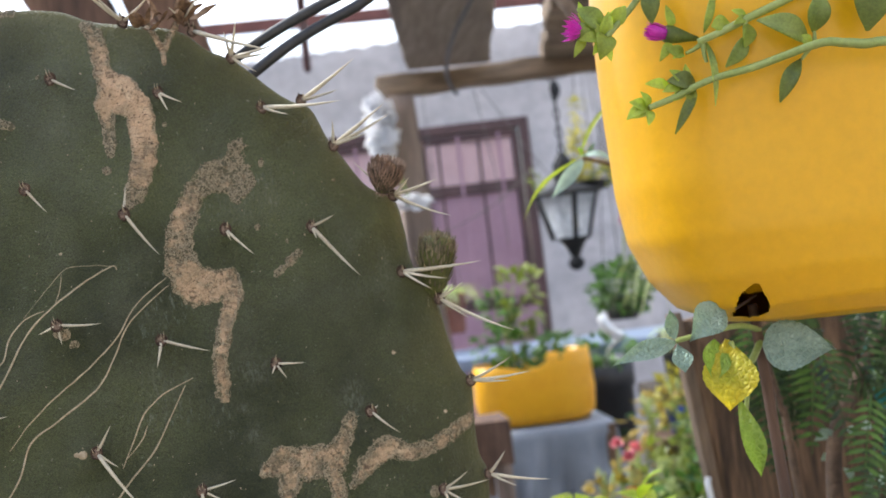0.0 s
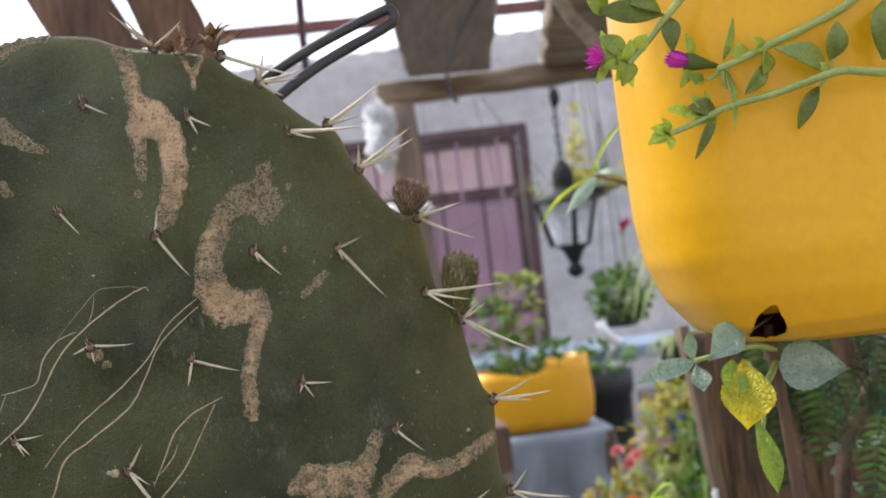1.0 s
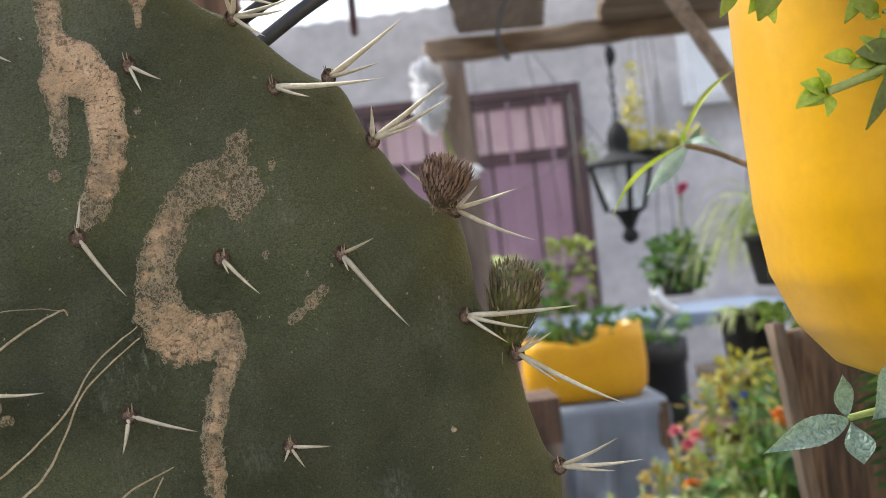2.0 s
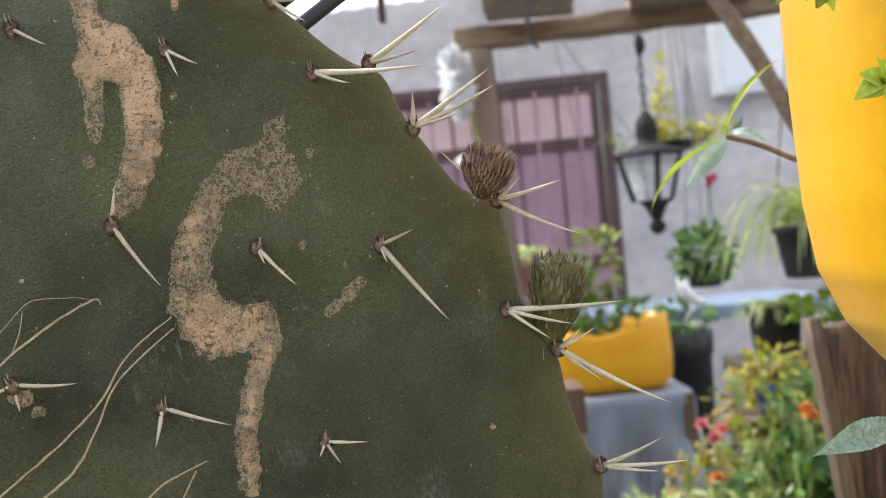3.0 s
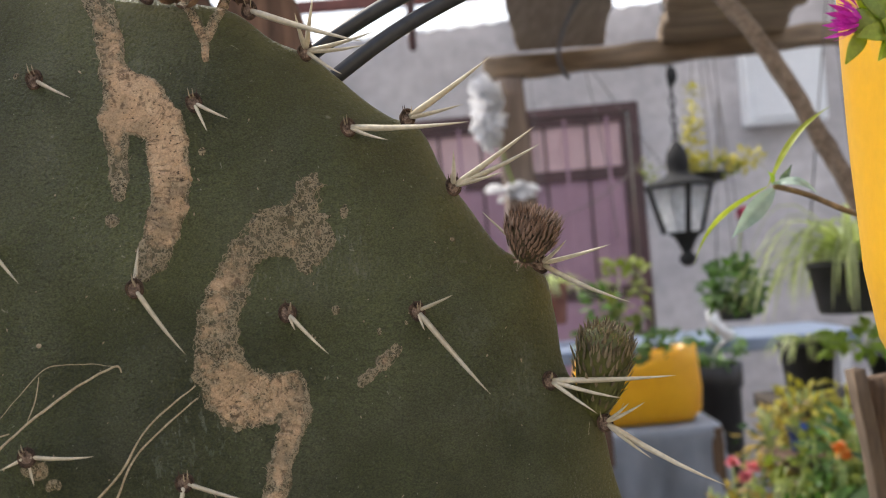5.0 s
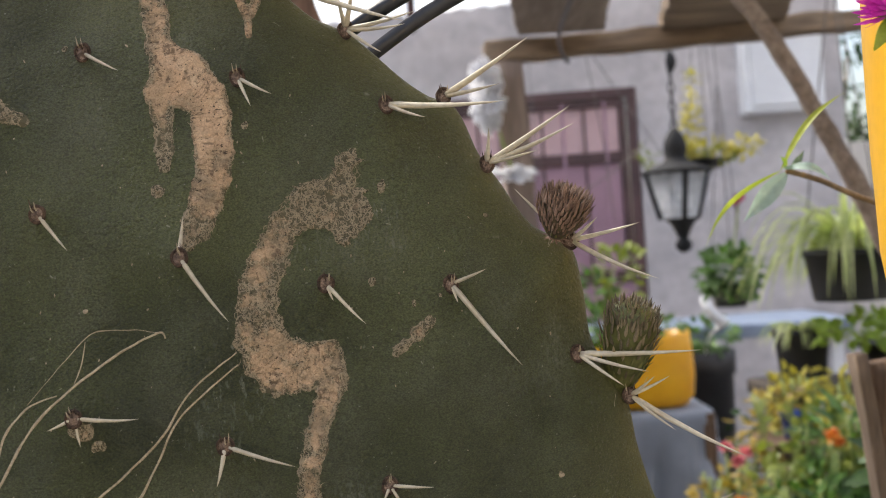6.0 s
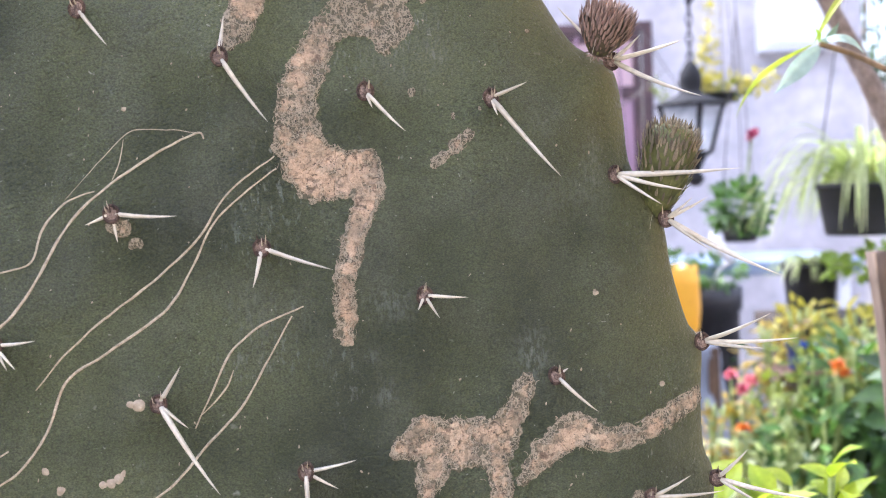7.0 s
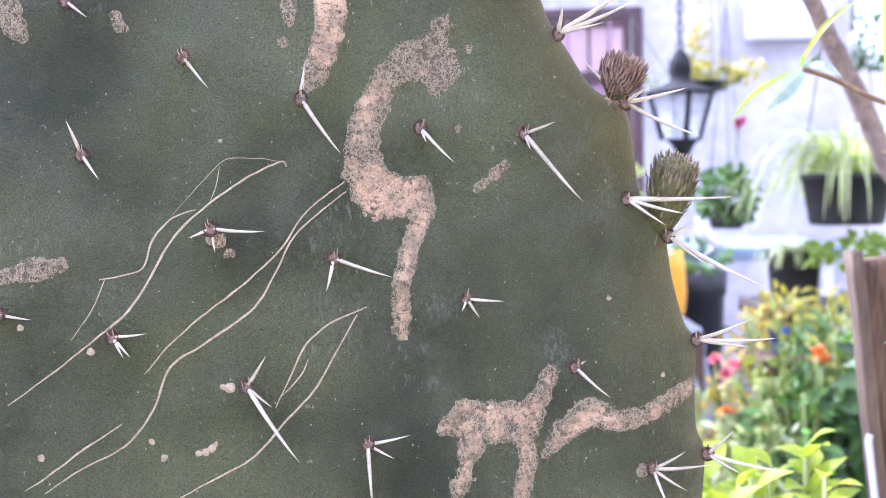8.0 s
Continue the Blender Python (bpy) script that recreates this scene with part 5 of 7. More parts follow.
# forked scar high on the face
SCARS.append(('A', [(-68.4, 76.1, 2.4, 0.30), (-65.7, 72.1, 2.9, 0.35), (-64.2, 65.6, 2.9, 0.40), (-63.6, 57.8, 2.9), (-58.9, 50.6, 7.2), (-53.1, 45.5, 4.8), (-52.2, 36.7, 4.3), (-52.2, 27.9, 4.0), (-54.4, 21.8, 3.7), (-56.6, 15.8, 3.2, 0.12), (-58.2, 12.2, 1.6, -0.05)]))
SCARS.append(('A', [(-63.6, 47.7, 3.5), (-63.2, 40.1, 2.4, 0.30), (-63.0, 35.0, 2.3, 0.15), (-63.3, 29.8, 1.5, 0.00)]))
# thin frayed patch
SCARS.append(('K', [(-21.6, 30.5, 2.3), (-23.3, 25.4, 3.2), (-26.7, 19.6, 5.8, 0.12), (-33.2, 19.2, 4.5), (-37.3, 15.6, 3.5)]))
SCARS.append(('K', [(-25.4, 19.9, 3.2), (-21.7, 18.7, 5.0), (-22.8, 14.1, 3.5), (-23.3, 11.0, 1.2)]))
# long hooked scar
SCARS.append(('B', [(-35.2, 17.4, 2.4, 0.10), (-38.0, 14.8, 3.7, 0.35), (-40.3, 9.4, 4.1), (-42.9, 3.9, 4.3, 0.35), (-44.7, -3.7, 4.5, 0.25), (-43.7, -11.4, 6.1), (-40.4, -16.9, 6.4), (-34.2, -17.5, 5.6), (-29.7, -16.6, 4.8), (-28.9, -23.0, 3.3), (-31.5, -29.2, 2.7), (-33.4, -35.3, 2.4), (-34.6, -41.5, 2.4)]))
SCARS.append(('B', [(-31.8, -29.8, 2.7), (-34.2, -38.6, 2.4), (-35.0, -46.2, 2.4), (-35.0, -54.4, 2.3)]))
# broad scar low on the face
SCARS.append(('C', [(6.7, -67.3, 2.1), (3.2, -74.5, 3.2), (-1.9, -80.7, 5.0), (-9.0, -80.5, 5.8), (-18.4, -78.8, 5.2), (-23.1, -80.1, 2.8)]))
SCARS.append(('C', [(-15.4, -83.1, 3.8), (-18.1, -90.9, 2.9), (-20.0, -97.3, 2.4), (-20.3, -100.8, 1.4)]))
SCARS.append(('C', [(-1.6, -85.5, 3.5), (-0.7, -92.1, 2.7), (-2.1, -98.6, 2.4), (-3.8, -104.9, 2.1)]))
# its arm towards the rim
SCARS.append(('D', [(4.6, -89.9, 1.4), (10.0, -83.2, 3.4), (16.7, -79.3, 4.1), (24.8, -81.8, 3.1), (33.1, -81.3, 2.7), (41.5, -77.7, 2.7), (47.5, -74.1, 2.0)]))
# small fleck beside the hook
SCARS.append(('E', [(-13.6, -15.6, 0.8, 0.1), (-9.2, -12.7, 1.7, 0.5), (-5.0, -9.2, 1.1, 0.2)]))
# old patch
SCARS.append(('F', [(-138.6, -35.2, 1.8), (-128.1, -33.7, 3.0), (-122.7, -33.2, 2.0)]))
# patch under the top rim
SCARS.append(('G', [(-106.8, 78.5, 3.0), (-100.3, 81.2, 2.3), (-91.9, 82.3, 1.2)]))
# patch on the shoulder
SCARS.append(('J', [(-108.1, 52.1, 3.3), (-102.2, 46.7, 2.9), (-94.4, 42.5, 1.2)]))
# pale fork at the top rim
SCARS.append(('W', [(-48.4, 75.4, 1.0), (-45.6, 70.4, 1.1), (-43.7, 65.0, 1.1), (-43.4, 60.6, 0.8)]))
SCARS.append(('W', [(-38.6, 75.2, 1.1), (-41.2, 70.2, 1.1), (-43.0, 65.0, 0.9)]))
# outer patch
SCARS.append(('H', [(-136.3, 34.9, 4.1), (-133.6, 29.7, 3.4), (-131.5, 26.1, 1.6)]))
# outer fleck
SCARS.append(('I', [(-108.8, 32.6, 1.1), (-107.3, 28.9, 1.5)]))
# fine healed scratches: (x, height), mm
SCRATCHES = []
SCRATCHES += [
    ([(-64.5, -8.5), (-66.5, -7.3), (-76.3, -11.9), (-86.5, -19.2), (-95.2, -27.7), (-101.1, -37.9), (-107.4, -46.5), (-117.8, -54.7), (-128.6, -62.8), (-137.2, -69.0)], 0.42),
    ([(-88.2, -19.3), (-95.1, -21.8), (-100.1, -27.5), (-103.1, -34.8), (-113.4, -36.9)], 0.35),
    ([(-49.4, -12.8), (-60.4, -21.5), (-66.5, -30.4), (-77.0, -39.8), (-88.6, -48.4), (-97.4, -56.1), (-103.3, -62.9)], 0.38),
    ([(-49.1, -15.6), (-62.0, -26.0), (-68.2, -36.4), (-74.3, -46.1), (-87.4, -55.2), (-96.8, -61.4), (-101.3, -72.3), (-108.5, -81.4), (-120.1, -87.0), (-128.8, -92.4)], 0.42),
    ([(-44.2, -47.1), (-53.8, -50.9), (-60.8, -56.7), (-64.7, -64.2), (-69.4, -73.4)], 0.36),
    ([(-46.9, -49.1), (-52.7, -58.8), (-59.0, -69.2), (-66.7, -77.2), (-75.7, -86.6), (-85.9, -91.8), (-94.8, -95.9)], 0.40),
]
SCRATCHES += [
    ([(-109.6, -75.9), (-118.5, -81.3), (-126.6, -87.1), (-133.9, -91.8)], 0.36),
    ([(-60.4, -60.8), (-62.5, -65.1), (-67.8, -70.5)], 0.28),
    ([(-66.0, -7.1), (-74.8, -6.0), (-81.3, -6.7), (-87.8, -13.1), (-95.1, -21.1)], 0.15),
    ([(-82.3, -8.0), (-83.2, -13.2), (-84.6, -17.2)], 0.17),
    ([(-112.0, -37.0), (-115.5, -44.9), (-121.5, -52.7)], 0.22),
]


# chalky scuffs: x, height, half width, half height (mm), strength
SCUFFS = [
    (-58.2, 59.1, 2.0, 3.3, 0.50),
    (-12.9, 10.4, 3.2, 4.0, 0.55),
    (-24.5, 8.2, 5.3, 4.0, 0.25),
    (24.1, -16.5, 2.4, 6.4, 0.65),
    (12.8, -7.2, 5.3, 4.0, 0.35),
    (7.6, -61.1, 3.5, 6.1, 0.80),
    (-25.2, -47.8, 5.8, 3.9, 0.60),
    (-26.5, -67.7, 2.3, 2.9, 0.60),
    (-29.1, -59.4, 1.6, 2.6, 0.50),
    (-77.1, 40.0, 4.0, 5.3, 0.30),
    (-30.4, -17.8, 5.3, 6.7, 0.25),
    (18.4, -23.5, 9.7, 6.5, 0.25),
    (-54.1, -49.9, 8.1, 9.7, 0.22),
]
# pale crusts: x, height, half width, half height, mm
CRUSTS = []
CRUSTS += [
    (-80.7, -67.0, 1.77, 1.13),
    (-82.8, -66.7, 0.97, 0.65),
    (-88.2, -84.4, 1.13, 0.97),
    (-86.4, -83.6, 1.13, 1.45),
    (-89.9, -84.8, 0.81, 0.65),
    (-85.3, -82.4, 0.65, 0.97),
    (-102.0, -80.8, 0.97, 0.65),
    (-99.0, -85.3, 1.13, 1.45),
    (-82.7, -27.6, 2.42, 1.61),
    (-79.6, -31.0, 1.45, 1.45),
    (32.1, -96.4, 2.10, 1.13),
    (-84.2, -27.2, 1.87, 1.87),
    (-80.6, -31.5, 1.20, 1.20),
    (-45.0, 39.0, 0.93, 1.33),
    (-14.5, 23.4, 0.93, 1.87),
    (-18.0, 1.1, 1.07, 1.47),
    (-8.7, -4.8, 0.40, 0.93),
    (-2.4, -3.1, 0.53, 0.67),
    (9.5, 15.0, 0.53, 0.67),
    (-64.6, 24.6, 1.87, 0.80),
]
CRUSTS += [
    (23.3, -46.9, 0.67, 0.93),
    (-84.7, 58.9, 0.93, 0.67),
    (-116.5, -56.0, 1.13, 1.13),
    (-129.7, -83.1, 0.97, 0.65),
    (-132.9, -48.6, 0.97, 1.13),
    (39.0, -70.2, 0.81, 0.81),
    (23.3, -47.3, 0.81, 0.97),
    (-81.9, -1.2, 0.65, 0.81),
]


def sheet_y(x, h):
    """The flat, slightly turned face on which the pad lies."""
    return 0.2672 + 0.142 * x + 0.061 * h


def reach(x, h):
    """0 in the pad's middle, 1 on its rim."""
    dx, dh = x - PAD_C.x, h - PAD_C.z
    return math.hypot(dx, dh) / float(np.interp(math.atan2(dh, dx), _ang, _rad))


def swell(x, h):
    """Small mounds under the areoles and slow waves of the skin."""
    s = 0.0036 * noise.noise(Vector((x * 24, 3.0, h * 20))) + 0.0024 * noise.noise(Vector((x * 62, 7.0, h * 38)))
    for ax, ah, _ in AREOLES:
        d2 = ((x - ax / 1000) ** 2 + (h - ah / 1000) ** 2) / 0.0075 ** 2
        if d2 < 6:
            s += 0.0021 * math.exp(-d2)
    return s


def front(x, h):
    r = min(1.0, reach(x, h))
    return sheet_y(x, h) + PAD_T - PAD_T * math.sqrt(max(0.0, 1 - r ** 4.4)) - swell(x, h) * (1 - r ** 6)


def skin(x_mm, h_mm, out=0.0):
    """A point of the pad's face, in the world; out: metres in front of it."""
    x, h = x_mm / 1000, h_mm / 1000
    return Vector((x, front(x, h) - out, Z0 + h))


def pad_mesh():
    seg, rings = 420, 92
    bm = bmesh.new()
    lay = bm.verts.layers.float.new("rim")
    lay2 = bm.verts.layers.float.new("scuff")

    def fan(side):
        loops = []
        for i in range(1, rings + (1 if side < 0 else 0)):
            t = i / rings
            r = 1 - (1 - t) ** 1.7
            loop = []
            for k in range(seg):
                a = -math.pi + 2 * math.pi * k / seg
                rr = float(np.interp(a, _ang, _rad)) * r
                x, h = PAD_C.x + rr * math.cos(a), PAD_C.z + rr * math.sin(a)
                if side < 0:
                    y = front(x, h) if r < 1 else sheet_y(x, h) + PAD_T
                else:
                    y = sheet_y(x, h) + PAD_T + PAD_T * math.sqrt(max(0.0, 1 - r ** 4.4))
                v = bm.verts.new((x, y, Z0 + h))
                v[lay] = r
                v[lay2] = sum(k * math.exp(-((x * 1000 - sx) / wx) ** 2 - ((h * 1000 - sh) / wh) ** 2) for sx, sh, wx, wh, k in SCUFFS)
                loop.append(v)
            loops.append(loop)
        y = front(PAD_C.x, PAD_C.z) if side < 0 else sheet_y(PAD_C.x, PAD_C.z) + 2 * PAD_T
        mid = bm.verts.new((PAD_C.x, y, Z0 + PAD_C.z))
        for k in range(seg):
            bm.faces.new((mid, loops[0][k], loops[0][(k + 1) % seg]))
        for a, b in zip(loops, loops[1:]):
            for k in range(seg):
                bm.faces.new((a[k], a[(k + 1) % seg], b[(k + 1) % seg], b[k]))
        return loops
    f = fan(-1)
    b = fan(1)
    for k in range(seg):
        bm.faces.new((b[-1][k], b[-1][(k + 1) % seg], f[-1][(k + 1) % seg], f[-1][k]))
    return bm


def scar_mesh(strokes, solid=1.0, step=0.00027, fray=1.0):
    """A raised crust along the strokes, that runs out on the skin in an uneven edge. A fourth number at a point says how solid the cork lies there."""
    segs = []
    for st in strokes:
        for a, b in zip(st, st[1:]):
            segs.append([v / 1e3 for v in (*a[:3], *b[:3])] + [a[3] if len(a) > 3 else solid, b[3] if len(b) > 3 else solid])
    s = np.array(segs)
    w = s[:, (2, 5)].max() + 0.002
    gx = np.arange(min(s[:, 0].min(), s[:, 3].min()) - w, max(s[:, 0].max(), s[:, 3].max()) + w, step)
    gh = np.arange(min(s[:, 1].min(), s[:, 4].min()) - w, max(s[:, 1].max(), s[:, 4].max()) + w, step)
    X, Hh = np.meshgrid(gx, gh)
    val = np.full(X.shape, -1.0)
    run = np.zeros(X.shape)
    firm = np.full(X.shape, float(solid))
    gone = 0.0
    for x0, h0, w0, x1, h1, w1, s0, s1 in segs:
        dx, dh = x1 - x0, h1 - h0
        t = np.clip(((X - x0) * dx + (Hh - h0) * dh) / (dx * dx + dh * dh + 1e-12), 0, 1)
        d = np.hypot(X - x0 - t * dx, Hh - h0 - t * dh)
        new_val = w0 + (w1 - w0) * t - d
        ln = math.hypot(dx, dh)
        run = np.where(new_val > val, gone + t * ln, run)
        firm = np.where(new_val > val, s0 + (s1 - s0) * t, firm)
        gone += ln
        val = np.maximum(val, new_val)
    for i, j in zip(*np.nonzero(val > -0.0026)):
        p = Vector((X[i, j], 0, Hh[i, j]))
        val[i, j] += fray * (noise.noise(p * 180) * 0.001 + noise.noise(p * 420) * 0.0009 + noise.noise(p * 1000) * 0.0005)
    gi, gj = np.gradient(val, step)
    bm = bmesh.new()
    lay = bm.verts.layers.float.new("thick")
    lay2 = bm.verts.layers.float.new("solid")
    lay3 = bm.verts.layers.float.new("along")
    made = {}
    ni, nj = X.shape
    for i in range(ni - 1):
        for j in range(nj - 1):
            quad = ((i, j), (i, j + 1), (i + 1, j + 1), (i + 1, j))
            if max(val[q] for q in quad) < 0 or min(val[q] for q in quad) < -0.5:
                continue
            vs = []
            for q in quad:
                if q not in made:
                    x, h, v = X[q], Hh[q], val[q]
                    if v < 0:
                        # slide the outer corner back to the edge itself
                        g2 = gi[q] ** 2 + gj[q] ** 2 + 0.05
                        k = min(-v / g2, step * 0.9 / math.sqrt(g2))
                        x, h, v = x + gj[q] * k, h + gi[q] * k, 0.0
                    p = Vector((x, 0, h))
                    rim = min(1.0, v / 0.0008)
                    crust = 0.00016 * noise.noise(p * 1100) + 0.0003 * noise.noise(p * 330)
                    lift = 0.00004 + rim * (0.0003 + crust)
                    made[q] = bm.verts.new((x, front(x, h) - max(lift, 0.00004), Z0 + h))
                    made[q][lay] = min(1.0, v / 0.0022)
                    made[q][lay2] = firm[q]
                    made[q][lay3] = run[q]
                vs.append(made[q])
            bm.faces.new(vs)
    return bm


def scar_fibres(strokes, count, edge):
    """Loose curled fibres that lie on a scar and stick out past its edge; edge: 0 all over, 1 on the edge only."""
    segs = [(a, b) for st in strokes for a, b in zip(st, st[1:])]
    weights = [math.hypot(b[0] - a[0], b[1] - a[1]) * (a[2] + b[2]) for a, b in segs]
    bm = bmesh.new()
    for a, b in random.choices(segs, weights, k=count):
        t = rnd(0, 1)
        d = Vector((b[0] - a[0], b[1] - a[1])).normalized()
        w = a[2] + (b[2] - a[2]) * t
        u = random.choice((-1, 1)) * (edge + (1.0 - edge) * math.sqrt(rnd(0, 1)))
        p = Vector((a[0] + (b[0] - a[0]) * t - d.y * w * u, a[1] + (b[1] - a[1]) * t + d.x * w * u))
        turn = math.atan2(d.y, d.x) + rnd(-0.7, 0.7) + random.choice((0, math.pi))
        curl = rnd(-0.3, 0.3)
        ln = rnd(0.6, 1.9) / 6
        pts = []
        for k in range(7):
            pts.append(skin(p.x, p.y, 0.0002 + 0.00008 * math.sin(k * 1.3 + turn)))
            p = p + Vector((math.cos(turn), math.sin(turn))) * ln
            turn += curl + rnd(-0.25, 0.25)
        r = rnd(0.00004, 0.00008)
        tube(bm, pts, [r * 0.6, r, r, r, r, r * 0.8, r * 0.4], 4, 0.0, 0.7)
    return bm


def spine(parent, base, tip, r):
    """One stiff spine: a fat base, faint angles, a slight sweep and a fine point."""
    a, b = Vector(base), Vector(tip)
    d = b - a
    sag = Vector((0, 0, -0.02 * d.length)) + Vector((rnd(-1, 1), rnd(-1, 1), rnd(-1, 1))) * 0.012 * d.length
    pts = [a + d * t + sag * 4 * t * (1 - t) for t in (0, 0.08, 0.3, 0.6, 0.85, 1.0)]
    bm = bmesh.new()
    tube(bm, pts, [r * 0.8, r * 1.1, r, r * 0.72, r * 0.36, r * 0.04], 7, 0.1, 0.75)
    part("spine", bm, SPINE, parent)


def areole(root, x, h, spines, rim=False):
    p = skin(x, h, 0.0004)
    if rim:
        r0 = min(1.0, reach(x / 1000, h / 1000))
        p = Vector((x / 1000, sheet_y(x / 1000, h / 1000) + PAD_T * 0.6, Z0 + h / 1000))
    bm = bmesh.new()
    rings = []
    for r, up in ((1.0, -0.5), (1.03, 0.1), (0.95, 0.5), (0.82, 0.58), (0.68, 0.3), (0.45, 0.35), (0.22, 0.6), (0.02, 0.7)):
        ring = []
        for k in range(20):
            g = 2 * math.pi * k / 20
            q = Vector((math.cos(g) * r, 0, math.sin(g) * r))
            f = 1 + 0.16 * noise.noise(q * 1.2 + Vector((x, h, 0)))
            ring.append(bm.verts.new(p + Vector((q.x * 0.0019 * f, -0.0012 * (up + 0.3 * noise.noise(q * 5 + Vector((h, x, 1)))), q.z * 0.0022 * f))))
        rings.append(ring)
    for r0, r1 in zip(rings[:5], rings[1:5]):
        for k in range(20):
            bm.faces.new((r0[k], r0[(k + 1) % 20], r1[(k + 1) % 20], r1[k]))
    inner = bmesh.new()
    rings = [[inner.verts.new(v.co) for v in ring] for ring in rings[4:]]
    for r0, r1 in zip(rings, rings[1:]):
        for k in range(20):
            inner.faces.new((r0[k], r0[(k + 1) % 20], r1[(k + 1) % 20], r1[k]))
    inner.faces.new(rings[-1])
    for v in [v for v in bm.verts if not v.link_faces]:
        bm.verts.remove(v)
    bmesh.ops.recalc_face_normals(bm, faces=bm.faces)
    a = part("areole", bm, FELT, root, "brown felted areole with spines")
    part("felt_cushion", inner, FELT_PALE, a, "paler felt inside the dark ring")
    # short bristles standing in the felt
    for k in range(4):
        q = Vector((rnd(-1, 1) * 0.0009, 0, rnd(0.1, 1) * 0.0012))
        bm = bmesh.new()
        tube(bm, [p + q, p + q * 1.2 + Vector((0, -0.0012, 0.0005)), p + q * 1.4 + Vector((0, -0.0017, 0.0014 + rnd(0, 0.0006)))], [0.00022, 0.00018, 0.00004], 5)
        part("bristle", bm, FELT if k % 2 else SCRATCH, a)
    for tx, th, out in spines:
        tip = Vector((tx / 1000, sheet_y(tx / 1000, th / 1000) - out / 1000, Z0 + th / 1000))
        ln = (tip - p).length
        side = (tip - p).normalized() * 0.0009
        spine(a, p + side, tip, 0.00036 + 0.0185 * ln)


def bud(root, base, tip, width, count, label, skin_of, bare, grow=1.0):
    """A flower bud: a green cup set with overlapping pointed dry bracts, denser and darker towards the top."""
    a, b = Vector(base), Vector(tip)
    ax = (b - a).normalized()
    ln = (b - a).length
    s = ax.cross(Vector((0, 1, 0))).normalized()
    u = s.cross(ax)
    prof = [(0.0, 0.34), (0.12, 0.52), (0.3, 0.76), (0.5, 0.93), (0.7, 1.0), (0.86, 0.96), (0.95, 0.8), (0.99, 0.45), (1.0, 0.04)]

    def rad(t):
        return width / 2 * float(np.interp(t, [q[0] for q in prof], [q[1] for q in prof]))
    bm = bmesh.new()
    rings = []
    for i in range(20):
        t = i / 19
        rings.append([bm.verts.new(a + ax * (ln * 0.93 * t) + (s * math.cos(2 * math.pi * k / 24) + u * math.sin(2 * math.pi * k / 24)) * rad(t) * 0.9) for k in range(24)])
    for r0, r1 in zip(rings, rings[1:]):
        for k in range(24):
            bm.faces.new((r0[k], r0[(k + 1) % 24], r1[(k + 1) % 24], r1[k]))
    bm.faces.new(rings[0][::-1])
    bm.faces.new(rings[-1])
    body = part("bud", bm, skin_of, root, label)
    dry, fresh = [], []
    for mt, lst in ((BRACT if skin_of is BUD else BRACT_OLIVE, dry), (BRACT_GREEN, fresh)):
        for v in range(3):
            bm = bmesh.new()
            plump(bm, (0, 0, 0), (0.08 * (v - 1), 0, 1), 0.25 + 0.05 * v, (0, -1, 0), -0.22 + 0.1 * v, 0.45, 0.3, 6, 7)
            lst.append(mesh_of("bract", bm, mt))
    for i in range(count):
        t = 0.02 + 0.95 * ((i + 0.5) / count) ** 0.85
        ang = i * 2.39996
        n = s * math.cos(ang) + u * math.sin(ang)
        p = a + ax * (ln * 0.9 * t) + n * (rad(t) * 0.93)
        lean = 0.62 - 0.34 * t + rnd(-0.1, 0.2)
        d = (ax + n * lean * (0.9 if t < 0.75 else 0.2)).normalized()
        y = (-n + d * n.dot(d)).normalized()
        x = y.cross(d)
        size = width * (0.21 + 0.03 * t - (0.05 if t > 0.85 else 0.0)) * rnd(0.85, 1.15) * grow * (0.8 if t < bare else 1.0)
        m = Matrix((x, y, d)).transposed().to_4x4()
        m = Matrix.Translation(p) @ m @ Matrix.Diagonal((size * 0.75, size * 0.75, size, 1))
        piece("bract", (dry if t > bare or i % 4 == 0 else fresh)[i % 3], m, body)
    # the closed crown of bract tips
    for i in range(130):
        ang = i * 2.39996
        n = s * math.cos(ang) + u * math.sin(ang)
        q = math.sqrt((i + 0.5) / 130)
        d = (ax + n * (0.3 * q + rnd(-0.08, 0.08))).normalized()
        y = (-n + d * n.dot(d)).normalized()
        size = width * rnd(0.2, 0.27)
        m = Matrix((y.cross(d), y, d)).transposed().to_4x4()
        m = Matrix.Translation(a + ax * (ln * (0.86 - 0.08 * q)) + n * (rad(0.86) * 0.95 * q)) @ m @ Matrix.Diagonal((size * 0.8, size * 0.8, size, 1))
        piece("bract", dry[i % 3], m, body)
    # dry collar and a few fine hairs round the base
    for i in range(34):
        ang = i * 2.39996
        n = s * math.cos(ang) + u * math.sin(ang)
        d = (n * 1.0 + ax * rnd(-0.7, 0.3)).normalized()
        y = (-ax + d * ax.dot(d)).normalized()
        m = Matrix((y.cross(d), y, d)).transposed().to_4x4()
        size = width * rnd(0.1, 0.2)
        piece("bract", dry[i % 3], Matrix.Translation(a + n * rad(0) * 0.6) @ m @ Matrix.Diagonal((size, size, size, 1)), body)
    for i in range(5):
        ang = rnd(0, 6.28)
        n = s * math.cos(ang) + u * math.sin(ang)
        p0 = a + n * rad(0.1)
        bm = bmesh.new()
        tube(bm, spline([p0, p0 + n * 0.003 + ax * rnd(-0.002, 0.003), p0 + n * rnd(0.004, 0.007) + ax * rnd(-0.003, 0.006)], 5), 0.00004, 4)
        part("hair", bm, SPINE, body)


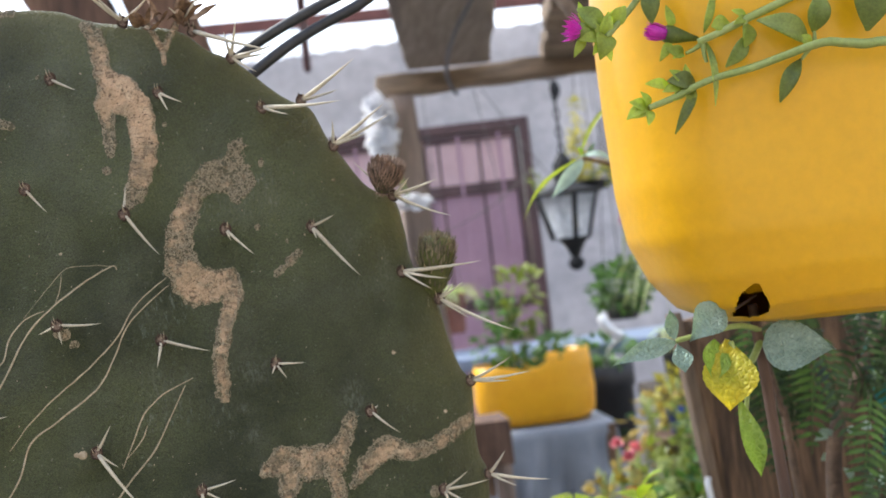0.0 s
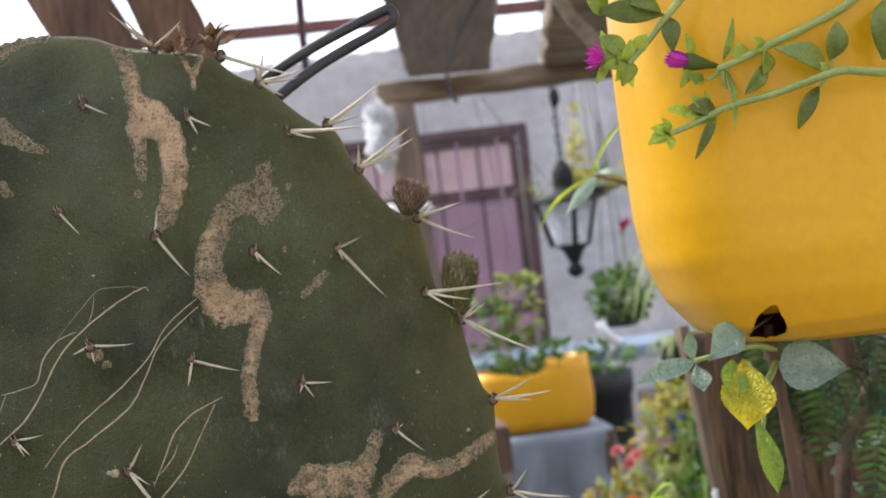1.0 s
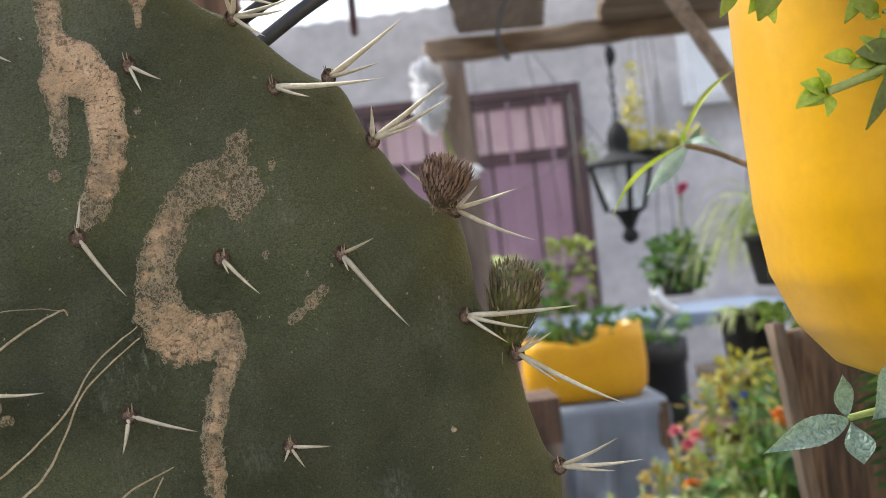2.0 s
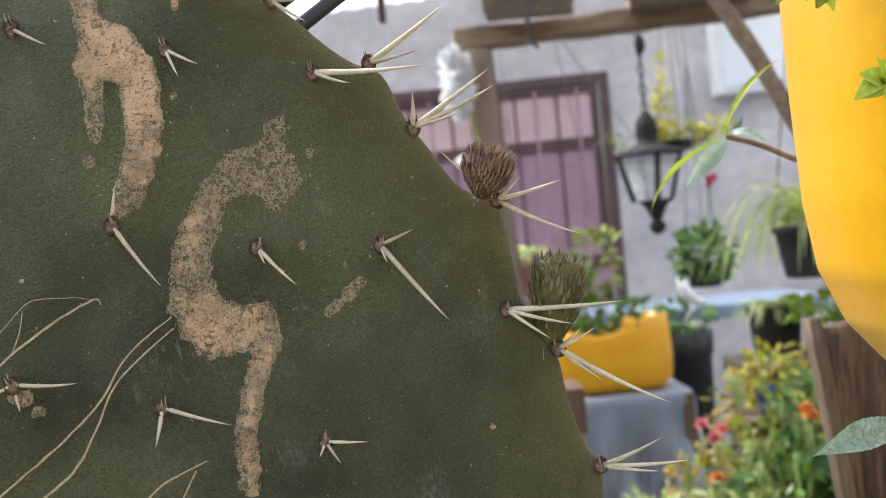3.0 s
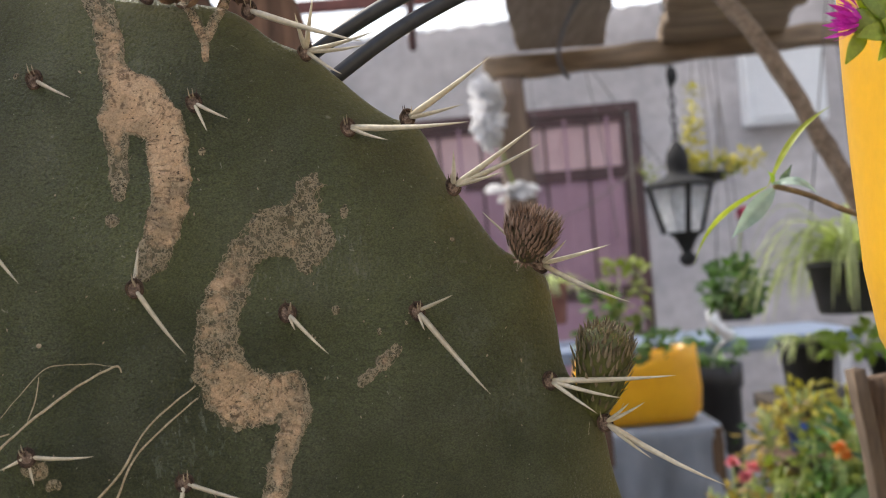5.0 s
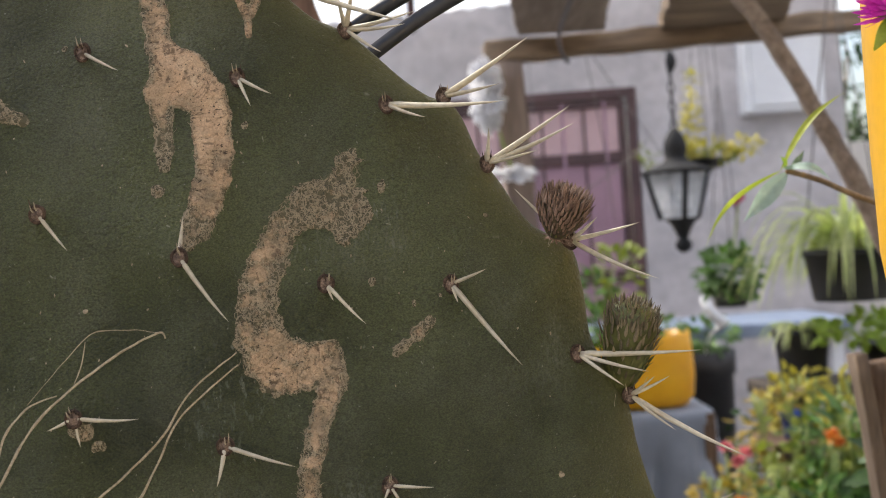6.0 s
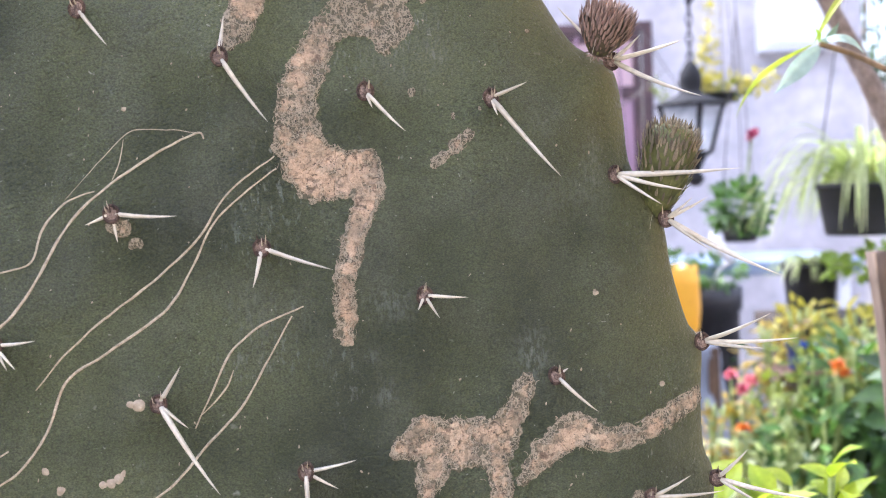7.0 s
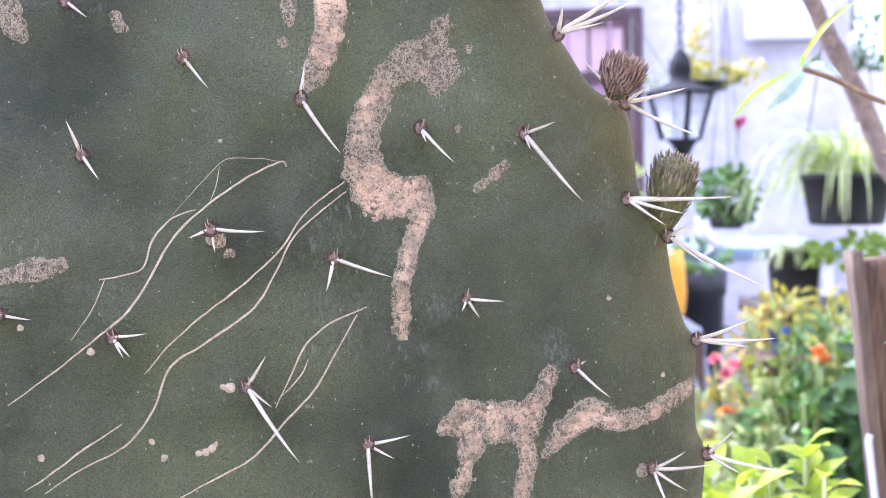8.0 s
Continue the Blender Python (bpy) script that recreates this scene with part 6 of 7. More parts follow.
# how thick each scar's cork lies
SOLID = {"A": 0.62, "B": 0.42, "K": 0.08, "C": 0.36, "D": 0.36, "W": 0.62}
FRAY = {"A": 0.6, "W": 0.3, "B": 1.1, "K": 1.7, "C": 1.15, "D": 1.0, "E": 1.1}
# loose fibres on each scar: how many, and how far towards the edge they gather
FIBRES = {"A": (80, 0.85), "B": (330, 0.6), "K": (420, 0.2), "C": (110, 0.7), "D": (70, 0.7), "E": (8, 0.4), "J": (30, 0.4)}


def prickly_pear():
    root = thing("prickly_pear", (-0.09, 0.3, 0.0), "large scarred dark green prickly pear cactus with two buds", "cactus")
    pad = part("pad", pad_mesh(), SKIN, root, "broad olive green pad with a wavy rim")
    # older pads below, down to the ground
    for k, (x, z, w, h, lean) in enumerate(((-0.1, 0.79, 0.13, 0.2, 4), (-0.12, 0.43, 0.12, 0.21, -5), (-0.1, 0.12, 0.09, 0.18, 3))):
        bm = bmesh.new()
        bmesh.ops.create_uvsphere(bm, u_segments=48, v_segments=32, radius=1,
                                  matrix=pose(x, 0.285 + 0.03 * k, z, 0, lean, 0) @ Matrix.Diagonal((w, 0.016 + 0.012 * k, h, 1)))
        for v in bm.verts:
            v.co += noise.noise_vector(v.co * 9) * 0.006
        part("pad", bm, SKIN, root, "older thick pad lower on the plant")
    groups = {}
    for name, strokes in SCARS:
        groups.setdefault(name, []).append(strokes)
    for name, strokes in groups.items():
        scar = part("corky_scar", scar_mesh(strokes, SOLID.get(name, 0.1), fray=FRAY.get(name, 0.8)), CORK, pad, "tan corky healed scar")
        if name in FIBRES:
            tagged(part("fibre_mat", scar_fibres(strokes, *FIBRES[name]), FIBRE, scar, "frayed pale fibres of dry skin"), kind="stuff")
    for pts, r in SCRATCHES:
        line = [skin(q.x, q.z) for q in spline([(x, 0, h) for x, h in pts], 10)]
        rr = [0.84 * r * (0.4 + 0.55 * math.sin(math.pi * (0.08 + 0.87 * i / (len(line) - 1)))) * (1 + 0.3 * noise.noise(p * 300)) / 1000 for i, p in enumerate(line)]
        line = [p + Vector((0, 0, 0.0003 * noise.noise(p * 260))) for p in line]
        bm = bmesh.new()
        tube(bm, line, rr, 6)
        for v in bm.verts:
            y = front(v.co.x, v.co.z - Z0)
            v.co.y = y + (v.co.y - y) * 0.55
        part("scratch", bm, SCRATCH, pad, "thin pale healed scratch")
    # pale crusts and specks
    for i, (x, h, w, t) in enumerate(CRUSTS):
        e = max(0.0, t - w) + 0.05
        w *= 0.85
        bm = scar_mesh([[(x - 0.2 * e, h - e, w * 0.8), (x, h, w), (x + 0.15 * e, h + e, w * 0.55)]], 0.35, 0.0002, 0.45)
        part("crust", bm, CORK if 8 <= i < 22 else PALE, pad, "small pale crust")
    for k in range(150):
        x, h = rnd(-140, 40), rnd(-100, 66)
        if reach(x / 1000, h / 1000) > 0.93:
            continue
        bm = bmesh.new()
        p = skin(x, h)
        w, t = rnd(0.12, 0.3), rnd(0.15, 0.6)
        bmesh.ops.create_icosphere(bm, subdivisions=1, radius=1, matrix=Matrix.Translation(p) @ pose(0, 0, 0, 0, rnd(-50, 50), 0) @ Matrix.Diagonal((w / 1000, 0.0001, t / 1000, 1)))
        part("fleck", bm, PALE, pad)
    for x, h, sp in AREOLES:
        areole(root, x, h, sp)
    for x, h, sp in RIM_AREOLES:
        areole(root, x, h, sp, True)
    bud(root, (0.0260, 0.2730, 1.2089), (0.0289, 0.2679, 1.2189), 0.0128, 200, "round purple-brown flower bud", BUD, 0.12, 1.15)
    bud(root, (0.0400, 0.2805, 1.1697), (0.0437, 0.2700, 1.1928), 0.0142, 170, "taller green and brown flower bud", BUD_FRESH, 0.5, 1.2)
    # dried flower on the top rim
    bm = bmesh.new()
    for k in range(16):
        a = Vector((-0.05 + rnd(0, 0.016), 0.272 + rnd(-0.004, 0.004), Z0 + 0.0735 + rnd(0, 0.003)))
        d = Vector((rnd(-0.3, 1.0), rnd(-0.6, 0.3), rnd(-0.1, 0.6))).normalized()
        blade(bm, a, a + d * rnd(0.006, 0.013), rnd(0.002, 0.005), (rnd(-1, 1), -0.4, 1), rnd(-0.3, 0.3), 0.5, 6, wave=0.2)
    part("dried_flower", bm, DEAD, root, "shrivelled brown flower remnant")


prickly_pear()


# ---- the yellow pot and its trailing plant ----
# the larger leaves of the trailer: base x, z, tip x, z, width
TRAIL_LEAVES = [
    (0.1369, 1.2471, 0.1401, 1.2602, 0.0027),
    (0.1369, 1.2448, 0.1366, 1.2220, 0.0023),
    (0.1446, 1.2487, 0.1382, 1.2482, 0.0055),
    (0.1497, 1.2477, 0.1469, 1.2393, 0.0050),
    (0.1488, 1.2434, 0.1408, 1.2341, 0.0050),
    (0.1674, 1.2383, 0.1515, 1.2475, 0.0076),
    (0.1692, 1.2416, 0.1714, 1.2538, 0.0067),
    (0.1647, 1.2337, 0.1553, 1.2200, 0.0048),
    (0.1329, 1.2305, 0.1224, 1.2323, 0.0058),
    (0.1243, 1.2311, 0.1150, 1.2321, 0.0035),
    (0.1328, 1.2296, 0.1230, 1.2145, 0.0032),
    (0.1160, 1.2246, 0.1074, 1.2209, 0.0041),
    (0.1192, 1.2651, 0.0958, 1.2677, 0.0076),
    (0.1184, 1.2661, 0.1057, 1.2700, 0.0046),
    (0.1214, 1.2640, 0.1197, 1.2517, 0.0058),
    (0.1060, 1.2530, 0.1115, 1.2585, 0.0052),
    (0.1049, 1.2518, 0.0952, 1.2591, 0.0064),
    (0.1039, 1.2510, 0.1009, 1.2417, 0.0066),
    (0.0990, 1.2675, 0.0919, 1.2740, 0.0064),
    (0.1891, 1.2593, 0.1848, 1.2393, 0.0133),
]


POT_X, POT_Y, POT_W, POT_D = 0.2225, 0.289, 0.108, 0.059


def pot_face(x):
    """How far back the hanging pot's front lies at x."""
    u = min(1.0, abs(max(x, 0.132) - POT_X) / POT_W)
    return min(0.259, POT_Y - POT_D * (1 - u ** 2.7) ** (1 / 2.7))


def yellow_pot():
    cx, cy, z0, w, d, h = POT_X, POT_Y, 1.1465, POT_W, POT_D, 0.186
    root = thing("hanging_planter", (cx, cy, z0), "glossy yellow plastic planter with a torn drain hole, hung on wires", "planter")
    prof = [(0.02, 0.0), (0.56, 0.0), (0.7, 0.002), (0.82, 0.008), (0.905, 0.019), (0.965, 0.034), (0.99, 0.052), (0.998, 0.08), (1.0, 0.11), (1.0, 0.15), (1.0, h),
            (0.985, h + 0.002), (0.97, h), (0.97, 0.12), (0.9, 0.04), (0.7, 0.012), (0.02, 0.01)]
    bm = bmesh.new()
    seg = 300
    fine = [prof[0]]
    for (r0, q0), (r1, q1) in zip(prof, prof[1:]):
        fine += [(r0 + (r1 - r0) * k / 6, q0 + (q1 - q0) * k / 6) for k in range(1, 7)]
    rings = []
    for r, z in fine:
        ring = []
        for k in range(seg):
            a = 2 * math.pi * k / seg
            ca, sa = math.cos(a), math.sin(a)
            s = (abs(ca) ** 2.7 + abs(sa) ** 2.7) ** (-1 / 2.7)
            p = Vector((cx + w * r * ca * s, cy + d * r * sa * s, z0 + z))
            p += noise.noise_vector(p * 14) * 0.0012
            ring.append(bm.verts.new(p))
        rings.append(ring)
    for a, b in zip(rings, rings[1:]):
        for k in range(seg):
            bm.faces.new((a[k], a[(k + 1) % seg], b[(k + 1) % seg], b[k]))
    bm.faces.new(rings[0][::-1])
    bm.faces.new(rings[-1])
    # the torn drain hole at the foot
    tear = [(0.1482, 1.1629), (0.1438, 1.1588), (0.1432, 1.1544), (0.1449, 1.1504), (0.1523, 1.1499), (0.1540, 1.1517), (0.1508, 1.1580)]

    def inside_tear(p):
        """Signed distance into the torn outline, in the plane of the pot's front."""
        best, odd = 1.0, False
        for (x0, h0), (x1, h1) in zip(tear, tear[1:] + tear[:1]):
            dx, dh = x1 - x0, h1 - h0
            t = max(0, min(1, ((p.x - x0) * dx + (p.z - h0) * dh) / (dx * dx + dh * dh)))
            best = min(best, math.hypot(p.x - x0 - t * dx, p.z - h0 - t * dh))
            if (h0 > p.z) != (h1 > p.z) and p.x < x0 + (p.z - h0) * dx / dh:
                odd = not odd
        return (best if odd else -best) + 0.0004 * noise.noise(p * 700)
    cut = [f for f in bm.faces if f.calc_center_median().y < cy - 0.01 and f.calc_center_median().z < z0 + 0.03 and inside_tear(f.calc_center_median()) > 0]
    edge = {v for f in cut for v in f.verts}
    bmesh.ops.delete(bm, geom=cut, context="FACES")
    e = 0.0001
    for v in edge:
        if v.is_valid:
            d = inside_tear(v.co)
            g = Vector(((inside_tear(v.co + Vector((e, 0, 0))) - d) / e, 0, (inside_tear(v.co + Vector((0, 0, e))) - d) / e))
            if g.length > 0.2 and abs(d) < 0.002:
                v.co -= g * (d / g.length_squared)
    pot = part("pot", bm, YELLOW, root)
    # soil colour carries the darkness seen through the drain hole
    bm = bmesh.new()
    lathe(bm, [(0.005, 0), (0.66, 0.0), (0.82, 0.012), (0.92, 0.04), (0.955, 0.09), (0.955, 0.165), (0.02, 0.17)], (cx, cy, z0 + 0.0115), 80, (w, d), 2.7)
    part("soil", bm, HOLE_SOIL, root, "potting soil, darkened for the shade inside the hole")
    for k in range(3):
        bm = bmesh.new()
        p = Vector((0.1495 + rnd(-0.003, 0.003), 0.264 + rnd(-0.003, 0.004), 1.158 + rnd(-0.003, 0.003)))
        tube(bm, spline([p, p + Vector((rnd(-0.005, 0.005), -0.002, rnd(-0.004, 0.004))), p + Vector((rnd(-0.007, 0.007), 0.001, rnd(-0.006, 0.003)))], 4), 0.0006, 5)
        part("root", bm, REDWOOD, root)
    for sx in (-1, 1):
        for sy in (-1, 1):
            bm = bmesh.new()
            tube(bm, [(cx + sx * w * 0.8, cy + sy * d * 0.78, z0 + h - 0.012), (cx + sx * 0.03, 0.42, 1.73)], 0.0011, 6)
            part("wire", bm, WIRE, root, "hanging wire")


def trailing_plant():
    """Succulent trailer spilling over the pot: three shoots with fleshy leaves and two magenta flowers."""
    root = thing("trailing_succulent", (0.2, 0.3, 1.315), "trailing succulent with fleshy green leaves and magenta flowers", "plant")
    F = (0.1, -1, 0.15)

    def stem(pts, r):
        bm = bmesh.new()
        p = spline(pts, 10)
        for q in p:
            if q.z < 1.325:
                q.y = min(q.y, pot_face(q.x) - 0.005)
        tube(bm, p, [0.82 * r * (1 - 0.45 * i / (len(p) - 1)) for i in range(len(p))], 8, 0.12)
        part("stem", bm, STEM, root)

    def leaf(a, b, wd, bend, fat, mt):
        bm = bmesh.new()
        broad = wd > 0.009
        plump(bm, a, b, wd * (0.95 if broad else 1.1), (rnd(-0.35, 0.35), -1, rnd(0.0, 0.5)), bend + rnd(-0.03, 0.06), 0.3, fat, 16, 14, rnd(0.3, 0.6))
        part("leaf", bm, mt, root)
    stem([(0.2458, 0.26, 1.3332), (0.2373, 0.22, 1.3), (0.2113, 0.22, 1.2398), (0.1864, 0.22, 1.235), (0.1765, 0.22, 1.2356), (0.1671, 0.22, 1.2364), (0.1501, 0.23, 1.2328), (0.1356, 0.235, 1.2306), (0.1237, 0.24, 1.2265), (0.1155, 0.24, 1.2242)], 0.0022)
    stem([(0.2179, 0.26, 1.3332), (0.2089, 0.22, 1.328), (0.1930, 0.22, 1.276), (0.1783, 0.226, 1.2606), (0.1641, 0.228, 1.254), (0.1503, 0.232, 1.2493), (0.1403, 0.235, 1.2457), (0.1340, 0.238, 1.2440)], 0.0024)
    stem([(0.1810, 0.265, 1.3334), (0.1659, 0.232, 1.328), (0.1400, 0.24, 1.2870), (0.1259, 0.24, 1.2705), (0.119, 0.24, 1.2637), (0.1126, 0.24, 1.257), (0.1042, 0.24, 1.2491)], 0.0021)
    # leaf stalks and side shoots
    stem([(0.1358, 0.238, 1.2436), (0.1330, 0.24, 1.2420), (0.1302, 0.24, 1.2410)], 0.0012)
    stem([(0.1358, 0.238, 1.2450), (0.1357, 0.238, 1.2400), (0.1362, 0.238, 1.2370)], 0.0012)
    stem([(0.1672, 0.227, 1.2365), (0.1655, 0.227, 1.2348), (0.1638, 0.227, 1.2330)], 0.0011)
    stem([(0.1686, 0.227, 1.2360), (0.1689, 0.227, 1.2390), (0.1692, 0.227, 1.2416)], 0.0011)
    stem([(0.1490, 0.232, 1.2488), (0.1483, 0.232, 1.2470), (0.1478, 0.232, 1.2455)], 0.0011)
    for x0, z0, x1, z1, wd in TRAIL_LEAVES:
        young = math.hypot(x1 - x0, z1 - z0) < 0.0105
        leaf((x0, pot_face(x0) - 0.005, z0), (x1, pot_face(x1) - 0.0085, z1), wd, rnd(0.05, 0.2), rnd(0.45, 0.57), YOUNG if young else SUCC)
    # tufts of young leaves at the nodes and the shoots' tips
    for x, z, n, ln in ((0.1155, 1.2242, 4, 0.006), (0.1285, 1.2298, 5, 0.007), (0.1302, 1.241, 2, 0.006), (0.103, 1.2485, 5, 0.0075), (0.1683, 1.2372, 2, 0.006), (0.1498, 1.2494, 2, 0.007)):
        for k in range(n):
            g = math.pi + (k - (n - 1) / 2) * 0.9 + rnd(-0.2, 0.2)
            d = ln * rnd(0.75, 1.25)
            x1, z1 = x + d * math.cos(g), z - d * math.sin(g)
            leaf((x, pot_face(x) - 0.005, z), (x1, pot_face(x1) - 0.0085, z1), d * rnd(0.4, 0.6), 0.12, 0.5, YOUNG)

    def flower(base, tip, n, r, spread):
        a, b = Vector(base), Vector(tip)
        a.y, b.y = min(a.y, pot_face(a.x) - 0.006), min(b.y, pot_face(b.x) - 0.007)
        ax = (b - a).normalized()
        s = ax.cross(Vector((0, 1, 0))).normalized()
        u = s.cross(ax)
        bm = bmesh.new()
        rings = []
        for t, q in ((-0.95, 0.22), (-0.6, 0.45), (-0.25, 0.75), (0.1, 1.0), (0.35, 0.95)):
            rings.append([bm.verts.new(a + ax * (0.009 * t) + (s * math.cos(0.6283 * k) + u * math.sin(0.6283 * k)) * r * q) for k in range(10)])
        for r0, r1 in zip(rings, rings[1:]):
            for k in range(10):
                bm.faces.new((r0[k], r0[(k + 1) % 10], r1[(k + 1) % 10], r1[k]))
        bm.faces.new(rings[0][::-1])
        bm.faces.new(rings[-1])
        cup = part("flower", bm, SUCC, root, "small magenta flower in a green cup")
        # two long sepals, one up, one down
        for sg in (-1, 1):
            e = a + ax * 0.003 + s * (r * 0.8 * sg)
            bm = bmesh.new()
            plump(bm, e - ax * 0.002, e + s * (0.007 * sg) + ax * 0.001, 0.0034, (0, -1, 0.2), 0.05, 0.3, 0.35, 10, 8, 0.3)
            part("sepal", bm, YOUNG, cup)
        for k in range(n):
            an = k * 2.4
            off = (s * math.cos(an) + u * math.sin(an))
            rr = r * 0.75 * ((k + 1) / n) ** 0.5
            bm = bmesh.new()
            e = b + off * (rr + spread * (k + 1) / n) + ax * rnd(-0.0008, 0.0008)
            blade(bm, a + ax * 0.002 + off * rr * 0.8, e, 0.0011, off, 0.05, 0.2, 4, 0.6, cols=1)
            part("petal", bm, PETAL, cup)
    flower((0.0985, 0.2418, 1.2519), (0.0915, 0.2410, 1.2533), 40, 0.0028, 0.0035)
    flower((0.1275, 0.2418, 1.2478), (0.1180, 0.2412, 1.2500), 40, 0.0031, 0.0008)


def plank_and_shrubs():
    root = thing("plank_post", (0.44, 0.652, 0.0), "dark weathered plank standing upright as a post", "post", kind="structure")
    bm = bmesh.new()
    timber(bm, (0.428, 0.652, 0.0), (0.293, 0.652, 1.134), 0.118, 0.016, 70, 0.0022, (0, 1, 0), seed=6.3)
    part("plank", bm, PLANK, root)
    bm = bmesh.new()
    timber(bm, (0.3645, 0.6505, 0.0), (0.2315, 0.6505, 1.1335), 0.0075, 0.015, 70, 0.0018, (0, 1, 0), seed=2.3)
    part("sawn_edge", bm, PLANK_PALE, root, "paler sawn edge")
    # white cable run down the plank's edge
    bm = bmesh.new()
    tube(bm, spline([(0.2405, 0.643, 1.02), (0.2398, 0.643, 1.014), (0.241, 0.643, 1.005), (0.2435, 0.642, 0.98), (0.29, 0.642, 0.58), (0.358, 0.642, 0.003)], 8), 0.0022, 8)
    tagged(part("cable", bm, WHITE), "thin white cable running down the plank's edge", "cable")
    # woody sage-like shrub under the pot
    root = thing("grey_leaf_shrub", (0.2, 0.4, 0.0), "woody shrub with grey-green leaves and one yellowing leaf", "shrub")
    for pts, r in (([(0.24, 0.42, 0.0), (0.215, 0.38, 0.5), (0.1677, 0.2850, 0.9791), (0.1595, 0.2780, 1.0836), (0.1555, 0.2750, 1.1365), (0.1541, 0.2740, 1.1539)], 0.0026),
                   ([(0.1557, 0.2740, 1.1443), (0.1470, 0.2700, 1.1470), (0.1346, 0.2670, 1.1461), (0.1223, 0.2660, 1.1447)], 0.0012),
                   ([(0.1554, 0.2740, 1.1399), (0.1486, 0.2680, 1.1339), (0.1432, 0.2650, 1.1375), (0.1415, 0.2650, 1.1422)], 0.0014),
                   ([(0.1469, 0.2680, 1.1339), (0.1469, 0.2680, 1.1261), (0.1443, 0.2700, 1.1104)], 0.001)):
        bm = bmesh.new()
        p = spline(pts, 8)
        tube(bm, p, [r * (1 - 0.3 * i / len(p)) for i in range(len(p))], 8, 0.15)
        part("stem", bm, REDWOOD if r > 0.002 else STEM, root)
    for a, b, wd, mt, bend, fat, label in (
            ((0.1222, 1.1444), (0.0975, 1.1390), 0.0085, SAGE, 0.12, 0.45, ""),
            ((0.1219, 1.1453), (0.1202, 1.1561), 0.006, SAGE, -0.15, 0.45, ""),
            ((0.1228, 1.1436), (0.1228, 1.1336), 0.0085, SAGE, 0.1, 0.6, ""),
            ((0.1402, 1.1553), (0.1254, 1.1440), 0.0145, SAGE, 0.12, 0.42, ""),
            ((0.1532, 1.1392), (0.1775, 1.1352), 0.0215, SAGE, 0.05, 0.32, ""),
            ((0.1406, 1.1431), (0.1367, 1.1184), 0.022, YLEAF, 0.14, 0.55, "yellowing leaf with a torn tip"),
            ((0.1363, 1.1436), (0.1319, 1.1288), 0.012, LIME, 0.1, 0.5, ""),
            ((0.1419, 1.1236), (0.1449, 1.0945), 0.0092, LIME, 0.1, 0.6, "bright green young leaf")):
        bm = bmesh.new()
        blade(bm, (a[0], 0.266, a[1]), (b[0], 0.261, b[1]), 0.87 * wd, (rnd(-0.3, 0.3), -1, 0.4), bend, 0.3, 22, fat, 0.02, 0.08, 4)
        part("leaf", bm, mt, root, label)
    # twig with slim leaves beside the pot
    root = thing("leafy_branch", (0.58, 1.12, 0.0), "bare grey shrub branch with one slim leafy twig", "branch")
    bm = bmesh.new()
    p = spline([(0.58, 1.12, 0.0), (0.55, 1.1, 0.6), (0.48, 1.1, 1.06), (0.427, 1.1, 1.19), (0.405, 1.1, 1.244), (0.379, 1.1, 1.297), (0.348, 1.1, 1.36), (0.318, 1.1, 1.412), (0.27, 1.12, 1.5), (0.2, 1.15, 1.75)], 12)
    tube(bm, p, [0.012 - 0.005 * i / len(p) for i in range(len(p))], 10, 0.2)
    part("branch", bm, BARK, root)
    bm = bmesh.new()
    tube(bm, spline([(0.425, 1.1, 1.195), (0.36, 0.8, 1.19), (0.27, 0.56, 1.203), (0.182, 0.468, 1.214), (0.154, 0.462, 1.2255), (0.1405, 0.462, 1.2302)], 8), 0.0012, 7)
    part("twig", bm, TWIG, root)
    for a, b, wd, bend, mt in (((0.145, 1.2345), (0.1713, 1.2626), 0.003, 0.22, TWIG_LEAF), ((0.145, 1.2345), (0.1131, 1.2045), 0.0032, -0.22, TWIG_LEAF), ((0.1475, 1.2335), (0.1265, 1.2145), 0.0075, 0.06, LEAF_SILVER), ((0.146, 1.235), (0.162, 1.228), 0.0035, 0.5, LEAF_SILVER),
                               ((0.149, 1.234), (0.153, 1.242), 0.003, 0.1, SAGE), ((0.147, 1.235), (0.143, 1.24), 0.003, 0.1, LIME)):
        bm = bmesh.new()
        d = Vector((b[0] - a[0], 0, b[1] - a[1])).normalized()
        blade(bm, (a[0] - 0.0065, 0.462, a[1] - 0.004), (b[0] - 0.006, 0.457, b[1] - 0.004), wd, (-d.z * 0.7, -0.75, d.x * 0.7) if mt is TWIG_LEAF else (0.1, -1, 0.3), bend * 0.9, 0.35, 14, 0.45, 0, 0.04, 3)
        part("leaf", bm, mt, root)
    # feathery shrub beside the plank
    root = thing("feathery_shrub", (0.42, 0.78, 0.0), "dark green shrub with feathery fern-like leaves behind the plank", "shrub")
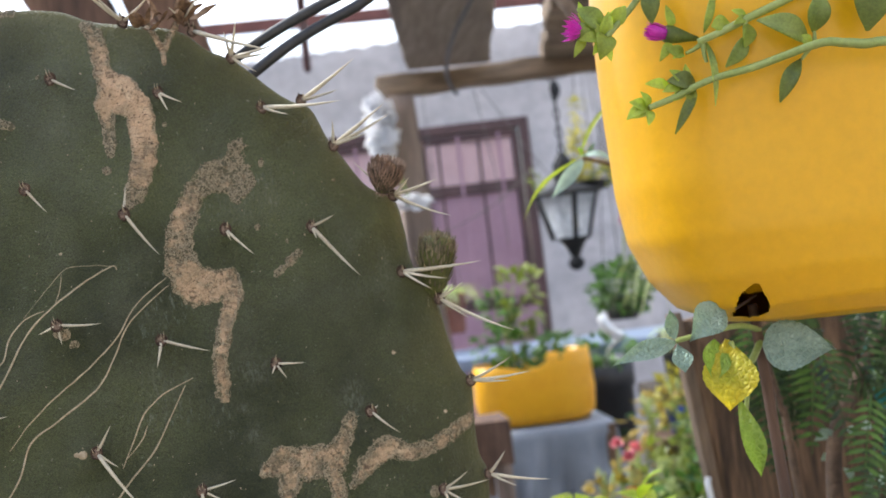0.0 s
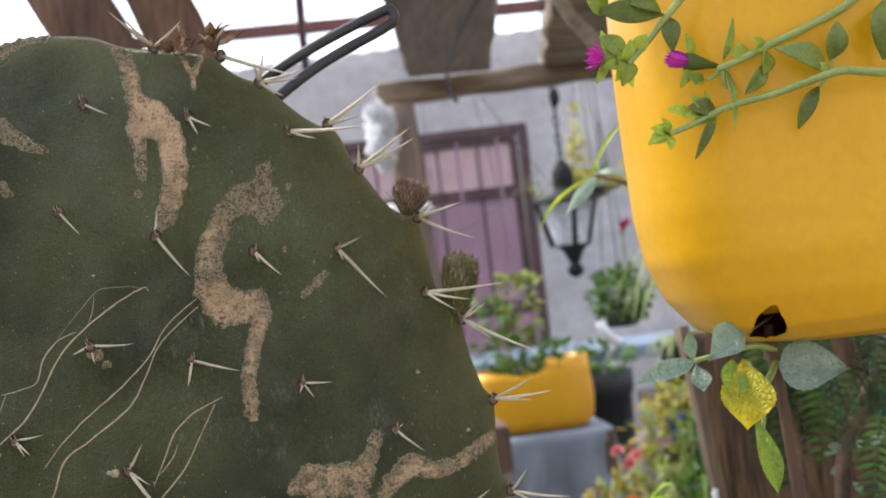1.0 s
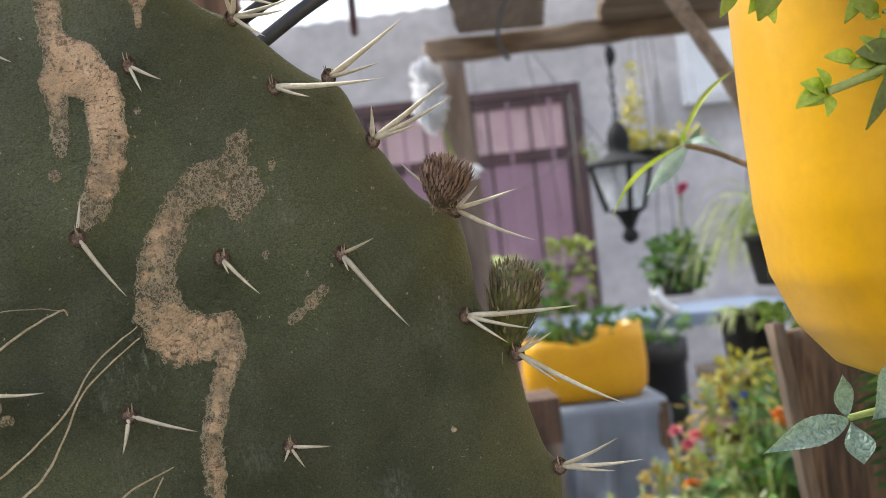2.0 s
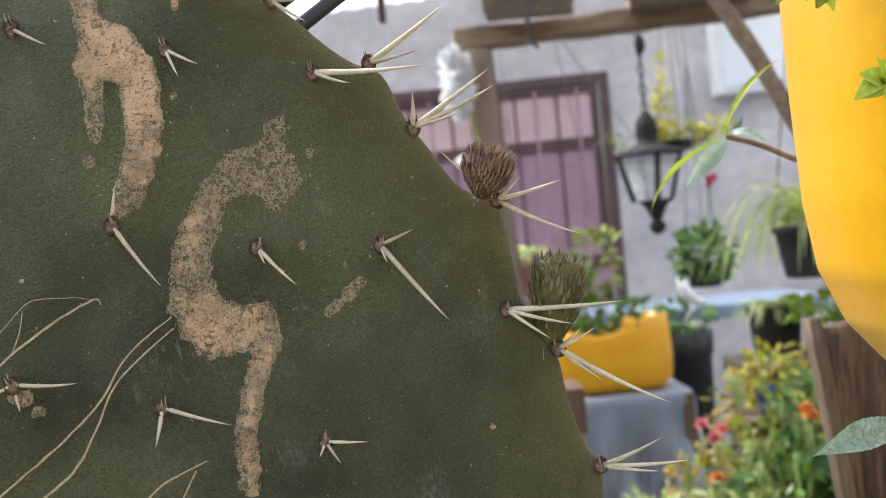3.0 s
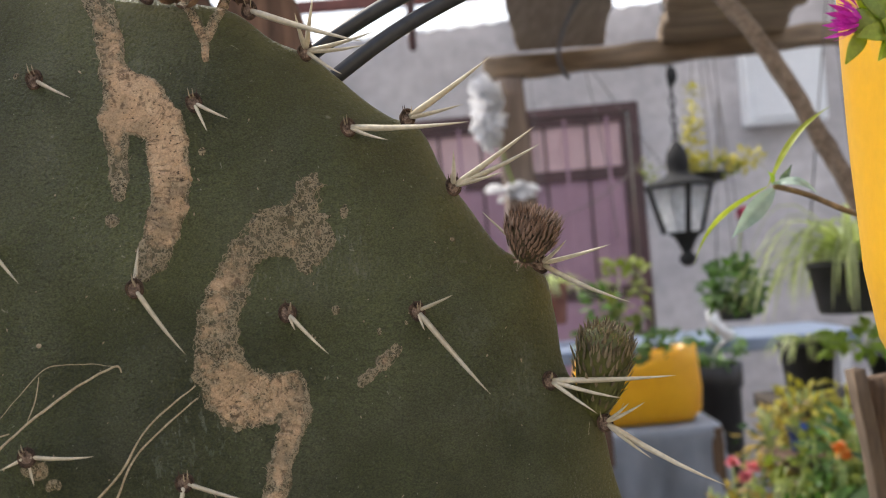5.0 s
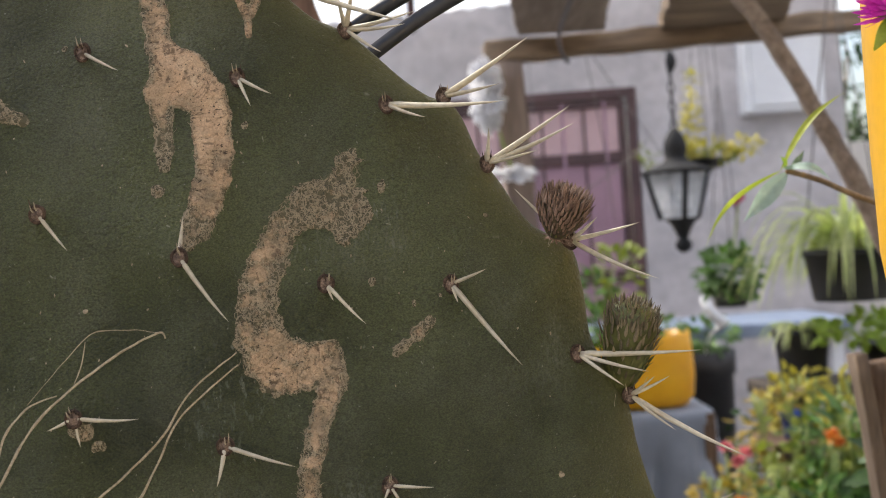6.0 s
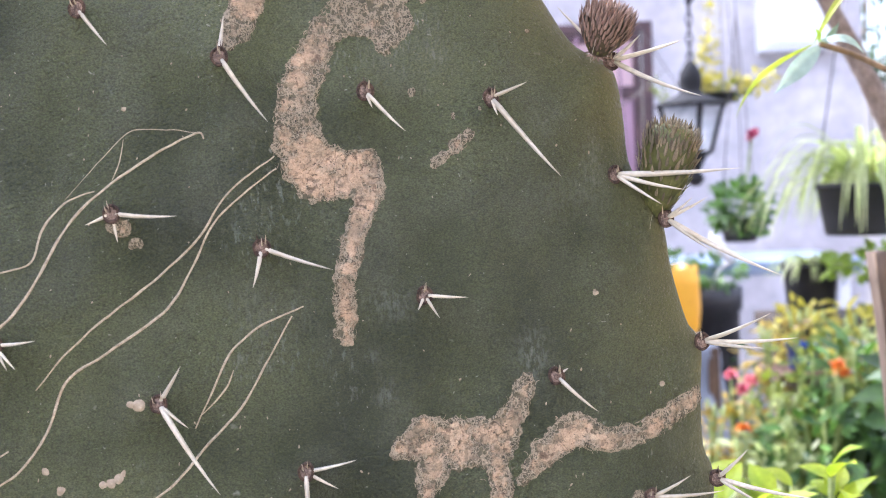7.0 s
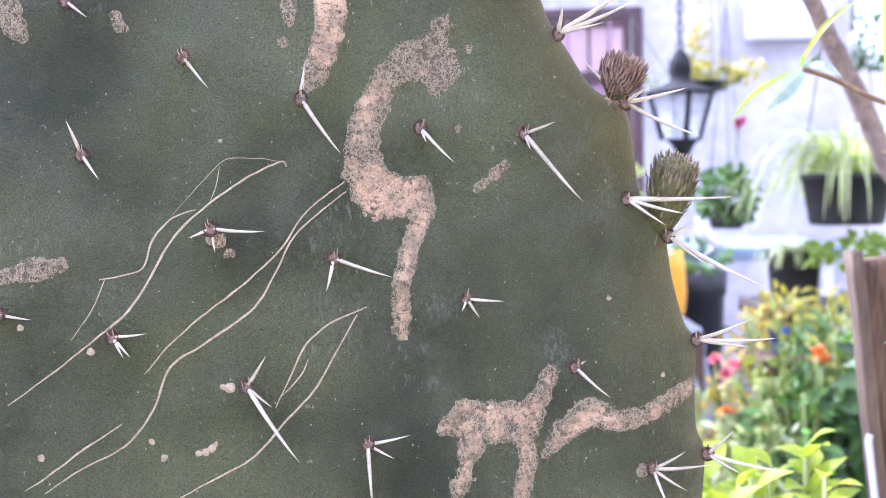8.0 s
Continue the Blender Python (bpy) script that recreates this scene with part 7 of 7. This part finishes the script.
    for pts, r in (([(0.43, 0.8, 0.0), (0.42, 0.78, 0.6), (0.385, 0.76, 1.0), (0.46, 0.76, 1.16)], 0.007), ([(0.40, 0.8, 0.0), (0.37, 0.77, 0.8), (0.355, 0.76, 1.06), (0.35, 0.75, 1.14)], 0.005),
                   ([(0.5, 0.8, 0.0), (0.46, 0.72, 0.8), (0.445, 0.7, 1.06), (0.45, 0.7, 1.16)], 0.005),
                   ([(0.275, 0.44, 0.0), (0.25, 0.44, 0.6), (0.226, 0.44, 1.042), (0.222, 0.44, 1.09), (0.212, 0.44, 1.138)], 0.0026),
                   ([(0.285, 0.44, 0.0), (0.252, 0.44, 0.9), (0.247, 0.445, 1.05), (0.272, 0.46, 1.0955), (0.2988, 0.475, 1.1211), (0.34, 0.49, 1.165)], 0.005)):
        bm = bmesh.new()
        p = spline(pts, 8)
        tube(bm, p, [r * (1 - 0.45 * i / len(p)) for i in range(len(p))], 8, 0.18)
        part("stem", bm, DARK_BARK, root)
    for k in range(7):
        bm = bmesh.new()
        x, z = 0.24 + 0.025 * k, 1.13 - 0.02 * (k % 3)
        tube(bm, spline([(0.4, 0.79, 0.75 + 0.02 * k), (0.36, 0.66, 0.98), (x + 0.06, 0.5, 1.06), (x + 0.03, 0.46, z)], 8), 0.0014, 6)
        part("stem", bm, TWIG if k % 2 else DARK_BARK, root)
    # drooping fronds, each a midrib with two rows of slim leaflets
    for k in range(74):
        if k < 44:
            x, z, y = (rnd(0.212, 0.246), rnd(1.115, 1.135), rnd(0.43, 0.475)) if k < 11 else (rnd(0.262, 0.36), rnd(1.04, 1.165), rnd(0.42, 0.475))
        else:
            x, z, y = rnd(0.37, 0.46), rnd(1.0, 1.17), rnd(0.53, 0.64)
        bm = bmesh.new()
        a = Vector((x, y, z))
        d = Vector((rnd(-0.35, 0.35), rnd(-0.25, 0.2), -1) if k < 11 else (rnd(-0.6, 1.0), rnd(-0.25, 0.2), rnd(-1.1, 0.1))).normalized()
        ln = rnd(0.035, 0.055) if k < 11 else rnd(0.04, 0.07)
        s = d.cross(Vector((rnd(-0.4, 0.4), -1, rnd(0, 0.6)))).normalized()

        def rib(t):
            return a + d * ln * t + Vector((0, 0, -0.3 * ln * t * t))
        tube(bm, [rib(i / 6) for i in range(7)], [0.0006 - 0.00006 * i for i in range(7)], 4)
        pairs = int(ln / 0.0036)
        for i in range(pairs):
            t = 0.06 + 0.93 * i / pairs
            wl = 0.0125 * math.sin(math.pi * (0.22 + 0.74 * t)) + 0.001
            for sg in (-1, 1):
                e = rib(t) + (s * sg + d * rnd(0.3, 0.5)).normalized() * wl * rnd(0.85, 1.1)
                blade(bm, rib(t), e, 0.0026, (0, -1, 0.4), 0.08, 0.25, 4, 0.4, cols=1)
        # one frond in four takes a brighter leaf colour, painted as if sunlit
        part("frond", bm, LEAF if k % 4 == 1 else FROND if k % 3 else FERN, root)
    # pale dry scraps caught in the twigs
    for k in range(26):
        p = Vector((rnd(0.25, 0.33), rnd(0.43, 0.47), rnd(1.035, 1.075)))
        d = Vector((rnd(-1, 1), rnd(-0.5, 0.3), rnd(-0.6, 0.8))).normalized()
        bm = bmesh.new()
        blade(bm, p, p + d * rnd(0.006, 0.013), rnd(0.003, 0.006), (rnd(-0.5, 0.5), -1, 0.5), 0.2, 0.4, 5, cols=1)
        part("dry_leaf", bm, SAGE if k % 3 else LEAF_SILVER, root, "grey dried leaf")
    # teal bucket half hidden behind the fronds
    tub("bucket", (0.74, 1.3, 0.72), 0.11, 0.3, "teal plastic bucket on an upturned crate", TEAL)
    crate = thing("crate", (0.74, 1.3, 0.0), "upturned dark wooden crate", "crate")
    bm = bmesh.new()
    block(bm, (0.61, 1.18, 0.0), (0.88, 1.43, 0.719), 0.006)
    part("box", bm, PLANK, crate, smooth=False)


yellow_pot()
trailing_plant()
plank_and_shrubs()
